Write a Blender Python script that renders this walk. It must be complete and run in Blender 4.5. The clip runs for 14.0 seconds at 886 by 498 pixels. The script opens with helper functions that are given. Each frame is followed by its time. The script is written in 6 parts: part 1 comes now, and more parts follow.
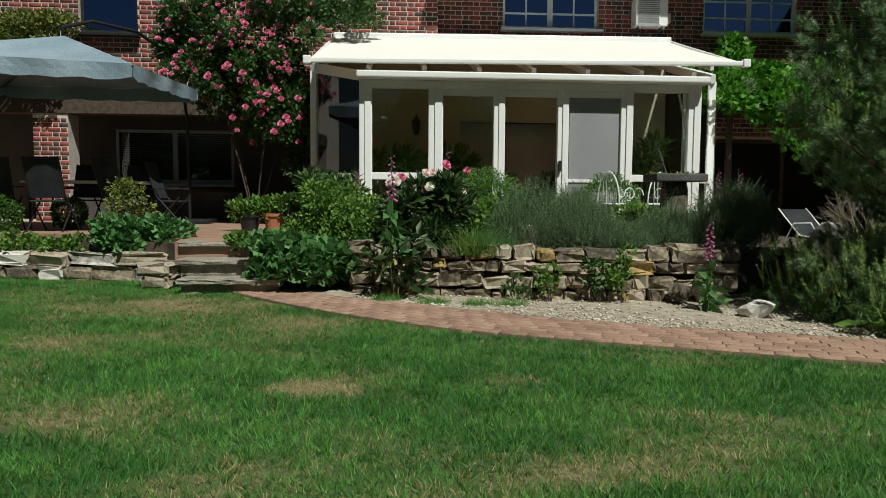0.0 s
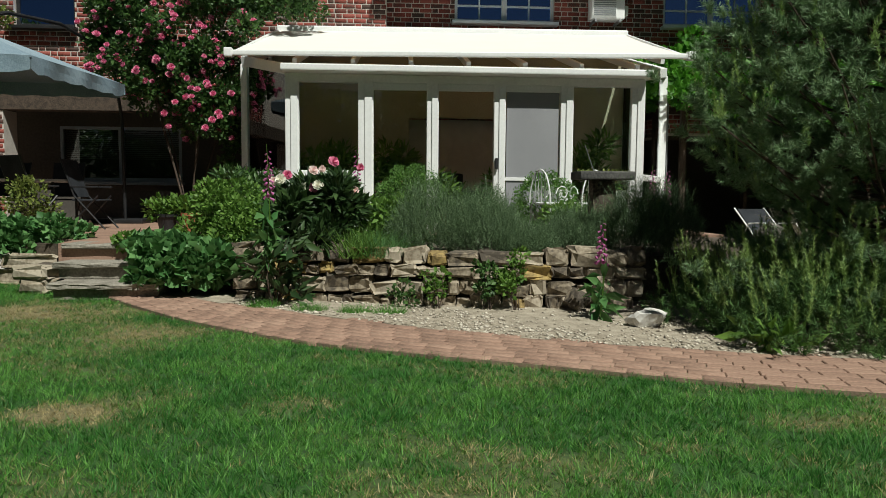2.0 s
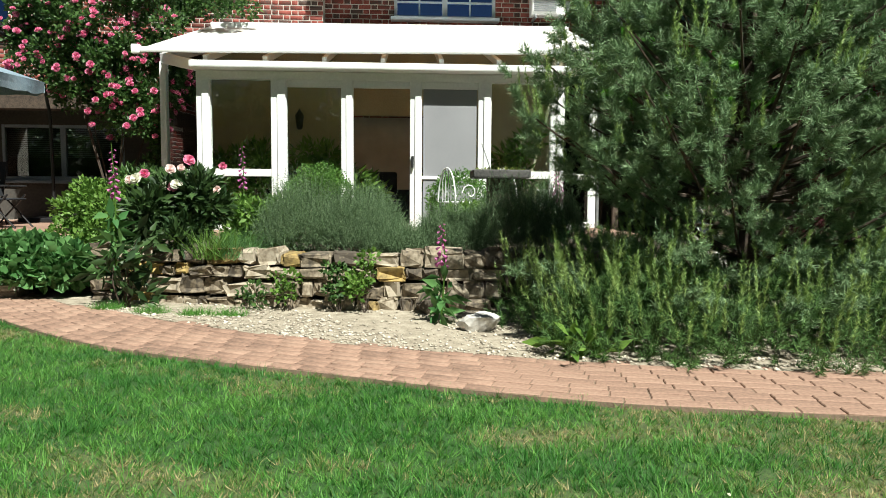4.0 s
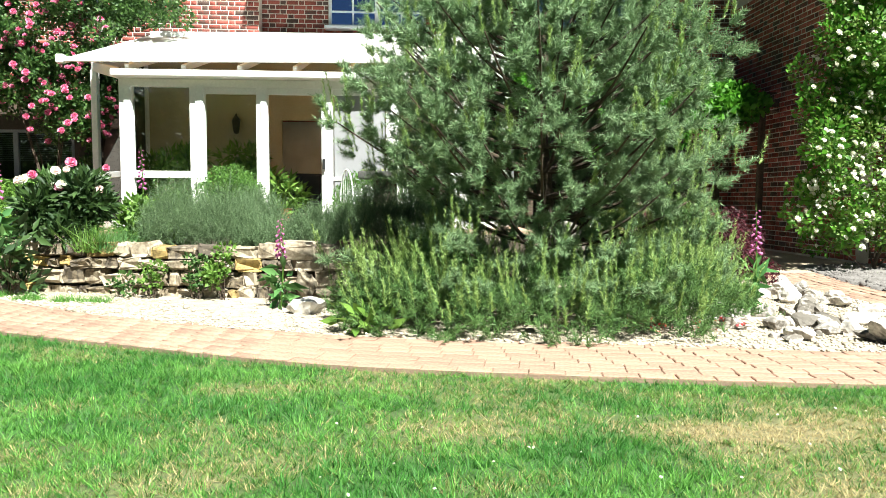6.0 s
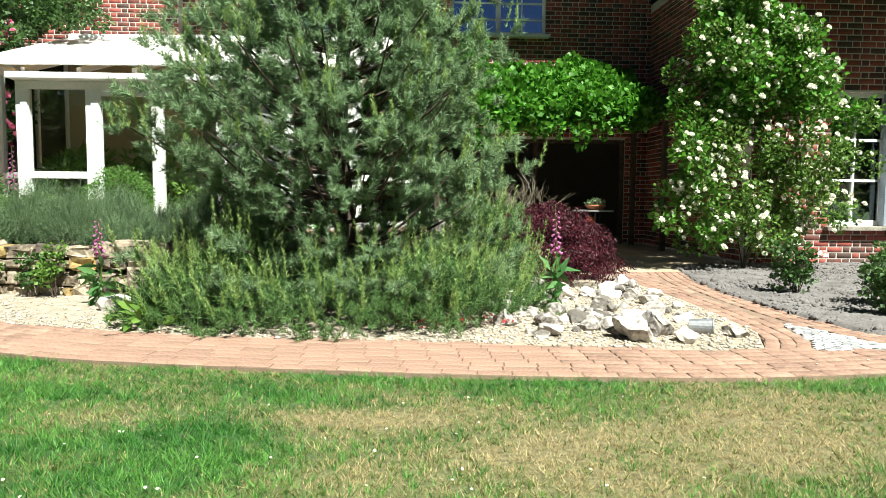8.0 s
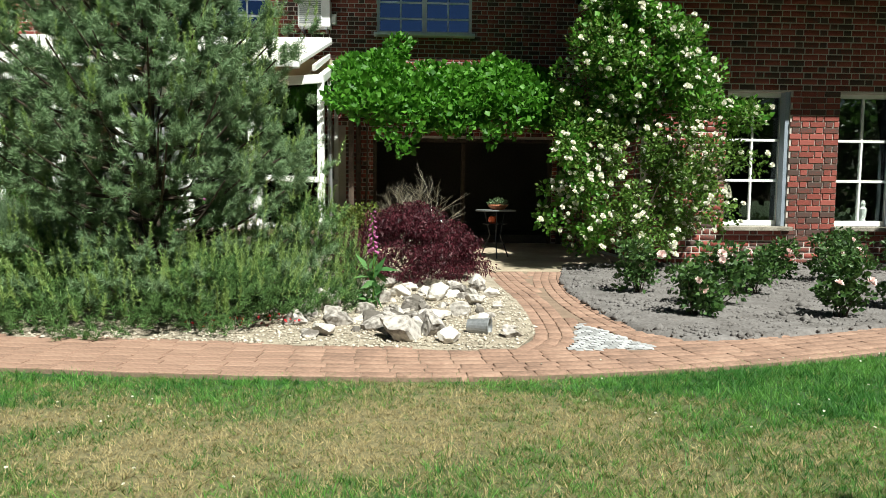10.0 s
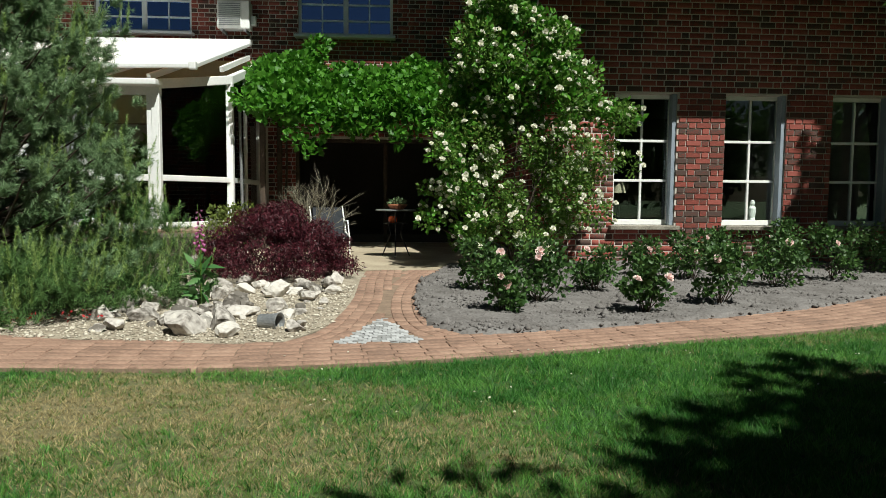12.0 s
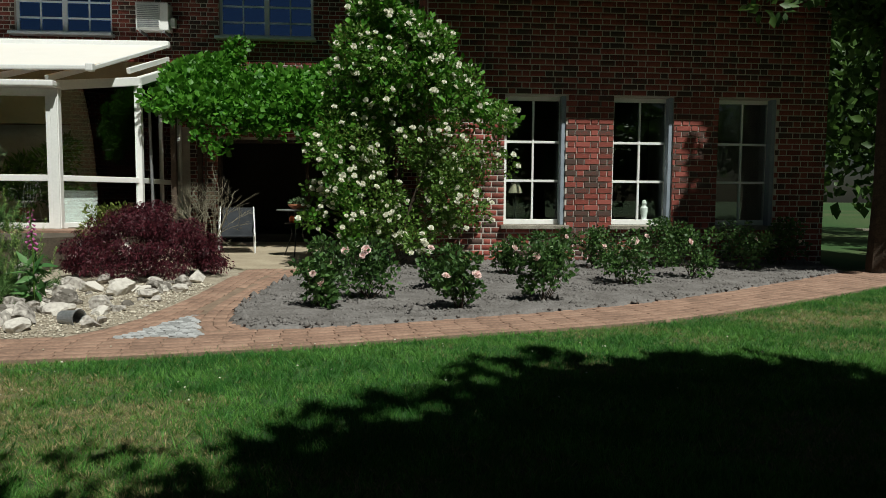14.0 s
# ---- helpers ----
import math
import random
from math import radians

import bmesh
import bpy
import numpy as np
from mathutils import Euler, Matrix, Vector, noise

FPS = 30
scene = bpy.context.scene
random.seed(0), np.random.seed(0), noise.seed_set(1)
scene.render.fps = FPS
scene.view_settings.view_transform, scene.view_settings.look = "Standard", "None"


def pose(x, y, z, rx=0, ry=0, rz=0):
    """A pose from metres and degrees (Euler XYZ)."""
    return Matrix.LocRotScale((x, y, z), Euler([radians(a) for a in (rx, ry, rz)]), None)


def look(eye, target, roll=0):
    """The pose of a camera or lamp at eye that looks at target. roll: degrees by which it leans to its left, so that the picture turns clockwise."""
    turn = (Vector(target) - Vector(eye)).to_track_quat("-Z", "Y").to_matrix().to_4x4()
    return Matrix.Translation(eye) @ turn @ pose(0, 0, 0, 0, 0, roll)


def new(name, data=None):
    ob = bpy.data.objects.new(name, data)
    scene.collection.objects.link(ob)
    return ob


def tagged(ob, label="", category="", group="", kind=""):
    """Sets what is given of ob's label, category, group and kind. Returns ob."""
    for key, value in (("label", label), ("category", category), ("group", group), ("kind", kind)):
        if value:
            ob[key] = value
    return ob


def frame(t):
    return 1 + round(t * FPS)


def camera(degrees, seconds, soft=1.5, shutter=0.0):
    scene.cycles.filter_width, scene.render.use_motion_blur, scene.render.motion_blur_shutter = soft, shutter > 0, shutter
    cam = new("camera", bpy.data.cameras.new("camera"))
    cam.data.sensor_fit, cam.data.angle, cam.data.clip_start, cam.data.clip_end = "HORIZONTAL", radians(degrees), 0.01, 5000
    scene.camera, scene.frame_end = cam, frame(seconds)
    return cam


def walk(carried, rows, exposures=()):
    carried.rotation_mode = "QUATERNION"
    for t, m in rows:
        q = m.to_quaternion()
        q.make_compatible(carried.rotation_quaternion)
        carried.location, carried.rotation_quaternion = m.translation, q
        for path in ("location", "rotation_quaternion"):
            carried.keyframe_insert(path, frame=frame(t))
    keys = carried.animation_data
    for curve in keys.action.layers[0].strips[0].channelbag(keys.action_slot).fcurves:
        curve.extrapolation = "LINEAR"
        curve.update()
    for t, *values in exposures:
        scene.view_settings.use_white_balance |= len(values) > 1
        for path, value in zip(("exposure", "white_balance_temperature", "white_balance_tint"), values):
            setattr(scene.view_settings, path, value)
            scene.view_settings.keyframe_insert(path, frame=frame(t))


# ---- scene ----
cam = camera(65.03, 14.0, soft=0.7)
ROWS = [
    (0.0, 0.000, 0.000, 1.017, -3.78, -4.20, -0.42),
    (0.5, 0.287, 0.073, 1.018, -3.67, -4.23, -0.39),
    (1.0, 0.592, 0.164, 1.018, -3.58, -4.25, -0.39),
    (1.5, 0.856, 0.265, 1.020, -3.56, -4.27, -0.43),
    (2.0, 1.132, 0.400, 1.027, -3.47, -4.30, -0.45),
    (4.5, 2.870, 0.498, 1.050, -2.85, -4.47, -0.45),
    (5.0, 3.207, 0.277, 1.036, -2.88, -4.36, -0.44),
    (5.5, 3.527, 0.035, 1.022, -2.85, -4.24, -0.39),
    (6.0, 3.909, -0.221, 1.015, -2.90, -4.21, -0.38),
    (6.5, 4.291, -0.384, 1.025, -2.98, -4.21, -0.40),
    (7.0, 4.705, -0.485, 1.042, -3.10, -4.24, -0.40),
    (7.5, 5.128, -0.528, 1.046, -3.11, -4.28, -0.42),
    (8.0, 5.600, -0.539, 1.046, -3.08, -4.26, -0.44),
    (10.5, 7.719, -0.684, 1.064, -2.69, -4.31, -0.48),
    (11.0, 8.113, -0.744, 1.063, -2.87, -4.29, -0.47),
    (11.5, 8.481, -0.818, 1.062, -3.09, -4.25, -0.45),
    (12.0, 8.880, -0.893, 1.058, -3.35, -4.23, -0.44),
    (12.5, 9.235, -0.978, 1.052, -3.58, -4.20, -0.46),
    (13.0, 9.628, -1.066, 1.055, -3.76, -4.20, -0.47),
    (13.5, 10.006, -1.142, 1.063, -3.96, -4.22, -0.43),
    (14.0, 10.444, -1.187, 1.066, -4.11, -4.20, -0.41),
]
EXPOSURES = [(t, stops, 6500, 1) for t, stops in ((0.0, -0.02), (2.2, 0.06), (4.3, 1.12), (5.2, 1.62), (6.5, 1.95), (7.5, 1.6), (8.2, 1.38), (10.3, 0.85), (11.0, 0.72), (12.5, 0.2), (14.0, -0.03))]
walk(cam, [(t, pose(x, y, z, 90 + pitch, roll, yaw)) for t, x, y, z, yaw, pitch, roll in ROWS], EXPOSURES)

# ---- daylight: high summer sun from the garden side, clear sky ----
SUN_EL, SUN_AZ = radians(56), radians(26)
to_sun = Vector((math.cos(SUN_EL) * math.sin(SUN_AZ), -math.cos(SUN_EL) * math.cos(SUN_AZ), math.sin(SUN_EL)))
world = bpy.data.worlds.new("sky")
world.use_nodes = True
scene.world = world
sky = world.node_tree.nodes.new("ShaderNodeTexSky")
sky.sky_type, sky.sun_disc = "NISHITA", False
sky.sun_elevation, sky.sun_rotation = SUN_EL, radians(154)
world.node_tree.links.new(sky.outputs[0], world.node_tree.nodes["Background"].inputs[0])
world.node_tree.nodes["Background"].inputs[1].default_value = 0.010
sun = new("sun", bpy.data.lights.new("sun", "SUN"))
sun.data.energy, sun.data.angle, sun.data.color = 5.0, radians(0.53), (1.0, 0.975, 0.93)
sun.matrix_world = look(to_sun * 60, (0, 0, 0))


# ---- materials ----
def nodes_of(name):
    m = bpy.data.materials.new(name)
    m.use_nodes = True
    n = m.node_tree.nodes
    return m, n, m.node_tree.links, n["Principled BSDF"]


def surface(name, dark, light, scale=6.0, fine=60.0, rough=0.75, metal=0.0, bump=0.3, vary=0.0, by="", gloss=0.5, third=None, spread=(0.35, 0.65)):
    """A mottled surface: two scales of noise blend dark to light; by: 'object' or 'island' shifts each piece."""
    m, n, link, b = nodes_of(name)
    co = n.new("ShaderNodeTexCoord")
    big = n.new("ShaderNodeTexNoise")
    big.inputs["Scale"].default_value, big.inputs["Detail"].default_value = scale, 5
    small = n.new("ShaderNodeTexNoise")
    small.inputs["Scale"].default_value, small.inputs["Detail"].default_value = fine, 3
    link.new(co.outputs["Object"], big.inputs["Vector"])
    link.new(co.outputs["Object"], small.inputs["Vector"])
    add = n.new("ShaderNodeMath")
    add.operation = "MULTIPLY_ADD"
    add.inputs[1].default_value, add.inputs[2].default_value = 0.5, 0.0
    link.new(small.outputs["Fac"], add.inputs[0])
    half = n.new("ShaderNodeMath")
    half.operation = "MULTIPLY_ADD"
    half.inputs[1].default_value = 0.5
    link.new(big.outputs["Fac"], half.inputs[0])
    link.new(add.outputs[0], half.inputs[2])
    last = half.outputs[0]
    if by:
        r = n.new("ShaderNodeObjectInfo") if by == "object" else n.new("ShaderNodeNewGeometry")
        out = r.outputs["Random"] if by == "object" else r.outputs["Random Per Island"]
        shift = n.new("ShaderNodeMath")
        shift.operation = "MULTIPLY_ADD"
        shift.inputs[1].default_value, shift.inputs[2].default_value = vary, -vary / 2
        link.new(out, shift.inputs[0])
        plus = n.new("ShaderNodeMath")
        link.new(last, plus.inputs[0])
        link.new(shift.outputs[0], plus.inputs[1])
        last = plus.outputs[0]
    ramp = n.new("ShaderNodeValToRGB")
    ramp.color_ramp.elements[0].position, ramp.color_ramp.elements[1].position = spread
    ramp.color_ramp.elements[0].color, ramp.color_ramp.elements[1].color = (*dark, 1), (*light, 1)
    if third:
        e = ramp.color_ramp.elements.new((spread[0] + spread[1]) / 2)
        e.color = (*third, 1)
    link.new(last, ramp.inputs[0])
    link.new(ramp.outputs[0], b.inputs["Base Color"])
    b.inputs["Roughness"].default_value, b.inputs["Metallic"].default_value = rough, metal
    b.inputs["Specular IOR Level"].default_value = gloss
    if bump:
        bn = n.new("ShaderNodeBump")
        bn.inputs["Strength"].default_value, bn.inputs["Distance"].default_value = bump, 0.01
        link.new(half.outputs[0], bn.inputs["Height"])
        link.new(bn.outputs[0], b.inputs["Normal"])
    return m


def leafy(name, dark, light, shine=0.35, through_light=0.35, rough=0.5):
    """Leaf: each blade its own tint, some light passes through."""
    m, n, link, b = nodes_of(name)
    g = n.new("ShaderNodeNewGeometry")
    ramp = n.new("ShaderNodeValToRGB")
    ramp.color_ramp.elements[0].color, ramp.color_ramp.elements[1].color = (*dark, 1), (*light, 1)
    link.new(g.outputs["Random Per Island"], ramp.inputs[0])
    link.new(ramp.outputs[0], b.inputs["Base Color"])
    b.inputs["Roughness"].default_value, b.inputs["Specular IOR Level"].default_value = rough, shine
    t = n.new("ShaderNodeBsdfTranslucent")
    link.new(ramp.outputs[0], t.inputs["Color"])
    mix = n.new("ShaderNodeMixShader")
    mix.inputs[0].default_value = through_light
    link.new(b.outputs[0], mix.inputs[1])
    link.new(t.outputs[0], mix.inputs[2])
    link.new(mix.outputs[0], n["Material Output"].inputs["Surface"])
    return m


def glass_pane(name, tint=(0.9, 0.95, 0.93), index=1.75, sheen=(1.0, 1.0, 1.0)):
    m, n, link, b = nodes_of(name)
    clear = n.new("ShaderNodeBsdfTransparent")
    clear.inputs[0].default_value = (*tint, 1)
    shine = n.new("ShaderNodeBsdfGlossy")
    shine.inputs["Roughness"].default_value = 0.0
    shine.inputs["Color"].default_value = (*sheen, 1)
    f = n.new("ShaderNodeFresnel")
    f.inputs["IOR"].default_value = index
    mix = n.new("ShaderNodeMixShader")
    link.new(f.outputs[0], mix.inputs[0])
    link.new(clear.outputs[0], mix.inputs[1])
    link.new(shine.outputs[0], mix.inputs[2])
    link.new(mix.outputs[0], n["Material Output"].inputs["Surface"])
    return m


def lawn_ground():
    m, n, link, b = nodes_of("lawn_turf")
    co = n.new("ShaderNodeTexCoord")
    dry = n.new("ShaderNodeAttribute")
    dry.attribute_name = "dry"
    fine = n.new("ShaderNodeTexNoise")
    fine.inputs["Scale"].default_value, fine.inputs["Detail"].default_value, fine.inputs["Roughness"].default_value = 38, 6, 0.85
    link.new(co.outputs["Object"], fine.inputs["Vector"])
    green = n.new("ShaderNodeValToRGB")
    green.color_ramp.elements[0].position, green.color_ramp.elements[1].position = 0.36, 0.66
    green.color_ramp.elements[0].color, green.color_ramp.elements[1].color = (0.006, 0.024, 0.004, 1), (0.042, 0.115, 0.018, 1)
    straw = n.new("ShaderNodeValToRGB")
    straw.color_ramp.elements[0].position, straw.color_ramp.elements[1].position = 0.36, 0.66
    straw.color_ramp.elements[0].color, straw.color_ramp.elements[1].color = (0.036, 0.033, 0.013, 1), (0.26, 0.225, 0.11, 1)
    link.new(fine.outputs["Fac"], green.inputs[0])
    link.new(fine.outputs["Fac"], straw.inputs[0])
    where = n.new("ShaderNodeMapRange")
    where.inputs["From Min"].default_value, where.inputs["From Max"].default_value = 0.25, 0.8
    link.new(dry.outputs["Fac"], where.inputs["Value"])
    mix = n.new("ShaderNodeMix")
    mix.data_type = "RGBA"
    link.new(where.outputs[0], mix.inputs["Factor"])
    link.new(green.outputs[0], mix.inputs["A"])
    link.new(straw.outputs[0], mix.inputs["B"])
    link.new(mix.outputs["Result"], b.inputs["Base Color"])
    b.inputs["Roughness"].default_value = 0.95
    bn = n.new("ShaderNodeBump")
    bn.inputs["Strength"].default_value = 0.6
    link.new(fine.outputs["Fac"], bn.inputs["Height"])
    link.new(bn.outputs[0], b.inputs["Normal"])
    return m


TURF = lawn_ground()
BRICK = surface("red_brick", (0.070, 0.042, 0.034), (0.29, 0.075, 0.058), 3, 45, 0.85, bump=0.5, vary=0.42, by="island", third=(0.19, 0.038, 0.026))
BRICK_PIECE = surface("red_brick_piece", (0.070, 0.042, 0.034), (0.29, 0.075, 0.058), 3, 45, 0.85, bump=0.5, vary=0.42, by="object", third=(0.19, 0.038, 0.026))
MORTAR = surface("lime_mortar", (0.43, 0.385, 0.345), (0.60, 0.55, 0.50), 4, 80, 0.95)
PAVER = surface("clay_paver", (0.19, 0.118, 0.086), (0.345, 0.222, 0.163), 2.5, 40, 0.85, bump=0.6, vary=0.13, by="island", third=(0.275, 0.168, 0.121))
PAVER_PIECE = surface("clay_paver_piece", (0.19, 0.118, 0.086), (0.345, 0.222, 0.163), 2.5, 40, 0.85, bump=0.6, vary=0.13, by="object", third=(0.275, 0.168, 0.121))
DUSTY_PAVER = surface("dusty_paver", (0.25, 0.20, 0.14), (0.44, 0.37, 0.27), 2.2, 50, 0.95, bump=0.4)
JOINT_SAND = surface("joint_sand", (0.15, 0.105, 0.075), (0.27, 0.19, 0.135), 8, 90, 0.95)
WHITE = surface("white_lacquer", (0.74, 0.74, 0.73), (0.84, 0.84, 0.83), 1.5, 30, 0.35, bump=0.03)
AWNING = surface("cream_awning_cloth", (0.86, 0.85, 0.82), (0.9, 0.89, 0.87), 2, 120, 0.8, bump=0.1)
glow = AWNING.node_tree.nodes.new("ShaderNodeBsdfTranslucent")
glow.inputs["Color"].default_value = (0.90, 0.64, 0.34, 1)
blend = AWNING.node_tree.nodes.new("ShaderNodeMixShader")
blend.inputs[0].default_value = 0.22
AWNING.node_tree.links.new(AWNING.node_tree.nodes["Principled BSDF"].outputs[0], blend.inputs[1])
AWNING.node_tree.links.new(glow.outputs[0], blend.inputs[2])
AWNING.node_tree.links.new(blend.outputs[0], AWNING.node_tree.nodes["Material Output"].inputs["Surface"])
PLASTER = surface("beige_plaster", (0.33, 0.30, 0.21), (0.43, 0.39, 0.28), 1.5, 40, 0.9)
GLASS = glass_pane("window_glass")
# blue sky reflection put into the gloss colour, strengthened by a high index
SKY_TINT_GLASS = glass_pane("sky_tinted_window_glass", (0.3, 0.33, 0.4), 7.0, (0.32, 0.52, 1.0))
GREY_SCREEN = surface("grey_screen", (0.22, 0.22, 0.235), (0.29, 0.29, 0.305), 1.2, 150, 0.8, bump=0.05)
DARK_STONE = surface("dark_slate", (0.035, 0.035, 0.035), (0.12, 0.115, 0.105), 6, 45, 0.9, bump=0.7)
PALE_WOOD = surface("pale_blue_painted_wood", (0.62, 0.68, 0.73), (0.72, 0.77, 0.81), 3, 40, 0.6, bump=0.1)
# wood with shade put into its grey: right reveals, terrace window frame
SHADE_GREY_WOOD = surface("shade_grey_wood", (0.20, 0.24, 0.29), (0.30, 0.34, 0.40), 3, 40, 0.6, bump=0.1)
# near-black colour carries the shade of the rooms and the porch recess
SHADE_DARK = surface("shade_dark_rooms", (0.045, 0.04, 0.035), (0.085, 0.075, 0.065), 1, 20, 0.9)
ROOF_TILE = surface("dark_roof_tile", (0.05, 0.03, 0.025), (0.11, 0.06, 0.045), 3, 30, 0.8)
STONE = surface("quarry_stone", (0.075, 0.06, 0.045), (0.38, 0.325, 0.25), 5, 28, 0.9, bump=0.9, vary=0.35, by="object", third=(0.23, 0.185, 0.13))
OCHRE_STONE = surface("ochre_stone", (0.13, 0.09, 0.035), (0.42, 0.30, 0.10), 5, 28, 0.9, bump=0.9, vary=0.3, by="object", third=(0.29, 0.205, 0.08))
PALE_STONE = surface("pale_boulder", (0.13, 0.115, 0.10), (0.56, 0.525, 0.48), 5, 26, 0.9, bump=1.0, vary=0.42, by="object", third=(0.42, 0.385, 0.355))
WHITE_STONE = surface("white_limestone", (0.42, 0.40, 0.37), (0.70, 0.68, 0.64), 5, 26, 0.9, bump=0.7)
STEP_STONE = surface("weathered_step", (0.13, 0.115, 0.09), (0.34, 0.31, 0.26), 6, 45, 0.95, bump=0.8)
SOIL = surface("dry_grey_soil", (0.085, 0.075, 0.07), (0.20, 0.185, 0.18), 4, 35, 0.95, bump=1.0)
DARK_SOIL = surface("dark_bed_soil", (0.04, 0.03, 0.022), (0.11, 0.085, 0.06), 5, 40, 0.95, bump=1.0)
GRAVEL_BED = surface("gravel_bed", (0.20, 0.165, 0.12), (0.43, 0.375, 0.295), 9, 70, 0.95, bump=1.0)
PEBBLE = surface("pebble", (0.27, 0.23, 0.175), (0.60, 0.54, 0.45), 20, 90, 0.8, vary=0.4, by="island")
COBBLE = surface("grey_cobble", (0.22, 0.22, 0.22), (0.42, 0.42, 0.43), 12, 60, 0.85, vary=0.4, by="object", bump=0.6)
BARK = surface("bark", (0.03, 0.022, 0.017), (0.10, 0.07, 0.05), 10, 50, 0.95, bump=1.0)
ORANGE_GLASS = surface("orange_glass", (0.55, 0.06, 0.02), (0.80, 0.16, 0.05), 20, 60, 0.2, bump=0.0)
TERRACOTTA = surface("terracotta", (0.26, 0.085, 0.04), (0.45, 0.17, 0.085), 4, 50, 0.8)
BLACK_METAL = surface("dark_metal", (0.012, 0.012, 0.013), (0.035, 0.035, 0.038), 5, 60, 0.45, metal=0.3)
WHITE_METAL = surface("white_metal", (0.68, 0.68, 0.67), (0.82, 0.82, 0.81), 5, 60, 0.4)
ZINC = surface("zinc", (0.22, 0.23, 0.24), (0.36, 0.37, 0.38), 6, 50, 0.5, metal=0.6)
PARASOL_CLOTH = surface("faded_blue_cloth", (0.13, 0.19, 0.24), (0.27, 0.34, 0.39), 1.2, 60, 0.85, bump=0.2)
CHARCOAL = surface("charcoal_mesh", (0.018, 0.02, 0.023), (0.045, 0.048, 0.055), 4, 120, 0.95, gloss=0.1)

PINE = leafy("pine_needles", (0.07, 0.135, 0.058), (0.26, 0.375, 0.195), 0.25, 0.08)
# low boughs: fresher green, with the shade inside them darkened into the colour
PINE_LOW_SHADE = leafy("low_shaded_pine_needles", (0.028, 0.07, 0.02), (0.13, 0.235, 0.07), 0.2, 0.05)
PINE_CANDLE = leafy("young_pine_needles", (0.15, 0.25, 0.055), (0.36, 0.49, 0.17), 0.4, 0.2)
VINE = leafy("vine_leaf", (0.035, 0.14, 0.010), (0.13, 0.34, 0.035), 0.4, 0.4)
ROSE_LEAF = leafy("rose_leaf", (0.024, 0.066, 0.016), (0.088, 0.175, 0.04), 0.45, 0.3)
LIGHT_LEAF = leafy("light_green_leaf", (0.06, 0.14, 0.02), (0.18, 0.31, 0.06), 0.35, 0.35)
DARK_LEAF = leafy("dark_green_leaf", (0.016, 0.042, 0.012), (0.055, 0.105, 0.028), 0.5, 0.25)
BLUE_LEAF = leafy("mantle_leaf", (0.055, 0.155, 0.045), (0.15, 0.30, 0.10), 0.3, 0.3)
LAVENDER = leafy("lavender_leaf", (0.05, 0.095, 0.042), (0.185, 0.27, 0.135), 0.3, 0.2)
MAPLE = leafy("purple_maple_leaf", (0.024, 0.006, 0.010), (0.105, 0.017, 0.028), 0.3, 0.22)
GRASS_FADED = leafy("faded_grass_blade", (0.07, 0.135, 0.025), (0.22, 0.29, 0.085), 0.2, 0.4)
BOX_LEAF = leafy("box_leaf", (0.045, 0.125, 0.018), (0.13, 0.26, 0.05), 0.4, 0.3)
GRASS_DEEP = leafy("deep_grass_blade", (0.022, 0.10, 0.014), (0.085, 0.26, 0.05), 0.3, 0.4)
GRASS = leafy("grass_blade", (0.044, 0.155, 0.022), (0.21, 0.46, 0.098), 0.3, 0.45)
STRAW = leafy("dry_grass_blade", (0.19, 0.155, 0.07), (0.50, 0.42, 0.22), 0.2, 0.25)
OLIVE = leafy("olive_shoot", (0.09, 0.13, 0.025), (0.21, 0.25, 0.06), 0.3, 0.3)
TREE_LEAF = leafy("tree_leaf", (0.025, 0.06, 0.012), (0.08, 0.15, 0.03), 0.4, 0.3)
DRY_TWIG = leafy("dry_grey_twig", (0.16, 0.14, 0.10), (0.32, 0.29, 0.22), 0.2, 0.1)
PINK = leafy("pink_petal", (0.45, 0.03, 0.13), (0.85, 0.33, 0.48), 0.3, 0.25)
PALE_PINK = leafy("pale_pink_petal", (0.78, 0.52, 0.50), (0.85, 0.72, 0.68), 0.3, 0.25)
CREAM = leafy("cream_petal", (0.72, 0.70, 0.56), (0.84, 0.83, 0.74), 0.3, 0.25)
MAGENTA = leafy("foxglove_bell", (0.36, 0.06, 0.24), (0.62, 0.22, 0.45), 0.3, 0.25)
RED = leafy("red_petal", (0.45, 0.015, 0.02), (0.65, 0.05, 0.06), 0.3, 0.2)


# ---- builders ----
def part(name, bm, material, parent=None, label=""):
    """Links a bmesh (or a finished mesh) as one object."""
    if isinstance(bm, bmesh.types.BMesh):
        me = bpy.data.meshes.new(name)
        bm.to_mesh(me)
        bm.free()
    else:
        me = bm
    if not me.materials:
        me.materials.append(material)
    ob = new(name, me)
    if parent:
        ob.parent = parent
    if label:
        ob["label"] = label
    return ob


def thing(name, x, y, z, label, category, group="", kind="", rz=0.0):
    ob = new(name)
    ob.empty_display_size = 0.1
    ob.matrix_basis = pose(x, y, z, 0, 0, rz)
    return tagged(ob, label, category, group, kind)


def raw(name, verts, faces):
    """A mesh from arrays: verts (n, 3), faces (m, k)."""
    verts, faces = np.asarray(verts, dtype=np.float32), np.asarray(faces, dtype=np.int32)
    me = bpy.data.meshes.new(name)
    k = faces.shape[1]
    me.vertices.add(len(verts))
    me.vertices.foreach_set("co", verts.ravel())
    me.loops.add(faces.size)
    me.loops.foreach_set("vertex_index", faces.ravel())
    me.polygons.add(len(faces))
    me.polygons.foreach_set("loop_start", np.arange(0, faces.size, k, dtype=np.int32))
    me.update(calc_edges=True)
    return me


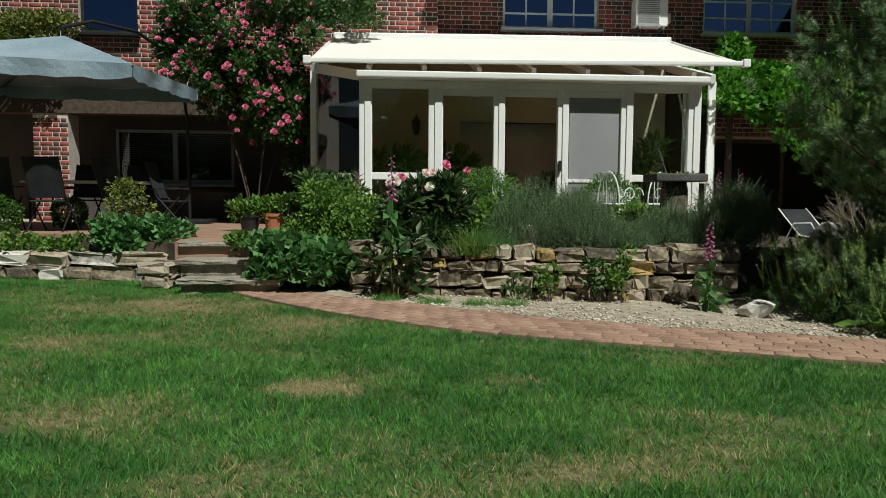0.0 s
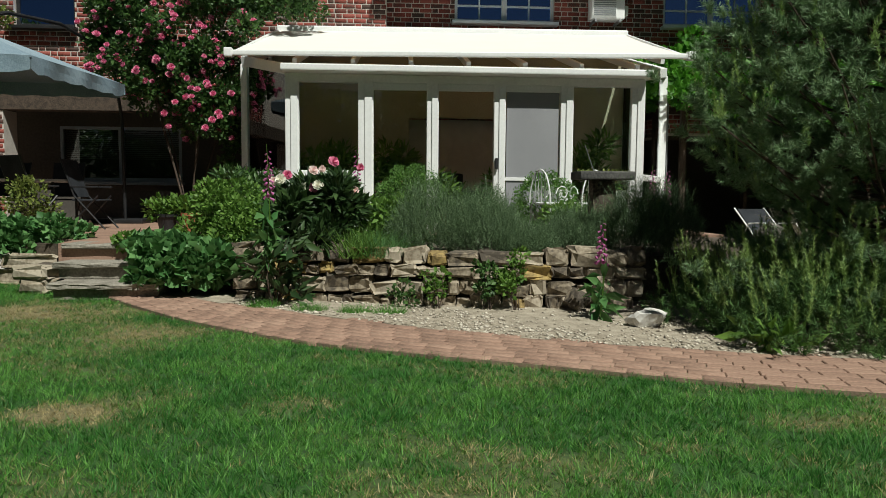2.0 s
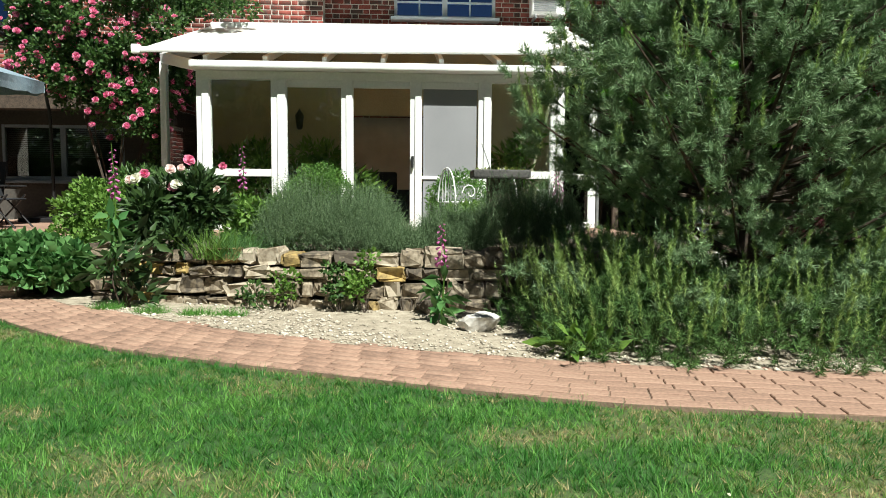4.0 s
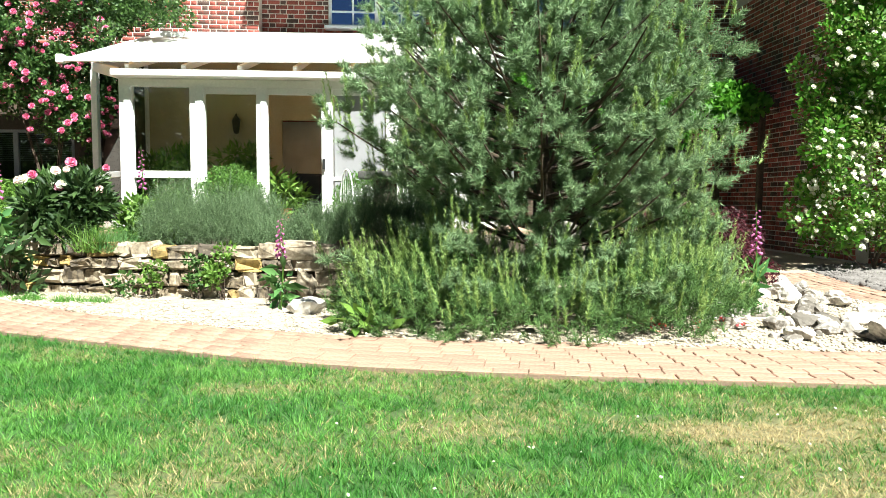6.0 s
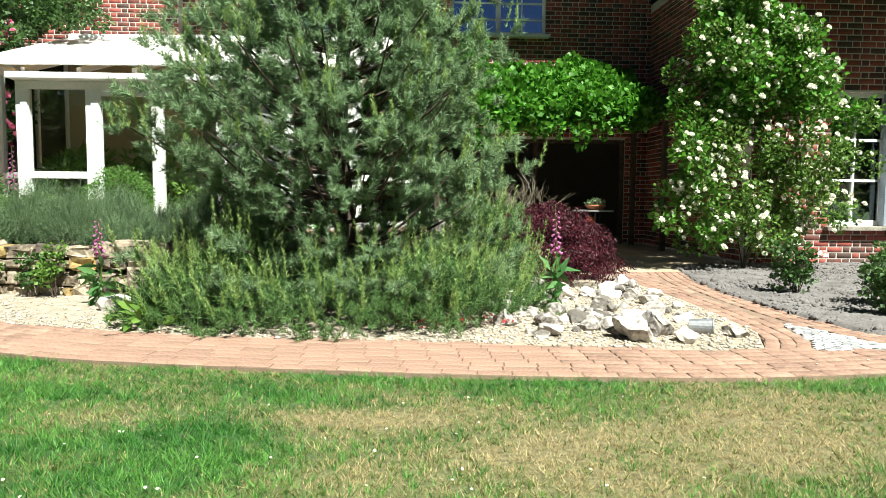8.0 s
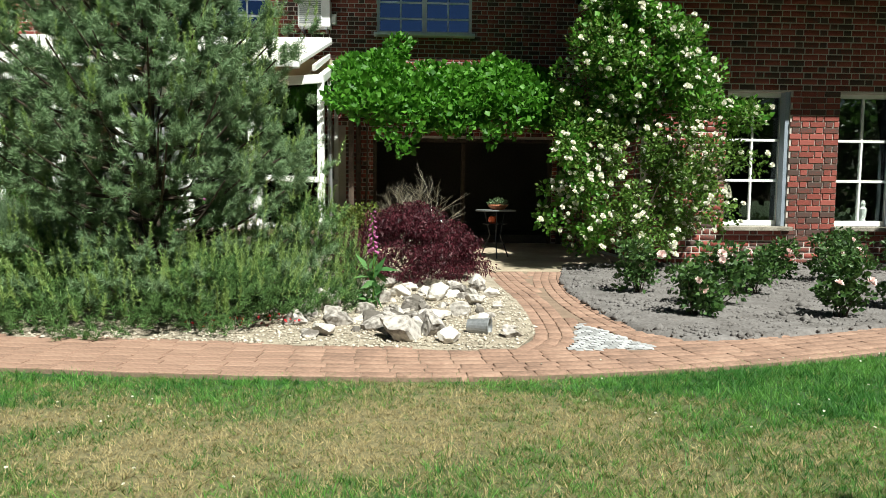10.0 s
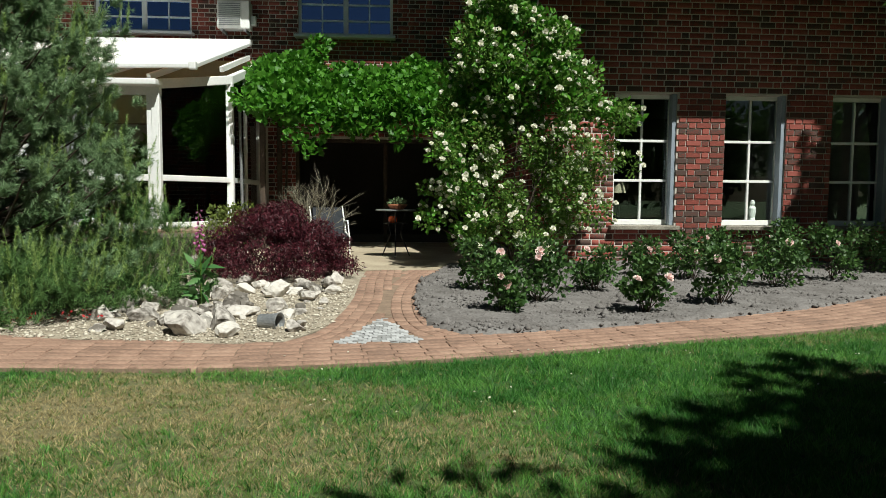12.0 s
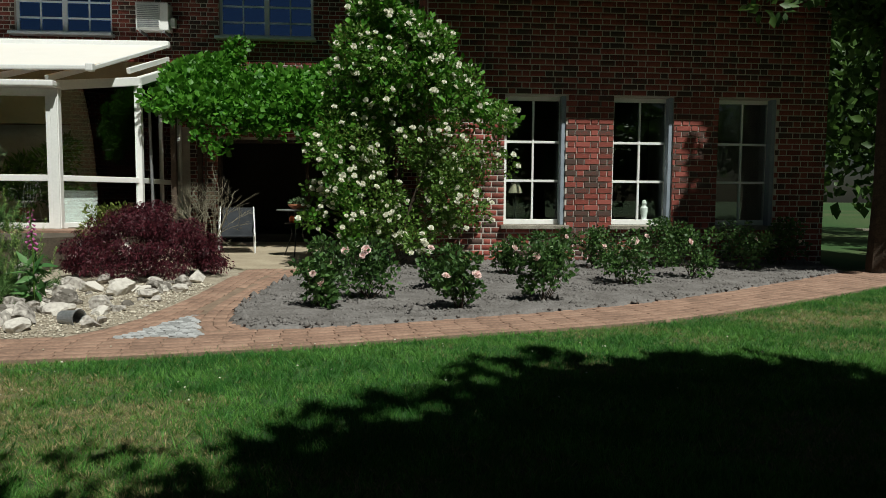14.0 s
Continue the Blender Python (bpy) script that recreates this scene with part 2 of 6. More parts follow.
def box(bm, x0, y0, z0, x1, y1, z1, bevel=0.0, m=None):
    r = bmesh.ops.create_cube(bm, size=1.0)
    v = r["verts"]
    bmesh.ops.scale(bm, vec=(x1 - x0, y1 - y0, z1 - z0), verts=v)
    bmesh.ops.translate(bm, vec=((x0 + x1) / 2, (y0 + y1) / 2, (z0 + z1) / 2), verts=v)
    if bevel:
        e = {e for w in v for e in w.link_edges}
        r = bmesh.ops.bevel(bm, geom=list(e), offset=bevel, segments=2, affect="EDGES", profile=0.6)
        v = list({w for f in r["faces"] for w in f.verts} | {w for w in v if w.is_valid})
    if m is not None:
        bmesh.ops.transform(bm, matrix=m, verts=v)
    return v


def one_box(*a, **k):
    bm = bmesh.new()
    box(bm, *a, **k)
    return bm


def bar(bm, a, b, w, h, bevel=0.0):
    """A straight bar from a to b, w wide and h high."""
    a, b = Vector(a), Vector(b)
    d = b - a
    q = d.to_track_quat("Y", "Z").to_matrix().to_4x4()
    box(bm, -w / 2, 0, -h / 2, w / 2, d.length, h / 2, bevel, Matrix.Translation(a) @ q)
    return bm


def tube(bm, pts, radii, n=6):
    """A tapered round tube along points."""
    rings = []
    pts = [Vector(p) for p in pts]
    for i, p in enumerate(pts):
        d = (pts[min(i + 1, len(pts) - 1)] - pts[max(i - 1, 0)]).normalized()
        u = d.orthogonal().normalized()
        w = d.cross(u)
        r = radii[i] if hasattr(radii, "__len__") else radii
        rings.append([bm.verts.new(p + (u * math.cos(2 * math.pi * k / n) + w * math.sin(2 * math.pi * k / n)) * r) for k in range(n)])
    for a, b in zip(rings, rings[1:]):
        for k in range(n):
            bm.faces.new((a[k], a[(k + 1) % n], b[(k + 1) % n], b[k]))
    bm.faces.new(list(reversed(rings[0])))
    bm.faces.new(rings[-1])
    return bm


def lathe(bm, profile, n=20):
    """Turns (radius, height) pairs round z."""
    rings = [[bm.verts.new((r * math.cos(2 * math.pi * k / n), r * math.sin(2 * math.pi * k / n), z)) for k in range(n)] for r, z in profile]
    for a, b in zip(rings, rings[1:]):
        for k in range(n):
            bm.faces.new((a[k], a[(k + 1) % n], b[(k + 1) % n], b[k]))
    bm.faces.new(list(reversed(rings[0])))
    bm.faces.new(rings[-1])
    return bm


def frames_of(d, rng):
    """For unit directions d (n, 3): two unit vectors square to each, turned at random."""
    h = rng.normal(size=d.shape)
    u = np.cross(d, h)
    u /= np.linalg.norm(u, axis=1, keepdims=True) + 1e-9
    return u, np.cross(d, u)


def leaves(name, at, length, width, rng, up=0.4, out=None, droop=0.0):
    """Folded pointed leaves: four triangles each, at points (n, 3), pointing along out with a random turn."""
    n = len(at)
    d = rng.normal(size=(n, 3))
    d /= np.linalg.norm(d, axis=1, keepdims=True)
    if out is not None:
        d = d * 0.8 + out
    d[:, 2] += up - droop
    d /= np.linalg.norm(d, axis=1, keepdims=True) + 1e-9
    u, w = frames_of(d, rng)
    w = np.where(w[:, 2:3] < 0, -w, w)
    u = np.cross(w, d)
    s = rng.uniform(0.65, 1.25, (n, 1))
    L, W = length * s, width * s
    base, tip = at, at + d * L - w * L * 0.12
    mid = at + d * L * 0.45 - w * W * 0.12
    a, b = mid + u * W * 0.5 + w * W * 0.18, mid - u * W * 0.5 + w * W * 0.18
    v = np.stack([base, a, tip, b, mid], 1).reshape(-1, 3)
    f = np.array([[0, 1, 4], [1, 2, 4], [2, 3, 4], [3, 0, 4]])
    f = (np.arange(n)[:, None, None] * 5 + f).reshape(-1, 3)
    return raw(name, v, f)


def in_clumps(centres, radii, count, rng, shell=0.55):
    """Points in the outer part of ellipsoid clumps, shared out by size; also the outward directions."""
    centres, radii = np.asarray(centres, float), np.asarray(radii, float)
    if radii.ndim == 1:
        radii = np.stack([radii] * 3, 1)
    weight = (radii.prod(1)) ** (2 / 3)
    k = rng.choice(len(centres), count, p=weight / weight.sum())
    d = rng.normal(size=(count, 3))
    d /= np.linalg.norm(d, axis=1, keepdims=True)
    r = rng.uniform(shell ** 3, 1, (count, 1)) ** (1 / 3)
    return centres[k] + d * r * radii[k], d


def blades(name, at, height, width, rng, lean=0.35):
    """Single narrow blades standing on points: one triangle each."""
    n = len(at)
    a = rng.uniform(0, 2 * np.pi, n)
    u = np.stack([np.cos(a), np.sin(a), np.zeros(n)], 1)
    b = rng.uniform(0, 2 * np.pi, n)
    l = np.stack([np.cos(b), np.sin(b), np.zeros(n)], 1) * rng.uniform(0, lean, (n, 1))
    h = height * rng.uniform(0.5, 1.3, (n, 1))
    w = width * rng.uniform(0.7, 1.2, (n, 1))
    z = np.array([[0, 0, 1.0]])
    tip = at + (z + l * 1.6) * h
    v = np.stack([at - u * w / 2, at + u * w / 2, tip], 1).reshape(-1, 3)
    return raw(name, v, np.arange(n * 3).reshape(-1, 3))


def brushes(name, base, axis, length, needle, count, rng, thick=0.003, spread=0.9):
    """Needle-clad shoots: from base along axis, count needles each, one thin triangle a needle."""
    n = len(base)
    t = rng.uniform(0.05, 1, (n, count, 1))
    d = np.repeat(axis[:, None, :], count, 1)
    r = rng.normal(size=(n, count, 3))
    r -= (r * d).sum(2, keepdims=True) * d
    r /= np.linalg.norm(r, axis=2, keepdims=True) + 1e-9
    root = base[:, None, :] + d * t * length[:, None, None]
    way = r * spread + d * rng.uniform(0.25, 0.9, (n, count, 1))
    way /= np.linalg.norm(way, axis=2, keepdims=True)
    tip = root + way * needle * rng.uniform(0.7, 1.15, (n, count, 1)) * (1.15 - 0.5 * t)
    side = np.cross(way, rng.normal(size=(n, count, 3)))
    side /= np.linalg.norm(side, axis=2, keepdims=True) + 1e-9
    v = np.stack([root - side * thick / 2, root + side * thick / 2, tip], 2).reshape(-1, 3)
    return raw(name, v, np.arange(n * count * 3).reshape(-1, 3))


def rock_mesh(name, sx, sy, sz, seed, angular=0.5):
    """An irregular stone, flat underneath."""
    r = random.Random(seed)
    bm = bmesh.new()
    bmesh.ops.create_icosphere(bm, subdivisions=3 if max(sx, sy) > 0.18 else 2, radius=1.0)
    planes, ph = [], r.uniform(0, 6)
    for _ in range(13):
        d = Vector((r.gauss(0, 1), r.gauss(0, 1), r.gauss(0.2, 0.8))).normalized()
        planes.append((d, r.uniform(0.42, 0.85)))
    for v in bm.verts:
        for d, k in planes:
            over = v.co.dot(d) - k
            if over > 0:
                v.co -= d * over * (0.5 + angular)
        c = v.co
        v.co = c * (1 + 0.05 * math.sin(7 * c.x + ph) * math.sin(8 * c.y - ph) + 0.035 * math.sin(15 * c.z + 11 * c.x + ph)) + Vector((r.uniform(-1, 1), r.uniform(-1, 1), r.uniform(-1, 1))) * 0.022
        v.co = Vector((v.co.x * sx / 2, v.co.y * sy / 2, max(v.co.z, -0.7) * sz / 1.5 + sz * 0.46))
    me = bpy.data.meshes.new(name)
    bm.to_mesh(me)
    bm.free()
    return me


def block_mesh(name, sx, sy, sz, seed):
    """A rough hewn block: bevelled and knocked about, resting on its base."""
    r = random.Random(seed)
    bm = bmesh.new()
    box(bm, -sx / 2, -sy / 2, 0, sx / 2, sy / 2, sz, min(sx, sz) * 0.24)
    for v in bm.verts:
        v.co += Vector((r.uniform(-1, 1) * sx * 0.09, r.uniform(-1, 1) * 0.028, r.uniform(-1, 1) * sz * 0.13 if v.co.z > sz * 0.3 else 0))
    me = bpy.data.meshes.new(name)
    bm.to_mesh(me)
    bm.free()
    return me


def bricks_in(x0, x1, z0, z1, holes, course=0.094, long=0.255, seed=1):
    """Brick rectangles (x0, z0, x1, z1) in a bond of stretchers and headers, cut at holes and ends."""
    r = random.Random(seed)
    out = []
    rows = int((z1 - z0) / course)
    for i in range(rows):
        za, zb = z0 + i * course + 0.008, z0 + (i + 1) * course - 0.008
        x = x0 - (i % 2) * 0.095
        k = i
        while x < x1:
            w = long if k % 2 else long / 2
            k += 1
            pieces = [(max(x, x0), min(x + w - 0.016, x1))]
            for hx0, hz0, hx1, hz1 in holes:
                if zb > hz0 and za < hz1:
                    cut = []
                    for a, b in pieces:
                        if b <= hx0 or a >= hx1:
                            cut.append((a, b))
                        else:
                            cut += [(a, min(b, hx0))] if a < hx0 else []
                            cut += [(max(a, hx1), b)] if b > hx1 else []
                    pieces = cut
            out += [(a, za, b, zb) for a, b in pieces if b - a > 0.03]
            x += w
    return out


def brick_sheet(name, rects, y, material, parent, depth=0.007, flip=None):
    """All bricks of one face joined into one mesh, proud of the mortar; flip maps (x, y, z)."""
    v, f = [], []
    for a, za, b, zb in rects:
        i = len(v)
        v += [(a, y, za), (b, y, za), (b, y, zb), (a, y, zb)]
        e = 0.004
        v += [(a + e, y - depth, za + e), (b - e, y - depth, za + e), (b - e, y - depth, zb - e), (a + e, y - depth, zb - e)]
        f += [(i + 4, i + 5, i + 6, i + 7), (i, i + 1, i + 5, i + 4), (i + 1, i + 2, i + 6, i + 5), (i + 2, i + 3, i + 7, i + 6), (i + 3, i, i + 4, i + 7)]
    if flip:
        v = [flip(*p) for p in v]
    return tagged(part(name, raw(name, v, f), material, parent), kind="stuff")


def wall_slab(bm, x0, x1, y0, y1, z0, z1, holes):
    """A wall along x with rectangular openings right through it."""
    xs = sorted({x0, x1, *[h[0] for h in holes], *[h[2] for h in holes]})
    zs = sorted({z0, z1, *[h[1] for h in holes], *[h[3] for h in holes]})
    for xa, xb in zip(xs, xs[1:]):
        for za, zb in zip(zs, zs[1:]):
            cx, cz = (xa + xb) / 2, (za + zb) / 2
            if not any(h[0] < cx < h[2] and h[1] < cz < h[3] for h in holes):
                box(bm, xa, y0, za, xb, y1, zb)
    return bm


def polygon_slab(name, pts, z0, z1, material, label, kind="structure"):
    bm = bmesh.new()
    lo = [bm.verts.new((x, y, z0)) for x, y in pts]
    hi = [bm.verts.new((x, y, z1)) for x, y in pts]
    bm.faces.new(hi)
    bm.faces.new(list(reversed(lo)))
    for i in range(len(pts)):
        j = (i + 1) % len(pts)
        bm.faces.new((lo[i], lo[j], hi[j], hi[i]))
    bmesh.ops.recalc_face_normals(bm, faces=bm.faces)
    return tagged(part(name, bm, material), label, name.split("_")[0], kind=kind)


def inside(x, y, poly):
    """Whether points (arrays) lie in the polygon."""
    c = np.zeros(len(x), bool)
    for (xa, ya), (xb, yb) in zip(poly, poly[1:] + poly[:1]):
        hit = ((ya > y) != (yb > y)) & (x < (xb - xa) * (y - ya) / (yb - ya + 1e-12) + xa)
        c ^= hit
    return c


def smooth_line(pts, step=0.05):
    """Catmull-Rom through points, resampled at even steps (arrays of points)."""
    p = np.array([2 * np.array(pts[0]) - pts[1], *pts, 2 * np.array(pts[-1]) - pts[-2]], float)
    out = []
    for i in range(1, len(p) - 2):
        for t in np.linspace(0, 1, 40, endpoint=False):
            a, b, c, d = p[i - 1:i + 3]
            out.append(0.5 * (2 * b + (c - a) * t + (2 * a - 5 * b + 4 * c - d) * t ** 2 + (3 * b - a - 3 * c + d) * t ** 3))
    out.append(p[-2])
    out = np.array(out)
    s = np.concatenate([[0], np.cumsum(np.linalg.norm(np.diff(out, axis=0), axis=1))])
    q = np.arange(0, s[-1], step)
    return np.stack([np.interp(q, s, out[:, 0]), np.interp(q, s, out[:, 1])], 1)


# ---- ground ----
LAWN_EDGE = smooth_line([(-2.5, 8.3), (-1.8, 7.41), (-1.07, 6.55), (-0.49, 5.94), (0.42, 5.21), (1.3, 4.75), (2.0, 4.45), (2.83, 4.08), (3.73, 3.78), (5.5, 3.45), (6.7, 3.32), (7.9, 3.30), (9.4, 3.55), (10.8, 3.98), (12.35, 4.45), (13.7, 5.1), (16.5, 6.9), (20.5, 9.6)])
BED_EDGE = smooth_line([(-2.6, 8.75), (-2.11, 8.25), (-1.24, 7.58), (-0.57, 6.94), (0.0, 6.54), (0.95, 5.87), (2.0, 5.25), (3.45, 4.72), (4.55, 4.46), (6.1, 4.24), (7.2, 4.05), (8.1, 3.98), (9.35, 4.22), (10.1, 4.42), (11.5, 4.9), (13.4, 5.83), (17.1, 8.5), (20.0, 10.5)])


def bed_side(x0, x1, inset=0.02):
    """The planted side of the path between two x, as polygon points."""
    k = (BED_EDGE[:, 0] > x0) & (BED_EDGE[:, 0] < x1)
    return [(float(x), float(y) - inset) for x, y in BED_EDGE[k][::4]]



def dryness(x, y):
    """How straw-dry the turf is, 0 to 1."""
    v = 0.30 + 0.16 * np.sin(x * 1.9 + 1.3 * np.sin(y * 1.7)) * np.sin(y * 2.3 + 0.9 * np.sin(x * 1.1)) + 0.13 * np.sin(x * 5.3 + 2 * np.sin(y * 4.1)) * np.sin(y * 6.1 + x)
    for cx, cy, sx, sy, k in ((7.3, 2.35, 2.0, 0.95, 0.5), (5.3, 2.68, 0.5, 0.14, 0.55), (-2.4, 5.0, 0.35, 0.3, 0.4), (-2.3, 6.5, 0.9, 0.5, 0.4), (-0.44, 3.65, 0.26, 0.16, 1.0), (-1.4, 3.2, 0.5, 0.2, 0.3), (0.72, 2.5, 0.35, 0.16, 0.45), (0.6, 3.84, 0.25, 0.12, 0.3),
                          (-0.75, 5.7, 0.6, 0.35, 0.35), (3.2, 3.42, 0.5, 0.14, 0.4), (2.2, 3.1, 0.4, 0.15, 0.2), (14.0, 4.7, 1.3, 0.4, 0.3), (11.7, 3.05, 0.6, 0.2, 0.25), (4.2, 2.8, 0.5, 0.2, 0.2),
                          (10.5, 2.9, 1.4, 0.9, -0.55), (1.6, 3.6, 1.2, 0.6, -0.25), (8.6, 3.15, 0.9, 0.16, -0.4)):
        v = v + k * np.exp(-((x - cx) / sx) ** 2 - ((y - cy) / sy) ** 2)
    return np.clip(v, 0, 1)


def ground_sheet():
    """One sheet to the horizon, fine where the lawn is walked; the dry share is stored on it."""
    xs = np.concatenate([np.geomspace(-400, -8, 24), np.arange(-7.9, 20.0, 0.12), np.geomspace(20.1, 400, 24)])
    ys = np.concatenate([-np.geomspace(400, 2, 24), np.arange(-1.9, 10.0, 0.1), np.geomspace(10.1, 400, 24)])
    X, Y = np.meshgrid(xs, ys)
    i = np.arange(X.size).reshape(X.shape)
    f = np.stack([i[:-1, :-1].ravel(), i[:-1, 1:].ravel(), i[1:, 1:].ravel(), i[1:, :-1].ravel()], 1)
    me = raw("ground", np.stack([X.ravel(), Y.ravel(), np.zeros(X.size)], 1), f)
    me.attributes.new("dry", "FLOAT", "POINT").data.foreach_set("value", dryness(X.ravel(), Y.ravel()).astype(np.float32))
    tagged(part("ground", me, TURF), "mown summer lawn, partly dried to straw", "lawn", kind="structure")


ground_sheet()

GRAVEL_POLY = [(-1.0, 7.9)] + bed_side(-1.2, 7.9) + [(8.06, 4.03), (8.3, 4.6), (8.41, 6.0), (8.41, 8.6), (7.6, 9.6), (6.0, 9.6), (5.6, 8.4), (4.2, 7.3), (3.2, 6.9), (1.1, 7.2)]
ROSE_POLY = bed_side(9.5, 17.0) + [(17.4, 10.1), (11.2, 10.1), (9.6, 9.6), (9.17, 7.87), (9.02, 6.6), (9.0, 5.4), (9.1, 4.62), (9.3, 4.3)]
polygon_slab("ground_gravel_bed", GRAVEL_POLY, -0.1, 0.032, GRAVEL_BED, "pale gravel bed along the brick path")


def soil_bed():
    """Loose grey soil under the roses, lumpy."""
    xs, ys = np.arange(9.0, 17.6, 0.05), np.arange(4.2, 10.15, 0.05)
    X, Y = np.meshgrid(xs, ys)
    ok = inside(X.ravel(), Y.ravel(), ROSE_POLY).reshape(X.shape)
    rng = np.random.default_rng(5)
    Z = 0.040 + 0.016 * rng.random(X.shape) + 0.02 * (np.sin(X * 3.1) * np.cos(Y * 4.3) + 1) / 2
    Z[~ok] = -0.01
    idx = np.arange(X.size).reshape(X.shape)
    q = ok[:-1, :-1] | ok[1:, :-1] | ok[:-1, 1:] | ok[1:, 1:]
    f = np.stack([idx[:-1, :-1][q], idx[:-1, 1:][q], idx[1:, 1:][q], idx[1:, :-1][q]], 1)
    me = raw("ground_rose_bed", np.stack([X.ravel(), Y.ravel(), Z.ravel()], 1), f)
    return tagged(part("ground_rose_bed", me, SOIL), "dry grey crumbly soil of the rose bed", "soil", kind="structure")


soil_bed()
TERRACE_Z = 0.5
TERRACE = [(-14, 9.35), (-4.0, 9.0), (-2.75, 8.5), (-2.5, 8.2), (-1.25, 7.97), (-1.0, 7.75), (0.1, 7.5), (1.1, 7.15), (3.2, 6.85), (4.3, 7.4), (5.3, 8.6), (6.0, 9.8), (6.0, 14.62), (-14, 14.62)]
polygon_slab("ground_terrace_bed", TERRACE, -0.1, TERRACE_Z - 0.04, DARK_SOIL, "dark soil of the raised bed")
polygon_slab("pavement_terrace", [(-14, 10.0), (-4.0, 9.6), (-2.6, 8.6), (-2.5, 8.0), (-1.3, 8.0), (-1.3, 9.2), (-0.9, 10.2), (5.9, 10.4), (5.9, 14.6), (-14, 14.6)], 0.3, TERRACE_Z, PAVER, "red clay terrace paving with pale dust")
polygon_slab("pavement_patio", [(8.3, 8.9), (9.5, 8.9), (10.9, 10.2), (10.9, 14.8), (6.05, 14.8), (6.05, 9.8), (7.6, 9.6)], -0.1, 0.036, DUSTY_PAVER, "sandy clay patio paving under the pergola")


# ---- house ----
def brick_house():
    wing_holes = [(12.25, 0.62, 13.26, 2.74), (14.05, 0.62, 15.06, 2.74), (15.82, 0.62, 16.82, 2.74)]
    # third hole: porch recess added to make the terrace wall fall black
    a_holes = [(-6.35, 4.25, -5.2, 5.6), (-3.0, 4.9, -1.9, 6.0), (-12.5, 0.5, -1.75, 3.0)]
    # last hole: opening added so the shaded wall under the pergola reads black
    b_holes = [(2.22, 4.6, 4.28, 5.9), (6.58, 4.6, 8.66, 5.9), (6.5, 0.02, 10.5, 2.35)]
    w = tagged(part("wall_north", wall_slab(bmesh.new(), -14, 0.83, 14.62, 15.2, 0.0, 7.2, a_holes), MORTAR), "red brick house wall with pale mortar", "wall", kind="structure")
    brick_sheet("brickwork", bricks_in(-9.5, 0.83, 2.2, 6.2, a_holes, seed=2), 14.62, BRICK, w)
    brick_sheet("lower_brickwork", bricks_in(-1.75, 0.83, 0.55, 2.2, a_holes, seed=7), 14.62, BRICK, w)
    e = tagged(part("wall_north_recessed", wall_slab(bmesh.new(), 0.83, 11.0, 14.9, 15.2, 0.0, 7.2, b_holes), MORTAR), "shaded red brick wall set back behind the conservatory", "wall", kind="structure")
    brick_sheet("brickwork", bricks_in(0.84, 11.0, 2.6, 6.2, b_holes, seed=3), 14.9, BRICK, e)
    brick_sheet("lower_brickwork", bricks_in(5.9, 11.0, 0.05, 2.6, b_holes, seed=8), 14.9, BRICK, e)
    # dark frame round the added opening
    for xa, xb, za, zb in ((6.5, 6.58, 0.02, 2.35), (10.42, 10.5, 0.02, 2.35), (6.58, 10.42, 2.27, 2.35), (8.46, 8.54, 0.02, 2.27)):
        tagged(part("trim_added_opening", one_box(xa, 14.93, za, xb, 15.05, zb, 0.006), BARK), "dark frame of the opening added to blacken the pergola wall", "trim", kind="structure")
    s = tagged(part("wall_wing_side", one_box(11.0, 10.4, 0, 11.3, 15.2, 5.3), MORTAR), "shaded brick side wall of the projecting wing", "wall", kind="structure")
    brick_sheet("brickwork", bricks_in(10.2, 14.7, 0.05, 5.2, [], seed=4), 0, BRICK, s, flip=lambda x, y, z: (11.0 + y, 25.1 - x, z))
    f = tagged(part("wall_wing_front", wall_slab(bmesh.new(), 11.0, 17.7, 10.1, 10.4, 0.0, 5.0, wing_holes), MORTAR), "red brick wing wall with tall white windows", "wall", kind="structure")
    rects = bricks_in(11.0, 17.7, 0.03, 4.95, wing_holes, seed=5)
    near = [r for r in rects if 12.9 < r[0] < 15.95 and 0.35 < r[1] < 2.72]
    brick_sheet("brickwork", [r for r in rects if r not in near], 10.1, BRICK, f)
    shapes = {}
    for a, za, b, zb in near:
        key = round(b - a, 2)
        if key not in shapes:
            bm = bmesh.new()
            box(bm, -key / 2, -0.016, -0.039, key / 2, 0.002, 0.039)
            bmesh.ops.bevel(bm, geom=[g for g in bm.edges if all(v.co.y < -0.01 for v in g.verts)], offset=0.004, segments=1, affect="EDGES")
            me = bpy.data.meshes.new("brick")
            bm.to_mesh(me)
            bm.free()
            me.materials.append(BRICK_PIECE)
            shapes[key] = me
        ob = part("brick", shapes[key], BRICK_PIECE, f)
        ob.location = ((a + b) / 2, 10.1, (za + zb) / 2)
    tagged(part("wall_wing_end", one_box(17.4, 10.4, 0, 17.7, 24, 5.3), MORTAR), "brick end wall of the wing", "wall", kind="structure")
    # room surfaces get their shade from this near-black colour
    tagged(part("wall_back", one_box(-14, 23.7, 0, 17.4, 24, 7.2), SHADE_DARK), "plain rear wall of the house", "wall", kind="structure")
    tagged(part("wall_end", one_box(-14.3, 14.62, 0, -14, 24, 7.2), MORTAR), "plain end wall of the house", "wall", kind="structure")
    tagged(part("floor_house", one_box(-14, 15.2, -0.1, 17.4, 23.7, 0.2), SHADE_DARK), "dim wooden floor inside the house", "floor", kind="structure")
    tagged(part("floor_wing", one_box(11.3, 10.4, -0.1, 17.4, 15.2, 0.21), SHADE_DARK), "dim floor inside the wing", "floor", kind="structure")
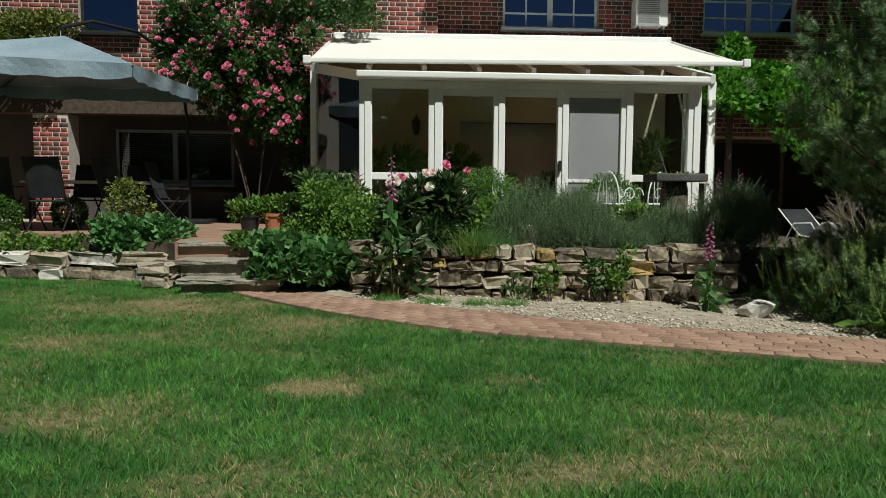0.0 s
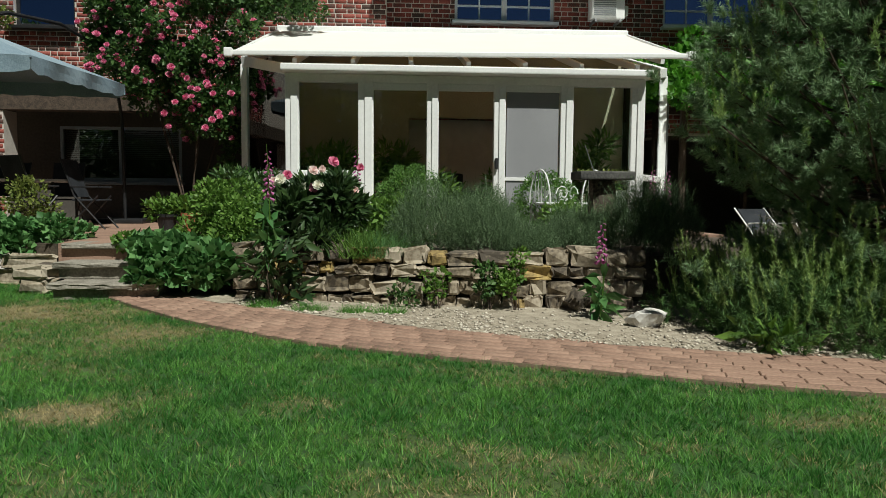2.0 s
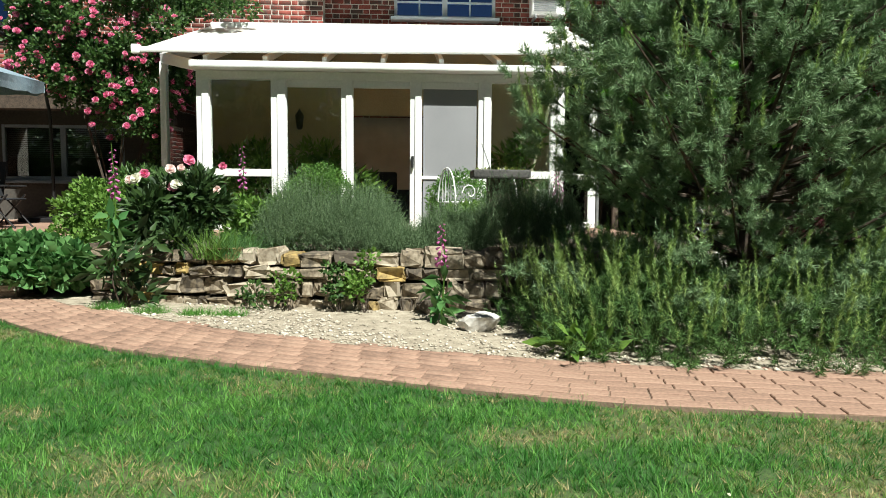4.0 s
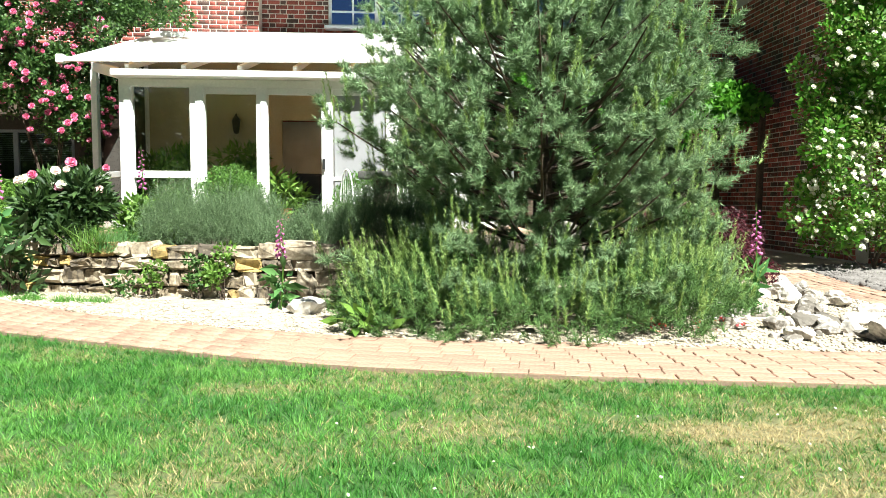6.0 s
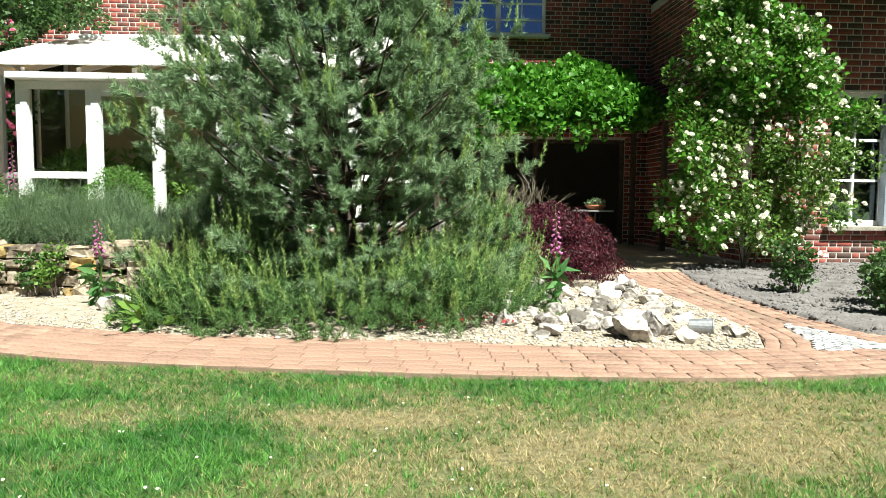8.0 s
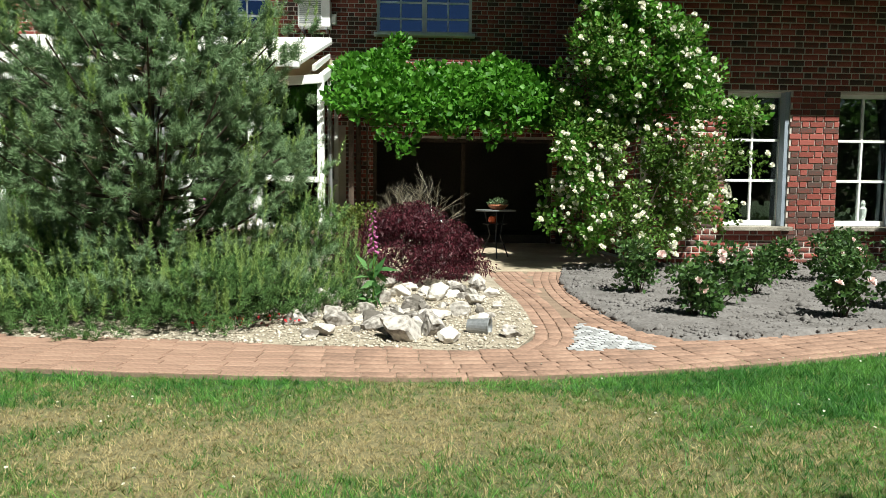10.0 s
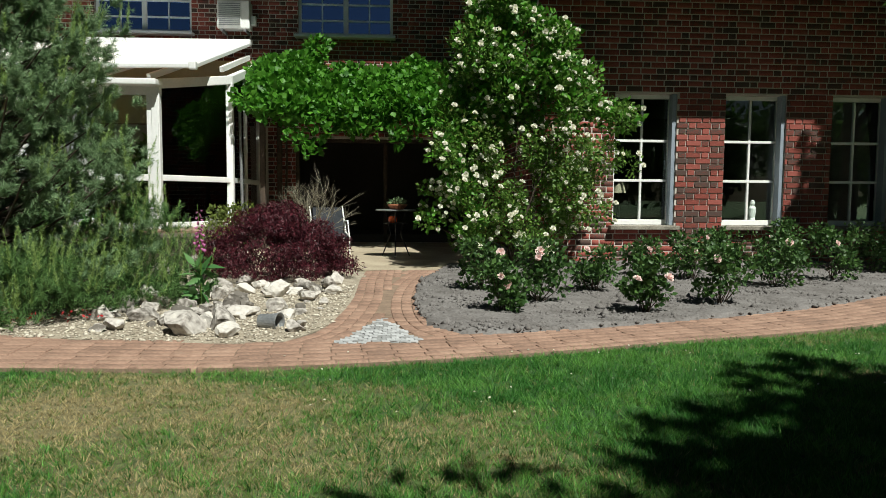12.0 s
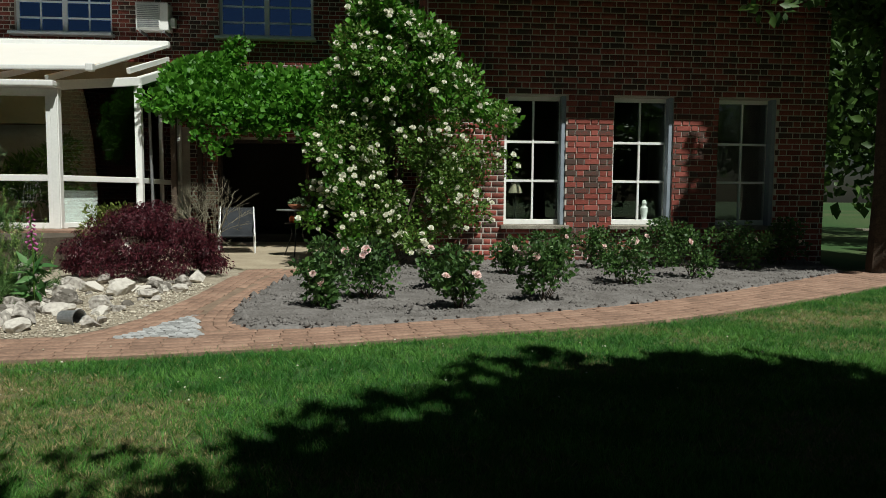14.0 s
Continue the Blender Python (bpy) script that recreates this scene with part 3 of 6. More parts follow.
    tagged(part("wall_inner", one_box(-14, 17.5, 0.2, 17.4, 17.6, 7.2), SHADE_DARK), "dim inner wall of the rooms", "wall", kind="structure")
    tagged(part("ceiling_lower", one_box(-14, 15.2, 3.2, 17.4, 17.5, 3.4), SHADE_DARK), "dim room ceiling", "ceiling", kind="structure")
    tagged(part("ceiling_wing", one_box(11.3, 10.4, 3.2, 17.4, 15.2, 3.3), SHADE_DARK), "dim ceiling of the wing", "ceiling", kind="structure")
    # added recess behind the terrace, its walls coloured with the shade
    tagged(part("wall_porch", wall_slab(bmesh.new(), -12.8, -1.4, 16.2, 16.4, 0.4, 3.1, [(-6.3, 1.3, -3.7, 2.5)]), SHADE_DARK), "back wall of the added porch recess, shade put into its dark colour", "wall", kind="structure")
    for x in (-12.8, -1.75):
        tagged(part("wall_porch_side", one_box(x, 15.2, 0.4, x + 0.3, 16.2, 3.0), SHADE_DARK), "side wall of the added porch recess, shade put into its dark colour", "wall", kind="structure")
    # dark beam added as the shade over the pier's lit part
    tagged(part("trim_porch_shade", one_box(-12.5, 14.59, 2.66, -1.73, 14.95, 3.03, 0.01), BARK), "dark beam added in place of the shade above the pier", "trim", kind="structure")
    # dark lining added to cover the brightly lit mortar reveal
    tagged(part("trim_porch_shade", one_box(-1.79, 14.59, 0.5, -1.73, 15.22, 2.655), BARK), "dark lining added to shade the lit reveal of the recess", "trim", kind="structure")
    pier = tagged(part("wall_porch_pier", one_box(-7.3, 14.62, 0.5, -6.62, 15.1, 2.655), MORTAR), "sunlit red brick pier of the porch", "wall", kind="structure")
    brick_sheet("brickwork", bricks_in(-7.3, -6.62, 0.5, 2.65, [], seed=12), 14.62, BRICK, pier)
    tagged(part("wall_porch_sill", one_box(-6.62, 14.75, 0.5, -3.2, 15.0, 1.1), SHADE_DARK), "low parapet of the added porch recess, shade put into its dark colour", "wall", kind="structure")
    tagged(part("ceiling_porch", one_box(-12.8, 15.2, 3.0, -1.4, 16.4, 3.1), SHADE_DARK), "ceiling of the added porch recess, shade put into its dark colour", "ceiling", kind="structure")
    tagged(part("floor_porch", one_box(-12.5, 14.62, 0.38, -1.75, 16.2, 0.496), PAVER), "clay paving of the added porch recess", "floor", kind="structure")
    bm = bmesh.new()
    for pts in (((-14.5, 14.25, 7.2), (1.1, 14.25, 7.2), (1.1, 19.5, 10.5), (-14.5, 19.5, 10.5)),
                ((1.1, 13.35, 6.6), (11.2, 13.35, 6.6), (11.2, 19.5, 10.5), (1.1, 19.5, 10.5)),
                ((10.6, 8.9, 4.3), (18.3, 8.9, 4.3), (18.3, 13.0, 7.2), (10.6, 13.0, 7.2)),
                ((10.6, 13.0, 7.2), (18.3, 13.0, 7.2), (18.3, 24.3, 7.2), (10.6, 24.3, 7.2)),
                ((-14.5, 19.5, 10.5), (11.2, 19.5, 10.5), (11.2, 24.3, 7.2), (-14.5, 24.3, 7.2))):
        lo = [bm.verts.new(p) for p in pts]
        hi = [bm.verts.new((x, y, z + 0.14)) for x, y, z in pts]
        bm.faces.new(list(reversed(lo)))
        bm.faces.new(hi)
        for i in range(4):
            bm.faces.new((lo[i], lo[(i + 1) % 4], hi[(i + 1) % 4], hi[i]))
    tagged(part("roof", bm, ROOF_TILE), "dark clay tile roof with deep eaves", "roof", kind="structure")
    tagged(part("ceiling_upper", one_box(-14, 15.2, 7.0, 17.4, 23.7, 7.1), SHADE_DARK), "dim upper ceiling", "ceiling", kind="structure")


brick_house()


def house_window(name, x0, x1, z0, z1, y, cols, rows, frame_mat, leafs=1, sill=True, label="", glass=None):
    """A framed window with glazing bars; rows are the heights of the cross bars."""
    w = thing(name, (x0 + x1) / 2, y, z0, label, "window", kind="structure")
    cx = (x0 + x1) / 2

    def at(bm, n, mat, lab=""):
        ob = part(n, bm, mat, w, lab)
        ob.location = (-cx, -y, -z0)
        return ob
    t = 0.065
    bm = bmesh.new()
    box(bm, x0, y, z0, x0 + t, y + 0.08, z1, 0.006)
    box(bm, x1 - t, y, z0, x1, y + 0.08, z1, 0.006)
    box(bm, x0 + t, y, z1 - t, x1 - t, y + 0.08, z1, 0.006)
    box(bm, x0 + t, y, z0, x1 - t, y + 0.08, z0 + t + 0.02, 0.006)
    at(bm, "window_frame", frame_mat)
    span = (x1 - x0) / leafs
    for i in range(leafs):
        a, b = x0 + i * span, x0 + (i + 1) * span
        if i:
            at(one_box(a - 0.055, y - 0.012, z0 + 0.06, a + 0.055, y + 0.07, z1 - t, 0.006), "mullion", frame_mat)
        for c in range(1, cols):
            xm = a + (b - a) * c / cols
            at(one_box(xm - 0.016, y + 0.004, z0 + t, xm + 0.016, y + 0.055, z1 - t, 0.004), "glazing_bar", frame_mat)
        for zr in rows:
            at(one_box(a + 0.05, y + 0.002, zr - 0.02, b - 0.05, y + 0.05, zr + 0.02, 0.004), "glazing_bar", frame_mat)
        p = at(one_box(a + 0.03, y + 0.026, z0 + 0.04, b - 0.03, y + 0.032, z1 - 0.04), "pane", glass or GLASS)
        p.visible_shadow = False
    if sill:
        at(one_box(x0 - 0.06, y - 0.30, z0 - 0.07, x1 + 0.06, y + 0.02, z0 - 0.004, 0.012), "sill", STEP_STONE if sill == "stone" else frame_mat)
    return w


for i, (a, b) in enumerate(((12.25, 13.26), (14.05, 15.06), (15.82, 16.82))):
    house_window(f"window_{i + 1}", a, b, 0.64, 2.74, 10.27, 2, (1.36, 2.0), WHITE, sill="stone", label="tall white wooden window with glazing bars")
    # deep boards on the right reveals only, their shade coloured grey-blue
    rv = thing(f"trim_window_{i + 1}", b, 10.27, 0.64, "reveal board beside the window, shade put into its grey-blue", "trim", kind="structure")
    o = part("board", one_box(-0.07, -0.15, 0, -0.002, 0, 2.1, 0.005), SHADE_GREY_WOOD, rv)
# upper panes take their sky blue from the tinted gloss
house_window("window_4", 2.22, 4.28, 4.6, 5.9, 14.98, 2, (4.95, 5.3), PALE_WOOD, leafs=2, label="upper double casement window with pale blue bars", glass=SKY_TINT_GLASS)
house_window("window_5", 6.58, 8.66, 4.6, 5.9, 14.98, 2, (4.95, 5.3), PALE_WOOD, leafs=2, label="upper double casement window with pale blue bars", glass=SKY_TINT_GLASS)
house_window("window_6", -6.35, -5.2, 4.25, 5.6, 14.72, 1, (), BLACK_METAL, label="dark upper window with sky blue tinted into its reflection", glass=SKY_TINT_GLASS)
house_window("window_7", -3.0, -1.9, 4.9, 6.0, 14.72, 1, (), BLACK_METAL, label="dark upper window behind the climbing rose", glass=SKY_TINT_GLASS)
# frame coloured grey for the deep shade of the recess
house_window("window_8", -6.3, -3.7, 1.3, 2.5, 16.2, 1, (), SHADE_GREY_WOOD, leafs=2, label="terrace window, frame greyed for shade, with a lowered blind")


# ---- conservatory ----
def conservatory():
    c = thing("conservatory", 2.13, 12.8, TERRACE_Z, "white glazed conservatory with canted corners and awning", "conservatory")
    off = Vector((-2.13, -12.8, -TERRACE_Z))

    def add(name, bm, mat, lab="", to=None):
        ob = part(name, bm, mat, to or c, lab)
        if to is None:
            ob.location = off
        return ob
    z0, zt = TERRACE_Z, 2.75
    posts = [(-0.59, -0.39), (0.49, 0.72), (1.52, 1.70), (2.54, 2.72), (3.56, 3.76), (4.66, 4.87)]
    for a, b in posts:
        bm = one_box(a, 10.98, z0, b, 11.10, zt, 0.012)
        box(bm, a + (b - a) * 0.42, 10.955, z0, a + (b - a) * 0.93, 10.985, zt - 0.05, 0.008)
        add("post", bm, WHITE)
    corners = [(-0.52, 11.04), (-1.41, 12.07), (-1.45, 14.55)], [(4.80, 11.04), (5.68, 12.40), (5.70, 14.8)]
    def side_pane(a, b, za, zb):
        d = Vector((b[1] - a[1], a[0] - b[0], 0)).normalized() * 0.004
        bm = bmesh.new()
        rings = [[bm.verts.new(Vector(v) + d * k) for v in ((*a, z0), (*b, z0), (*b, zb), (*a, za))] for k in (-1, 1)]
        bm.faces.new(rings[0])
        bm.faces.new(list(reversed(rings[1])))
        for k in range(4):
            bm.faces.new((rings[0][k], rings[1][k], rings[1][(k + 1) % 4], rings[0][(k + 1) % 4]))
        bmesh.ops.recalc_face_normals(bm, faces=bm.faces)
        add("pane", bm, GLASS).visible_shadow = False
    for (p, q, r) in corners:
        zq, zr = 3.2, 3.86
        add("corner_post", bar(bmesh.new(), (*q, z0), (*q, zq - 0.06), 0.115, 0.115, 0.012), WHITE)
        add("wall_post", bar(bmesh.new(), (*r, z0), (*r, zr - 0.06), 0.09, 0.09, 0.01), WHITE)
        m = ((q[0] + r[0]) / 2, (q[1] + r[1]) / 2)
        add("side_post", bar(bmesh.new(), (*m, z0), (*m, (zq + zr) / 2 - 0.06), 0.07, 0.07, 0.01), WHITE)
        for a, b, za, zb in ((p, q, 2.90, zq), (q, r, zq, zr)):
            add("side_beam", bar(bmesh.new(), (*a, za), (*b, zb), 0.12, 0.16, 0.015), WHITE)
            add("side_sill", bar(bmesh.new(), (*a, 1.355), (*b, 1.355), 0.07, 0.10, 0.01), WHITE)
            add("base_rail", bar(bmesh.new(), (*a, z0 + 0.05), (*b, z0 + 0.05), 0.09, 0.10, 0.01), WHITE)
            side_pane(a, b, za - 0.05, zb - 0.05)
    bm = one_box(-0.59, 10.98, 2.72, 4.87, 11.12, 2.84, 0.01)
    add("lintel", bm, WHITE)
    bm = one_box(-0.62, 10.74, 2.845, 4.90, 11.10, 2.945, 0.02)
    add("gutter", bm, WHITE)
    add("base_rail", one_box(-0.5, 11.0, z0, 4.8, 11.08, z0 + 0.1, 0.01), WHITE)
    for i in range(5):
        a, b = posts[i][1], posts[i + 1][0]
        if i in (0, 4):
            add("sill", one_box(a, 10.985, 1.30, b, 11.075, 1.41, 0.01), WHITE)
        else:
            add("door_head", one_box(a, 11.0, 2.62, b, 11.07, 2.72, 0.008), WHITE)
        if i == 3:
            s = add("insect_screen", one_box(a + 0.02, 11.03, z0 + 0.1, b - 0.02, 11.045, 2.62), GREY_SCREEN, "grey pleated screen door")
            add("screen_rail", one_box(a, 11.012, 1.28, b, 11.028, 1.33, 0.004), WHITE)
        elif i != 2:
            pane = add("pane", one_box(a, 11.035, z0 + 0.1, b, 11.043, 2.72), GLASS)
            pane.visible_shadow = False
    add("door_handle", one_box(2.56, 10.92, 1.45, 2.60, 10.985, 1.62, 0.008), BLACK_METAL, "dark door handle")
    # rafters under the awning
    for i in range(9):
        x = -1.3 + i * 0.86
        add("rafter", bar(bmesh.new(), (x, 10.95 if 0 < i < 8 else 12.2, 3.0 if 0 < i < 8 else 3.36), (x, 14.5, 4.02), 0.07, 0.10, 0.008), WHITE)
    for a, b in (((-1.32, 10.8, 3.05), (-1.25, 14.3, 4.2)), ((5.44, 10.8, 3.13), (5.63, 14.3, 4.25))):
        add("awning_arm", bar(bmesh.new(), a, b, 0.05, 0.07, 0.01), WHITE)
    bm = bmesh.new()
    pts = [(-1.30, 10.8, 3.10), (5.42, 10.8, 3.18), (5.60, 14.35, 4.27), (-1.22, 14.35, 4.22)]
    n = 14
    lo, hi = [], []
    for j in range(n + 1):
        t = j / n
        for lst, dz in ((lo, -0.008), (hi, 0.008)):
            a, b = Vector(pts[0]).lerp(pts[3], t), Vector(pts[1]).lerp(pts[2], t)
            row = []
            for i in range(15):
                p = a.lerp(b, i / 14)
                row.append(bm.verts.new((p.x, p.y, p.z + dz - 0.03 * math.sin(math.pi * t) * (0.6 + 0.4 * math.cos(2 * math.pi * i / 7)))))
            lst.append(row)
    for j in range(n):
        for i in range(14):
            bm.faces.new((hi[j][i], hi[j][i + 1], hi[j + 1][i + 1], hi[j + 1][i]))
            bm.faces.new((lo[j][i], lo[j + 1][i], lo[j + 1][i + 1], lo[j][i + 1]))
    add("awning", bm, AWNING, "cream awning cloth stretched over the roof")
    add("awning_bar", bar(bmesh.new(), (-1.36, 10.79, 3.08), (5.49, 10.79, 3.16), 0.06, 0.08, 0.02), WHITE)
    add("awning_case", bar(bmesh.new(), (-1.28, 14.38, 4.25), (5.66, 14.38, 4.30), 0.16, 0.14, 0.03), WHITE)
    for x, z in ((-1.36, 3.02), (5.48, 3.10)):
        add("end_cap", one_box(x - 0.06, 10.74, z, x + 0.06, 10.86, z + 0.13, 0.02), WHITE)
    add("downpipe", tube(bmesh.new(), [(5.66, 12.42, 2.95), (5.82, 12.55, 2.7), (5.84, 12.6, 0.5)], 0.03, 8), ZINC)
    for xa, xb, za in ((-1.40, 1.3, z0), (3.5, 5.65, z0), (1.3, 3.5, 2.6)):
        add("back_wall", one_box(xa, 14.52, za, xb, 14.60, 3.95), PLASTER, "beige rendered back wall")
    add("floor_slab", one_box(-1.0, 11.12, z0, 5.2, 14.5, z0 + 0.02), STEP_STONE)
    return c


conservatory()


# ---- garden walls, steps and stones ----
def dry_stone_wall():
    w = thing("stone_wall", 1.4, 7.0, 0.0, "low dry-laid quarry stone wall of ochre and grey stones", "wall")
    r = random.Random(11)
    line = smooth_line([(-0.35, 7.22), (0.11, 7.12), (1.14, 6.84), (2.58, 6.62), (3.3, 6.62)], 0.01)
    n = len(line)
    z = 0.0
    row = 0
    while z < 0.47:
        h = r.uniform(0.09, 0.165)
        s = -r.uniform(0, 0.15)
        while s < n * 0.01 - 0.05:
            L = r.uniform(0.10, 0.30) * (1.15 if z > 0.35 else 1.0)
            hh = h * r.uniform(0.72, 1.15)
            i = min(max(int((s + L / 2) * 100), 0), n - 2)
            p, q = line[i], line[i + 1]
            a = math.degrees(math.atan2(q[1] - p[1], q[0] - p[0]))
            ob = part("stone", block_mesh("stone", L * 0.97, 0.26, hh, r.random()), OCHRE_STONE if r.random() < 0.16 else STONE, w)
            ob.matrix_basis = pose(p[0] - 1.4, p[1] - 7.0 + 0.06 + 0.10 * z + r.uniform(-0.03, 0.03), z, r.uniform(-4, 4), r.uniform(-5, 5), a + r.uniform(-6, 6))
            s += L
        z += h
        row += 1
    back = part("backfill", polygon_mesh([(-0.5, 7.4), (0.1, 7.22), (1.14, 6.94), (2.6, 6.72), (3.3, 6.72), (3.4, 7.1), (1.2, 7.4), (0.0, 7.7)], 0, 0.45), DARK_SOIL, w, "dark earth backfill")
    back.location = (-1.4, -7.0, 0)
    return w


def polygon_mesh(pts, z0, z1):
    bm = bmesh.new()
    lo = [bm.verts.new((x, y, z0)) for x, y in pts]
    hi = [bm.verts.new((x, y, z1)) for x, y in pts]
    bm.faces.new(hi)
    bm.faces.new(list(reversed(lo)))
    for i in range(len(pts)):
        j = (i + 1) % len(pts)
        bm.faces.new((lo[i], lo[j], hi[j], hi[i]))
    bmesh.ops.recalc_face_normals(bm, faces=bm.faces)
    return bm


def retaining_wall():
    w = thing("retaining_wall", -5.0, 8.7, 0.0, "low retaining wall of pale grey stone slabs", "wall")
    r = random.Random(4)
    for z, h in ((0.0, 0.17), (0.175, 0.16)):
        x = -9.5 + z
        while x < -2.75:
            L = r.uniform(0.3, 0.6)
            y = 8.45 + max(0, -3.0 - x) * 0.12
            ob = part("slab", block_mesh("slab", L * 0.97, 0.3, h, r.random()), STONE if r.random() < 0.6 else PALE_STONE, w)
            ob.matrix_basis = pose(x + L / 2 + 5.0, y - 8.7 + 0.1, z, r.uniform(-3, 3), r.uniform(-3, 3), r.uniform(-5, 5) - 7)
            x += L


def step_cheek():
    w = thing("stone_cheek", -2.62, 8.05, 0.0, "stack of rough dark stones beside the steps", "wall")
    r = random.Random(15)
    for y in (-0.2, 0.12, 0.42):
        z = 0.0
        while z < 0.16:
            h = r.uniform(0.09, 0.15)
            ob = part("stone", block_mesh("stone", r.uniform(0.3, 0.38), 0.32, h, r.random()), OCHRE_STONE if r.random() < 0.1 else STONE, w)
            ob.matrix_basis = pose(-0.02 - 0.1 * y + r.uniform(-0.03, 0.03), y - 0.02, z, 0, 0, r.uniform(-14, 14))
            z += h


def garden_steps():
    s = thing("garden_steps", -1.9, 7.6, 0.0, "three worn stone steps up to the terrace", "steps")
    for i, (x0, x1, y, z) in enumerate(((-2.27, -1.2, 7.24, 0.16), (-2.38, -1.25, 7.6, 0.33), (-2.45, -1.3, 7.95, 0.5))):
        bm = one_box(x0, y, z - 0.055, x1, y + 0.42, z, 0.014)
        r = random.Random(i)
        bmesh.ops.subdivide_edges(bm, edges=[e for e in bm.edges if e.calc_length() > 0.5], cuts=9)
        for v in bm.verts:
            if v.co.y < y + 0.03:
                v.co += Vector((0, r.uniform(-0.012, 0.012), r.uniform(-0.006, 0.006)))
        ob = part("tread", bm, STEP_STONE, s)
        ob.location = (1.9, -7.6, 0)
        ob = part("riser", one_box(x0 + 0.04, y + 0.06, z - 0.17, x1 - 0.03, y + 0.40, z - 0.056, 0.01), STEP_STONE, s)
        ob.location = (1.9, -7.6, 0)


dry_stone_wall()
retaining_wall()
step_cheek()
garden_steps()


def boulder(x, y, z, sx, sy, sz, seed, label, mat, rz=0, group=""):
    ob = part("boulder" if max(sx, sy) > 0.35 else "rock", rock_mesh("rock", sx, sy, sz, seed), mat)
    ob.matrix_basis = pose(x, y, z, 0, 0, rz)
    return tagged(ob, label, "rock", group)


def rockery():
    r = random.Random(21)
    big = [(7.25, 4.32, 0.5, 0.40, 0.30), (7.5, 4.5, 0.42, 0.36, 0.26), (7.62, 4.25, 0.30, 0.26, 0.17), (7.78, 5.35, 0.38, 0.3, 0.18), (7.35, 5.6, 0.42, 0.34, 0.2), (7.05, 5.0, 0.46, 0.34, 0.16),
           (7.95, 6.0, 0.34, 0.3, 0.18), (8.05, 6.9, 0.38, 0.3, 0.2), (7.85, 6.6, 0.36, 0.3, 0.2), (7.6, 6.3, 0.46, 0.34, 0.24), (6.9, 6.7, 0.42, 0.34, 0.26), (6.55, 5.7, 0.46, 0.34, 0.34),
           (6.5, 6.3, 0.5, 0.4, 0.42), (7.2, 6.5, 0.36, 0.3, 0.2), (6.9, 5.5, 0.3, 0.26, 0.16), (6.75, 4.9, 0.36, 0.28, 0.16), (8.1, 7.3, 0.32, 0.28, 0.2), (7.55, 5.1, 0.4, 0.3, 0.17)]
    for i, (x, y, a, b, h) in enumerate(big):
        boulder(x, y, 0.02, a * 0.82, b * 0.82, h * 0.72, 100 + i, "pale weathered boulder lying on the gravel", PALE_STONE, r.uniform(0, 180), "rockery boulders")
    for i in range(84):
        x, y = r.uniform(6.35, 8.15), r.uniform(4.35, 7.2)
        k = r.uniform(0.09, 0.26)
        boulder(x, y, 0.02, k, k * 0.8, k * r.uniform(0.3, 0.6), 200 + i, "small pale stone of the rockery", PALE_STONE, r.uniform(0, 180), "rockery stones")
    boulder(3.08, 5.68, 0.02, 0.40, 0.26, 0.19, 301, "flat white stone on the gravel beside the path", WHITE_STONE, -10)
    for i, (x, y, k, h) in enumerate(((6.15, 9.5, 0.7, 0.62), (6.5, 9.1, 0.5, 0.45), (6.25, 8.5, 0.4, 0.3), (6.0, 7.6, 0.4, 0.25))):
        boulder(x, y, 0.02, k, k * 0.8, h, 320 + i, "rounded boulder at the foot of the conservatory", PALE_STONE, 30 * i)
    for x, y, h in ((2.95, 6.45, 0.34), (2.7, 6.42, 0.22), (2.25, 8.55, 0.62), (2.42, 8.5, 0.6)):
        boulder(x, y, 0.01 if y < 7 else 0.44, 0.26, 0.22, h if y < 7 else 0.34, int(x * 100), "upright grey stone at the raised bed", STONE, 20)


rockery()


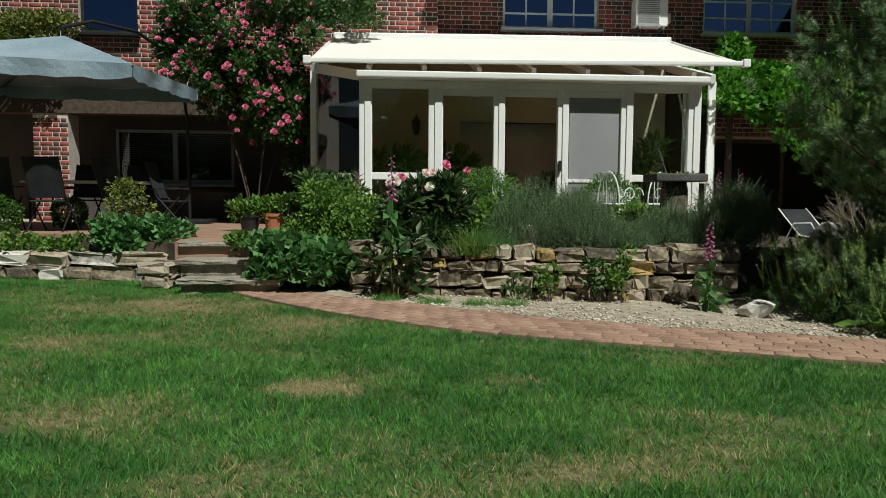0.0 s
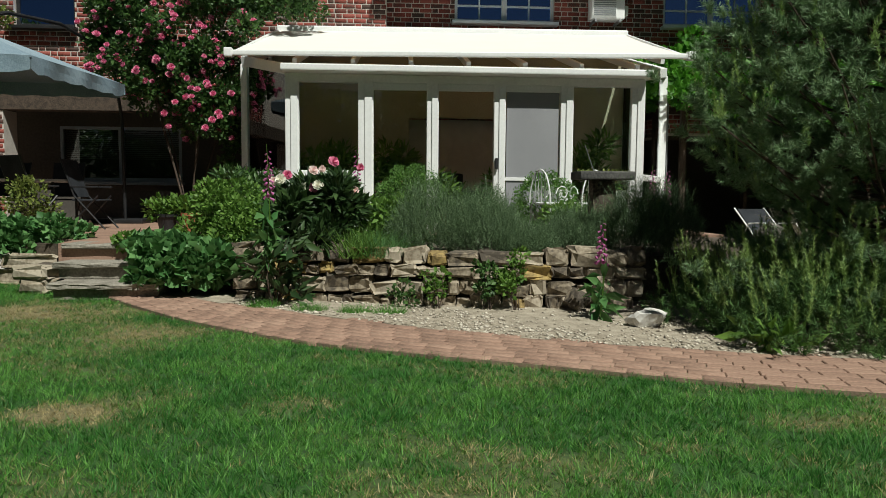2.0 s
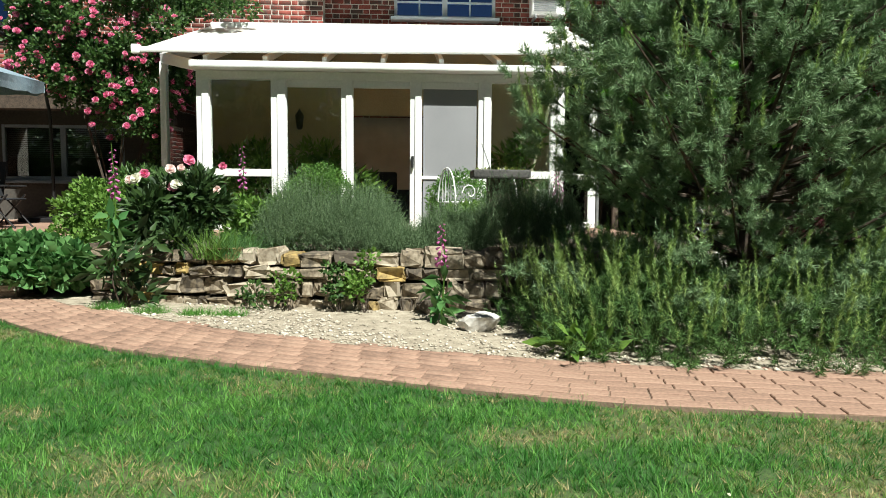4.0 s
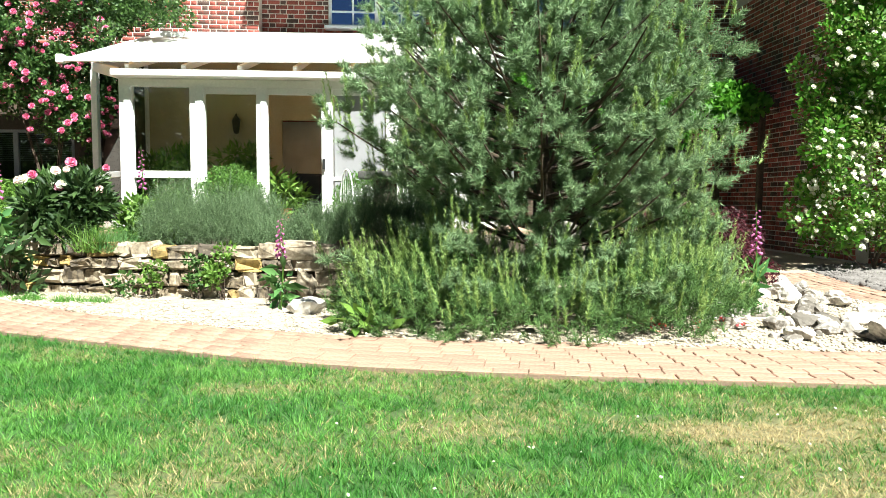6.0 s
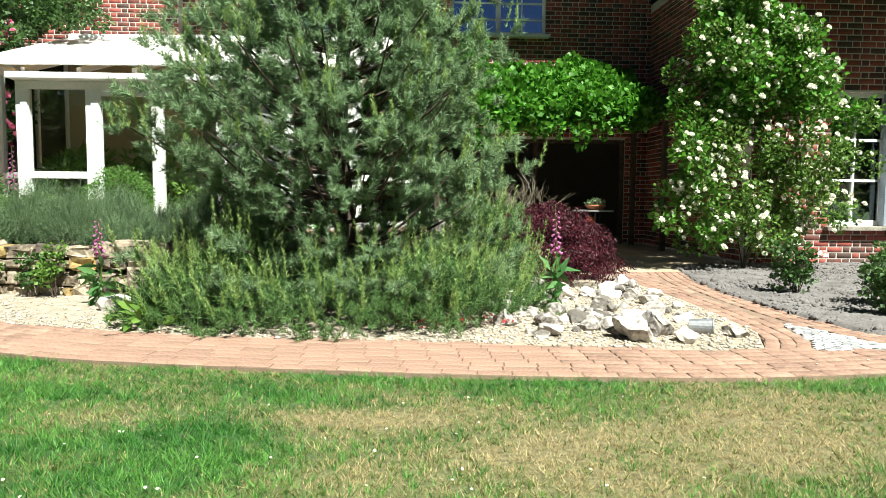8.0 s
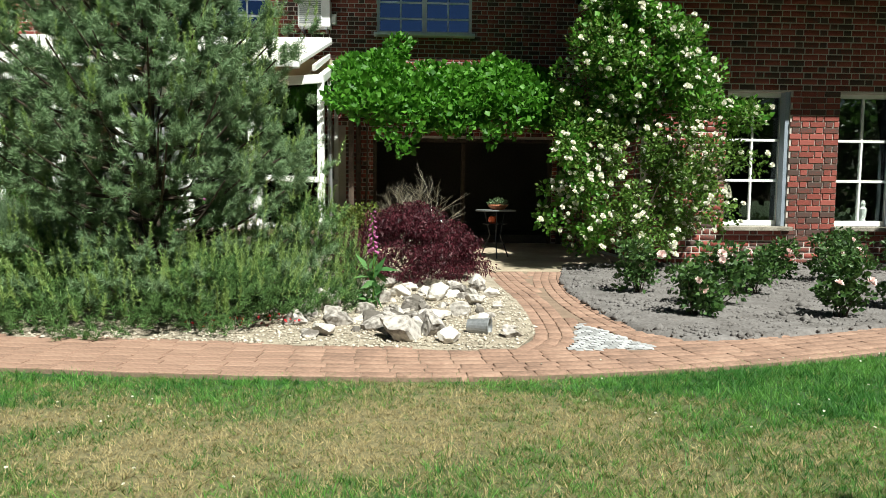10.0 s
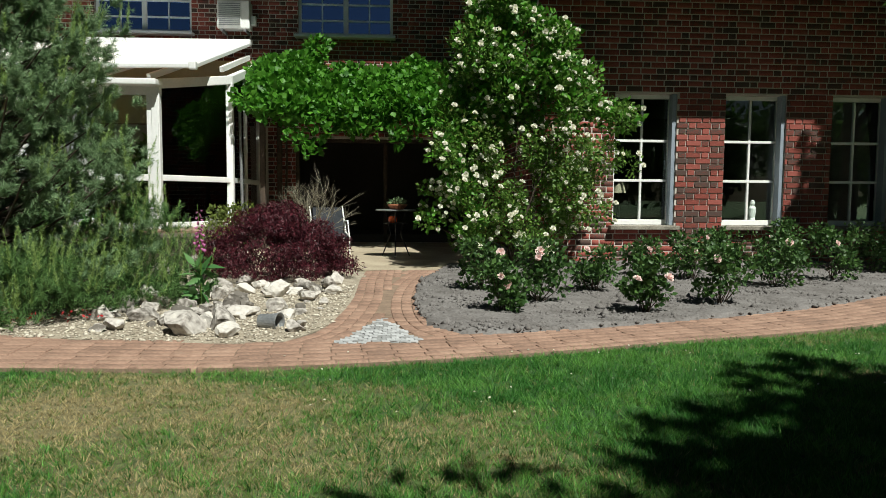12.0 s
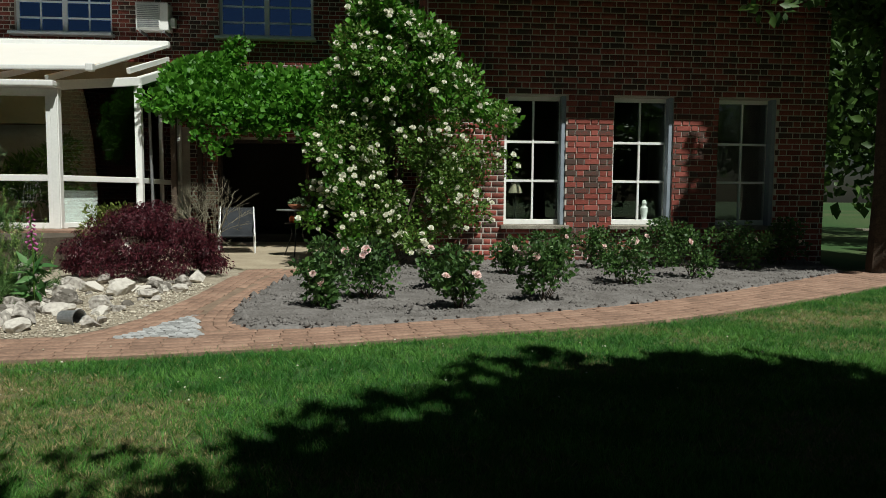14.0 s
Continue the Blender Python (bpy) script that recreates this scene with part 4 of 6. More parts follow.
def pebbles():
    rng = np.random.default_rng(8)
    n = 32000
    x, y = rng.uniform(-0.4, 8.35, n), rng.uniform(3.95, 8.5, n)
    from_path = y - np.interp(x, BED_EDGE[:, 0], BED_EDGE[:, 1])
    k = inside(x, y, GRAVEL_POLY) & (y < 7.2) & ((x > 5.5) | (rng.random(n) < np.clip(1.05 - 0.95 * from_path + 0.35 * np.sin(x * 4.1 + y * 2.3), 0.12, 1)))
    x, y = x[k], y[k]
    base = np.array([(1, 0, 0), (-1, 0, 0), (0, 1, 0), (0, -1, 0), (0, 0, 1), (0, 0, -0.5)], float)
    tri = np.array([(0, 2, 4), (2, 1, 4), (1, 3, 4), (3, 0, 4), (2, 0, 5), (1, 2, 5), (3, 1, 5), (0, 3, 5)])
    m = len(x)
    a = rng.uniform(0, 6.28, m)
    s = rng.gamma(3, 0.0029, (m, 1, 1)) + 0.004
    v = base[None] * s * rng.uniform(0.6, 1.3, (m, 1, 3)) * np.array([1.1, 0.9, 0.6])
    c, d = np.cos(a)[:, None], np.sin(a)[:, None]
    v = np.stack([v[..., 0] * c - v[..., 1] * d, v[..., 0] * d + v[..., 1] * c, v[..., 2]], 2)
    v += np.stack([x, y, np.full(m, 0.036)], 1)[:, None, :]
    me = raw("gravel", v.reshape(-1, 3), (np.arange(m)[:, None, None] * 6 + tri).reshape(-1, 3))
    tagged(part("gravel", me, PEBBLE), "loose pale gravel between path and wall", "gravel", kind="stuff")
    n = 16000
    x, y = rng.uniform(9, 17.4, n), rng.uniform(4.2, 10.1, n)
    k = inside(x, y, ROSE_POLY)
    x, y = x[k], y[k]
    m = len(x)
    s = rng.gamma(2.5, 0.0055, (m, 1, 1)) + 0.006
    v = base[None] * s * rng.uniform(0.5, 1.3, (m, 1, 3)) + np.stack([x, y, np.full(m, 0.052)], 1)[:, None, :]
    me = raw("soil_clods", v.reshape(-1, 3), (np.arange(m)[:, None, None] * 6 + tri).reshape(-1, 3))
    tagged(part("soil_clods", me, SOIL), "crumbs of dry grey soil", "soil", kind="stuff")


pebbles()


# ---- plants ----
def curved(a, b, bow, k=5):
    a, b, bow = Vector(a), Vector(b), Vector(bow)
    return [a.lerp(b, t / k) + bow * math.sin(math.pi * t / k) for t in range(k + 1)]


def scots_pine(x, y):
    p = thing("pine_tree", x, y, 0.0, "bushy young pine with upright pale candles, branched to the ground", "tree")
    rng, r = np.random.default_rng(3), random.Random(3)
    tb = bmesh.new()
    tube(tb, [(0, 0, -0.05), (0.03, 0, 0.8), (-0.05, 0.03, 1.7), (0.02, 0, 2.8), (0, 0, 3.9)], [0.085, 0.075, 0.06, 0.04, 0.012], 8)
    part("trunk", tb, BARK, p)

    def reach(z):
        return float(np.interp(z, [0.0, 0.3, 0.55, 0.8, 1.3, 2.0, 2.4, 3.0, 3.6, 4.1], [1.6, 1.6, 1.35, 1.25, 1.68, 1.62, 1.36, 0.95, 0.55, 0.15]))
    base, axis, length, cb, ca, cl = [], [], [], [], [], []
    for level in range(17):
        z0 = 0.2 + 0.22 * level
        boughs = 12 if level < 11 else 9
        for i in range(boughs):
            a = (i + r.uniform(-0.3, 0.3)) * 6.283 / boughs + level * 2.4
            lean = 1.0 if z0 < 0.7 else 1.06 - 0.36 * max(0.0, math.cos(a - 0.35)) ** 2
            rise = r.uniform(0.1, 0.3) if z0 < 0.6 else r.uniform(0.3, 0.75)
            R = reach(z0 + rise * 0.7) * r.uniform(0.72, 1.0) * lean
            start = Vector((0, 0, z0 * 0.95))
            end = Vector((math.cos(a) * R, math.sin(a) * R * 0.76, z0 + rise * (0.35 + 0.5 * R)))
            line = curved(start, end, (0, 0, -0.10 * R), 40)
            part("limb", tube(bmesh.new(), line[::5], [0.017 * (1 - 0.85 * k / 8) + 0.003 for k in range(9)], 5), BARK, p)
            out = Vector((math.cos(a), math.sin(a), 0.0))
            across = Vector((-out.y, out.x, 0))
            for k in range(13):
                t = 0.36 + 0.64 * (k / 12)
                way = (out * r.uniform(0.5, 1.0) + across * (-1) ** k * r.uniform(0.3, 1.0) * (1.15 - 0.6 * t) + Vector((0, 0, r.uniform(0.1, 0.7)))).normalized()
                tip = line[int(t * 40)] + way * r.uniform(0.10, 0.30) * (0.5 + 0.5 * R)
                tip.z = max(tip.z, 0.06)
                for j in range(6):
                    w = (way * 0.9 + Vector((r.gauss(0, 0.5), r.gauss(0, 0.5), r.gauss(0.35, 0.35)))).normalized()
                    base.append(tip + w * -0.03)
                    axis.append(w)
                    length.append(r.uniform(0.09, 0.2))
                if t > 0.7 and r.random() < 0.34:
                    for j in range(r.randint(1, 3)):
                        cb.append(tip + Vector((r.gauss(0, 0.04), r.gauss(0, 0.04), 0.02)))
                        ca.append((way * 0.25 + Vector((r.gauss(0, 0.12), r.gauss(0, 0.12), 1))).normalized())
                        cl.append(r.uniform(0.12, 0.3))
    crown_shoots = len(base)
    skirts = [(-0.04, 0.0, 1.78, 1.18, 0.5, 560), (1.3, 0.36, 0.58, 0.5, 0.86, 150), (-0.75, -0.35, 0.7, 0.6, 0.62, 110), (0.78, -0.78, 0.68, 0.36, 0.42, 110), (-1.0, -0.62, 0.68, 0.36, 0.4, 90)]
    for cx, cy, rx, ry, top, i in ((c[0], c[1], c[2], c[3], c[4], k) for c in skirts for k in range(c[5])):
        a, q = r.uniform(0, 6.283), math.sqrt(r.uniform(0.22 if rx > 1 else 0.0, 1.0))
        wob = 1 + 0.07 * math.sin(3 * a + 1) + 0.05 * math.sin(7 * a)
        z = max(0.04, top * (1 - q ** 1.6) + r.uniform(-0.02, 0.16))
        s = Vector((cx + math.cos(a) * q * rx * wob, cy + math.sin(a) * q * ry * wob, z))
        up = Vector((math.cos(a) * 0.3 * q + r.gauss(0, 0.16), math.sin(a) * 0.3 * q + r.gauss(0, 0.16), 1)).normalized()
        if i % 5 < 3:
            cb.append(s + Vector((0, 0, 0.1)))
            ca.append(up)
            cl.append(r.uniform(0.16, 0.4))
        for _ in range(3):
            base.append(s + Vector((r.gauss(0, 0.07), r.gauss(0, 0.07), -0.02)))
            axis.append((up + Vector((r.gauss(0, 0.6), r.gauss(0, 0.6), -0.2))).normalized())
            length.append(r.uniform(0.1, 0.2))
    k = crown_shoots
    part("needles", brushes("needles", np.array(base[:k]), np.array(axis[:k]), np.array(length[:k]), 0.074, 42, rng, 0.0052, 0.62), PINE, p, "grey-green long needles")["kind"] = "stuff"
    # low needles use the green that is darkened for inner shade
    part("low_needles", brushes("low_needles", np.array(base[k:]), np.array(axis[k:]), np.array(length[k:]), 0.07, 48, rng, 0.005, 0.6), PINE_LOW_SHADE, p, "fresher green needles of the low boughs, darkened for inner shade")["kind"] = "stuff"
    part("young_growth", brushes("young_growth", np.array(cb), np.array(ca), np.array(cl), 0.04, 90, rng, 0.0055, 0.5), PINE_CANDLE, p, "pale upright young shoots")["kind"] = "stuff"
    return p


scots_pine(5.06, 5.62)


def stems_into(bm, root, ends, rad, r):
    for e in ends:
        tube(bm, curved(root, e, (r.uniform(-0.06, 0.06), r.uniform(-0.06, 0.06), 0.03), 4), [rad, rad * 0.85, rad * 0.7, rad * 0.5, rad * 0.3], 5)
    return bm


def shrub(name, x, y, z, clumps, count, leaf, mat, label, category="shrub", stem=0.008, group="", droop=0.0, up=0.4, seed=1, shell=0.5, root=(0.0, 0.0, 0.0)):
    """A leafy plant: stems to each clump and many leaves; clumps are (dx, dy, dz, rx, ry, rz) from the root."""
    rng, r = np.random.default_rng(seed), random.Random(seed)
    p = thing(name, x, y, z, label, category, group)
    c = np.array(clumps, float)
    for k in c[:: max(1, len(c) // 7)]:
        part("stem", stems_into(bmesh.new(), (root[0] + r.uniform(-0.03, 0.03), root[1] + r.uniform(-0.03, 0.03), root[2] - 0.02), [tuple(k[:3])], stem, r), BARK, p)
    at, out = in_clumps(c[:, :3], c[:, 3:], count, rng, shell)
    keep = at[:, 2] > 0.01
    at, out = at[keep], out[keep]
    part("foliage", leaves("foliage", at, leaf[0], leaf[1], rng, up, out, droop), mat, p)["kind"] = "stuff"
    return p


def round_clumps(n, rx, ry, zlo, zhi, k, seed, taper=0.4):
    """Clump list filling a bush outline."""
    r = random.Random(seed)
    out = []
    for _ in range(n):
        z = r.uniform(zlo, zhi)
        s = 1 - taper * (z - zlo) / max(zhi - zlo, 0.01)
        a, q = r.uniform(0, 6.28), math.sqrt(r.random())
        e = k * r.uniform(0.7, 1.3)
        out.append((math.cos(a) * q * rx * s, math.sin(a) * q * ry * s, z, e, e, e * 0.85))
    return out


def petal_mesh(name, size, mat, seed, rings=((7, 0.95, 0.2), (6, 0.75, 0.55), (5, 0.45, 0.85))):
    """A full blossom: rings of cupped petals."""
    r = random.Random(seed)
    v, f = [], []
    for n, reach, lift in rings:
        for i in range(n):
            a = 6.283 * i / n + r.uniform(-0.2, 0.2) + lift
            w = 6.283 / n * 0.62
            k = size / 2
            pts = [(0, 0, 0)]
            for da, rr, zz in ((-w, 0.55, 0.35), (-w * 0.7, 1.0, 0.8), (0, 1.08, 0.95), (w * 0.7, 1.0, 0.8), (w, 0.55, 0.35)):
                rad = k * reach * rr * r.uniform(0.92, 1.08)
                pts.append((math.cos(a + da) * rad, math.sin(a + da) * rad, k * (lift * zz + 0.1)))
            i0 = len(v)
            v += pts
            f += [(i0, i0 + j, i0 + j + 1) for j in range(1, 5)]
    me = raw(name, v, f)
    me.materials.append(mat)
    return me


def blossoms(parent, spots, size, mat, seed, name="blossom", variants=3, face=None):
    meshes = [petal_mesh(name, size * k, mat, seed + i) for i, k in zip(range(variants), (1.0, 0.8, 1.15))]
    r = random.Random(seed)
    for s in spots:
        ob = part(name, meshes[r.randrange(variants)], mat, parent)
        d = Vector(face or (0.25, -0.9, 0.6)) + Vector((r.gauss(0, 0.35), r.gauss(0, 0.35), r.gauss(0, 0.35)))
        ob.matrix_basis = Matrix.Translation(s) @ d.to_track_quat("Z", "Y").to_matrix().to_4x4()


# vine on the pergola
def pergola():
    g = thing("pergola", 8.4, 11.6, 0.02, "timber pergola posts and beams under the vine", "pergola")
    for x in (6.2, 10.6):
        for y in (12.75, 14.6):
            part("post", bar(bmesh.new(), (x - 8.4, y - 11.6, 0), (x - 8.4, y - 11.6, 2.75), 0.1, 0.1, 0.008), BARK, g)
    for y in (12.75, 14.6):
        part("beam", bar(bmesh.new(), (-2.4, y - 11.6, 2.82), (2.5, y - 11.6, 2.82), 0.08, 0.14, 0.006), BARK, g)
    for i in range(7):
        x = -2.2 + i * 0.72
        part("rafter", bar(bmesh.new(), (x, 1.0, 2.94), (x, 3.2, 2.94), 0.06, 0.1, 0.005), BARK, g)
    # unseen boards added under the vine to keep sunlight off the wall
    for i in range(11):
        part("added_shade_board", one_box(-2.35, 1.1 + i * 0.19, 2.995, 2.45, 1.1 + i * 0.19 + 0.18, 3.015), BARK, g)


pergola()
r0 = random.Random(40)
vine_clumps = []
for i in range(230):
    x, t = r0.uniform(-2.45, 1.75), r0.random()
    y = 0.15 + 2.5 * t
    top = 2.75 + 0.95 * t + 0.35 * max(0, math.sin(x * 2.9 + 5.2)) * t + (0.25 if x < -1.0 else 0.0) * t + r0.gauss(0, 0.09)
    e = r0.uniform(0.15, 0.28)
    vine_clumps.append((x, y, top + r0.uniform(-0.22, 0.05), e * 1.2, e, e * 0.8))
for i in range(80):
    x = r0.uniform(-2.2, 1.6)
    low = float(np.interp(x, [-2.1, -1.5, -1.2, -0.8, 0.0, 0.3, 0.9, 1.6], [2.4, 2.05, 1.8, 2.3, 2.2, 1.9, 2.2, 2.3]))
    vine_clumps.append((x, r0.uniform(0.0, 0.5), r0.uniform(low, 2.8), 0.12, 0.11, 0.12))
grape_vine = shrub("grape_vine", 8.4, 11.95, 0.02, vine_clumps, 21000, (0.12, 0.115), VINE, "bright green vine trailing over the pergola", "climber", 0.012, seed=41, root=(-2.0, 2.2, 2.9), droop=0.1, shell=0.3, up=0.7)
part("trunk", tube(bmesh.new(), curved((-2.1, 2.3, -0.02), (-2.0, 2.2, 2.95), (0.06, 0.03, 0), 8), [0.03 - 0.0015 * k for k in range(9)], 7), BARK, grape_vine)


# white climbing rose
def white_climber():
    r = random.Random(50)
    cl = []
    for i in range(205):
        z = r.uniform(0.35, 3.85)
        half = float(np.interp(z, [0.2, 0.7, 1.3, 2.2, 2.6, 3.2, 3.9], [0.6, 1.0, 1.3, 1.4, 1.1, 0.85, 0.3]))
        mid = float(np.interp(z, [0.2, 1.3, 2.2, 3.0, 3.9], [0.0, 0.30, 0.36, 0.0, -0.12]))
        e = r.uniform(0.13, 0.27)
        cl.append((mid + r.uniform(-half, half), r.uniform(-0.45, 0.45), z, e, e, e))
    for i in range(14):
        cl.append((r.uniform(-1.25, -0.8), r.uniform(-0.3, 0.2), r.uniform(0.7, 1.3), 0.14, 0.12, 0.12))
    p = shrub("climbing_rose", 10.45, 9.2, 0.03, cl, 26000, (0.06, 0.042), LIGHT_LEAF, "tall climbing rose covered in cream-white blooms", "climber", 0.014, seed=51, shell=0.3)
    high = np.array([c for c in cl if c[2] > 2.0 or c[0] < -0.5])
    rng = np.random.default_rng(54)
    at, out = in_clumps(high[:, :3], high[:, 3:] * 1.1, 5200, rng, 0.4)
    part("upper_foliage", leaves("upper_foliage", at, 0.095, 0.07, rng, 0.5, out), VINE, p, "bright broad leaves of the upper canes")["kind"] = "stuff"
    spots = []
    for i in range(520):
        c = cl[r.randrange(len(cl))]
        d = Vector((r.gauss(0, 1), -abs(r.gauss(0.6, 0.8)), r.gauss(0.2, 0.9))).normalized()
        spots.append((c[0] + d.x * c[3] * 1.05, c[1] + d.y * c[4] * 1.1 - 0.08, c[2] + d.z * c[5] * 1.05))
    blossoms(p, spots, 0.08, CREAM, 52)
    rng = np.random.default_rng(53)
    at, out = in_clumps(np.array(cl)[:60, :3], np.array(cl)[:60, 3:] * 1.25, 3200, rng, 0.6)
    part("young_growth", leaves("young_growth", at, 0.05, 0.025, rng, 0.7, out), OLIVE, p, "yellow-green young shoots")["kind"] = "stuff"


white_climber()


# pink climbing rose on the house wall
def pink_climber():
    r = random.Random(60)
    cl = []
    for i in range(130):
        z = r.uniform(2.0, 4.9)
        lo = float(np.interp(z, [1.7, 2.4, 3.0, 3.8, 4.9], [-2.2, -2.9, -3.9, -4.2, -3.6]))
        hi = float(np.interp(z, [1.7, 2.4, 3.2, 3.9, 4.9], [-1.65, -1.6, -1.75, -1.5, -1.3]))
        e = r.uniform(0.15, 0.3)
        cl.append((r.uniform(lo, hi) + 2.6, r.uniform(-0.5, 0.3), z - 0.5, e, e * 0.9, e))
    for i in range(26):
        cl.append((r.uniform(-1.9, -0.45) + 2.6, r.uniform(0.2, 0.9), r.uniform(4.25, 4.9) - 0.5, 0.22, 0.2, 0.2))
    for i in range(12):
        z = r.uniform(1.4, 2.2)
        cl.append((r.uniform(-2.0, -1.7) + 2.6, r.uniform(-0.2, 0.2), z - 0.5, 0.12, 0.1, 0.14))
    p = shrub("climbing_rose", -2.6, 13.0, 0.5, cl, 34000, (0.08, 0.055), ROSE_LEAF, "climbing rose on the house with many pink double blooms", "climber", 0.016, seed=61, shell=0.3)
    spots = []
    for i in range(240):
        c = cl[r.randrange(130)]
        d = Vector((r.gauss(0, 1), -abs(r.gauss(0.9, 0.6)), r.gauss(0.1, 0.9))).normalized()
        spots.append((c[0] + d.x * c[3], c[1] + d.y * c[4] * 1.1 - 0.1, c[2] + d.z * c[5]))
    blossoms(p, spots, 0.115, PINK, 62)


pink_climber()
r1 = random.Random(66)
shrub("house_climber", -7.2, 14.2, 0.5, [(r1.uniform(-0.8, 0.9), r1.uniform(-0.3, 0.1), r1.uniform(3.2, 3.9), 0.25, 0.2, 0.2) for _ in range(26)], 3200, (0.09, 0.06), OLIVE, "yellow-green climber on the brick wall", "climber", 0.014, seed=67, root=(-2.2, 0.2, 0.0))


# weeping purple maple
def purple_maple():
    r, rng = random.Random(70), np.random.default_rng(70)
    cl = []
    for i in range(90):
        a, q = r.uniform(0, 6.28), math.sqrt(r.random())
        top = 0.88 * (1 - 0.62 * q ** 2.2)
        z = top - r.random() * 0.35 * (0.6 + q)
        cl.append((math.cos(a) * q * 0.92, math.sin(a) * q * 0.75, max(z, 0.12), 0.2, 0.18, 0.11))
    p = thing("japanese_maple", 7.35, 7.85, 0.08, "weeping purple-red cut-leaf maple mound", "shrub")
    for c in cl[::9]:
        part("stem", stems_into(bmesh.new(), (0, 0, -0.05), [c[:3]], 0.016, r), BARK, p)
    c = np.array(cl)
    at, out = in_clumps(c[:, :3], c[:, 3:], 26000, rng, 0.4)
    out[:, 2] = -0.2
    at = at[at[:, 2] > 0.02]
    part("foliage", leaves("foliage", at, 0.055, 0.014, rng, 0.0, out[:len(at)], 0.55), MAPLE, p)["kind"] = "stuff"


purple_maple()


def rose_bush(x, y, h, w, blooms, seed, mat=PALE_PINK, leaf=ROSE_LEAF):
    p = shrub("rose_bush", x, y, 0.04, round_clumps(20, w * 0.42, w * 0.36, 0.12, h, w * 0.2, seed, -0.1), int(450 + 1000 * w), (0.055, 0.04), leaf, "low bush rose with pale pink blooms in bare soil", "rose bush", 0.006, "bush roses", seed=seed, shell=0.25)
    r = random.Random(seed)
    spots = [(r.uniform(-0.4, 0.4) * w, -r.uniform(0.2, 0.45) * w, h * r.uniform(0.6, 1.1)) for _ in range(blooms)]
    blossoms(p, spots, 0.085, mat, seed)


for i, (x, y, h, w, n) in enumerate(((9.78, 5.2, 0.46, 0.5, 4), (10.2, 5.75, 0.6, 0.7, 5), (9.75, 6.6, 0.55, 0.6, 5), (11.05, 5.15, 0.5, 0.45, 4), (11.0, 6.6, 0.5, 0.6, 3), (11.95, 5.6, 0.55, 0.6, 3),
                                      (12.5, 7.6, 0.62, 0.75, 4), (13.2, 6.9, 0.62, 0.75, 3), (14.3, 7.5, 0.7, 0.8, 3), (14.4, 8.9, 0.75, 0.85, 3), (15.6, 8.6, 0.7, 0.85, 3), (16.5, 9.2, 0.7, 0.8, 2), (13.4, 8.8, 0.6, 0.7, 2), (12.0, 8.0, 0.5, 0.6, 3))):
    rose_bush(x, y, h * 0.92, w * 0.8, max(1, n // 2), 300 + i)


def foxglove(x, y, z, h, seed, pale=False):
    r, rng = random.Random(seed), np.random.default_rng(seed)
    p = thing("foxglove", x, y, z, "foxglove spire with magenta bells above a leaf rosette", "flower", "foxgloves")
    part("stem", tube(bmesh.new(), curved((0, 0, 0), (r.uniform(-0.03, 0.03), 0, h), (0.015, 0, 0), 5), [0.008, 0.008, 0.007, 0.006, 0.005, 0.002], 6), LIGHT_LEAF, p)
    n = 34
    at = np.stack([rng.normal(0, 0.02, n), rng.normal(0, 0.02, n), rng.uniform(0.02, h * 0.45, n)], 1)
    out = rng.normal(size=(n, 3))
    part("leaves", leaves("leaves", at, 0.2, 0.07, rng, 0.15, out), BLUE_LEAF, p)
    bell = raw("bell", *bell_shape())
    bell.materials.append(MAGENTA)
    for i in range(22):
        t = i / 22
        a = i * 2.4
        ob = part("bell", bell, MAGENTA, p)
        s = 1.15 - 0.75 * t
        ob.matrix_basis = Matrix.Translation((math.cos(a) * 0.012, math.sin(a) * 0.012, h * (0.56 + 0.4 * t))) @ Vector((math.cos(a), math.sin(a), -0.6)).to_track_quat("Z", "Y").to_matrix().to_4x4() @ Matrix.Scale(s, 4)


def bell_shape():
    v, f = [], []
    for z, rad in ((0, 0.006), (0.018, 0.011), (0.034, 0.013), (0.042, 0.018)):
        v += [(rad * math.cos(k * 1.0472), rad * math.sin(k * 1.0472), z) for k in range(6)]
    for j in range(3):
        for k in range(6):
            f.append((j * 6 + k, j * 6 + (k + 1) % 6, j * 6 + 6 + (k + 1) % 6, j * 6 + 6 + k))
    return v, f


for i, (x, y, z, h) in enumerate(((-0.05, 6.72, 0.4, 1.08), (0.62, 8.6, 0.45, 1.2), (2.78, 6.0, 0.02, 0.85), (6.98, 5.75, 0.03, 0.95), (-0.55, 9.6, 0.45, 1.0), (4.25, 8.4, 0.45, 0.95), (4.4, 9.3, 0.45, 1.0))):
    foxglove(x, y, z, h, 400 + i)


# planting of the raised bed
shrub("peony", 0.34, 7.35, 0.45, round_clumps(26, 0.36, 0.3, 0.15, 0.72, 0.14, 81, 0.1), 4200, (0.13, 0.04), DARK_LEAF, "dark-leaved peony with pink and white flower heads", "shrub", 0.008, seed=81, shell=0.2)
pe = thing("peony_flowers", 0.34, 7.35, 0.45, "pink and white peony flower heads", "flower")
rp = random.Random(82)
for m_, n_, s_ in ((PINK, 4, 0.10), (CREAM, 3, 0.10), (PALE_PINK, 4, 0.09)):
    blossoms(pe, [(rp.uniform(-0.42, 0.42), rp.uniform(-0.35, 0.05), rp.uniform(0.62, 0.92)) for _ in range(n_)], s_, m_, 83 + n_)


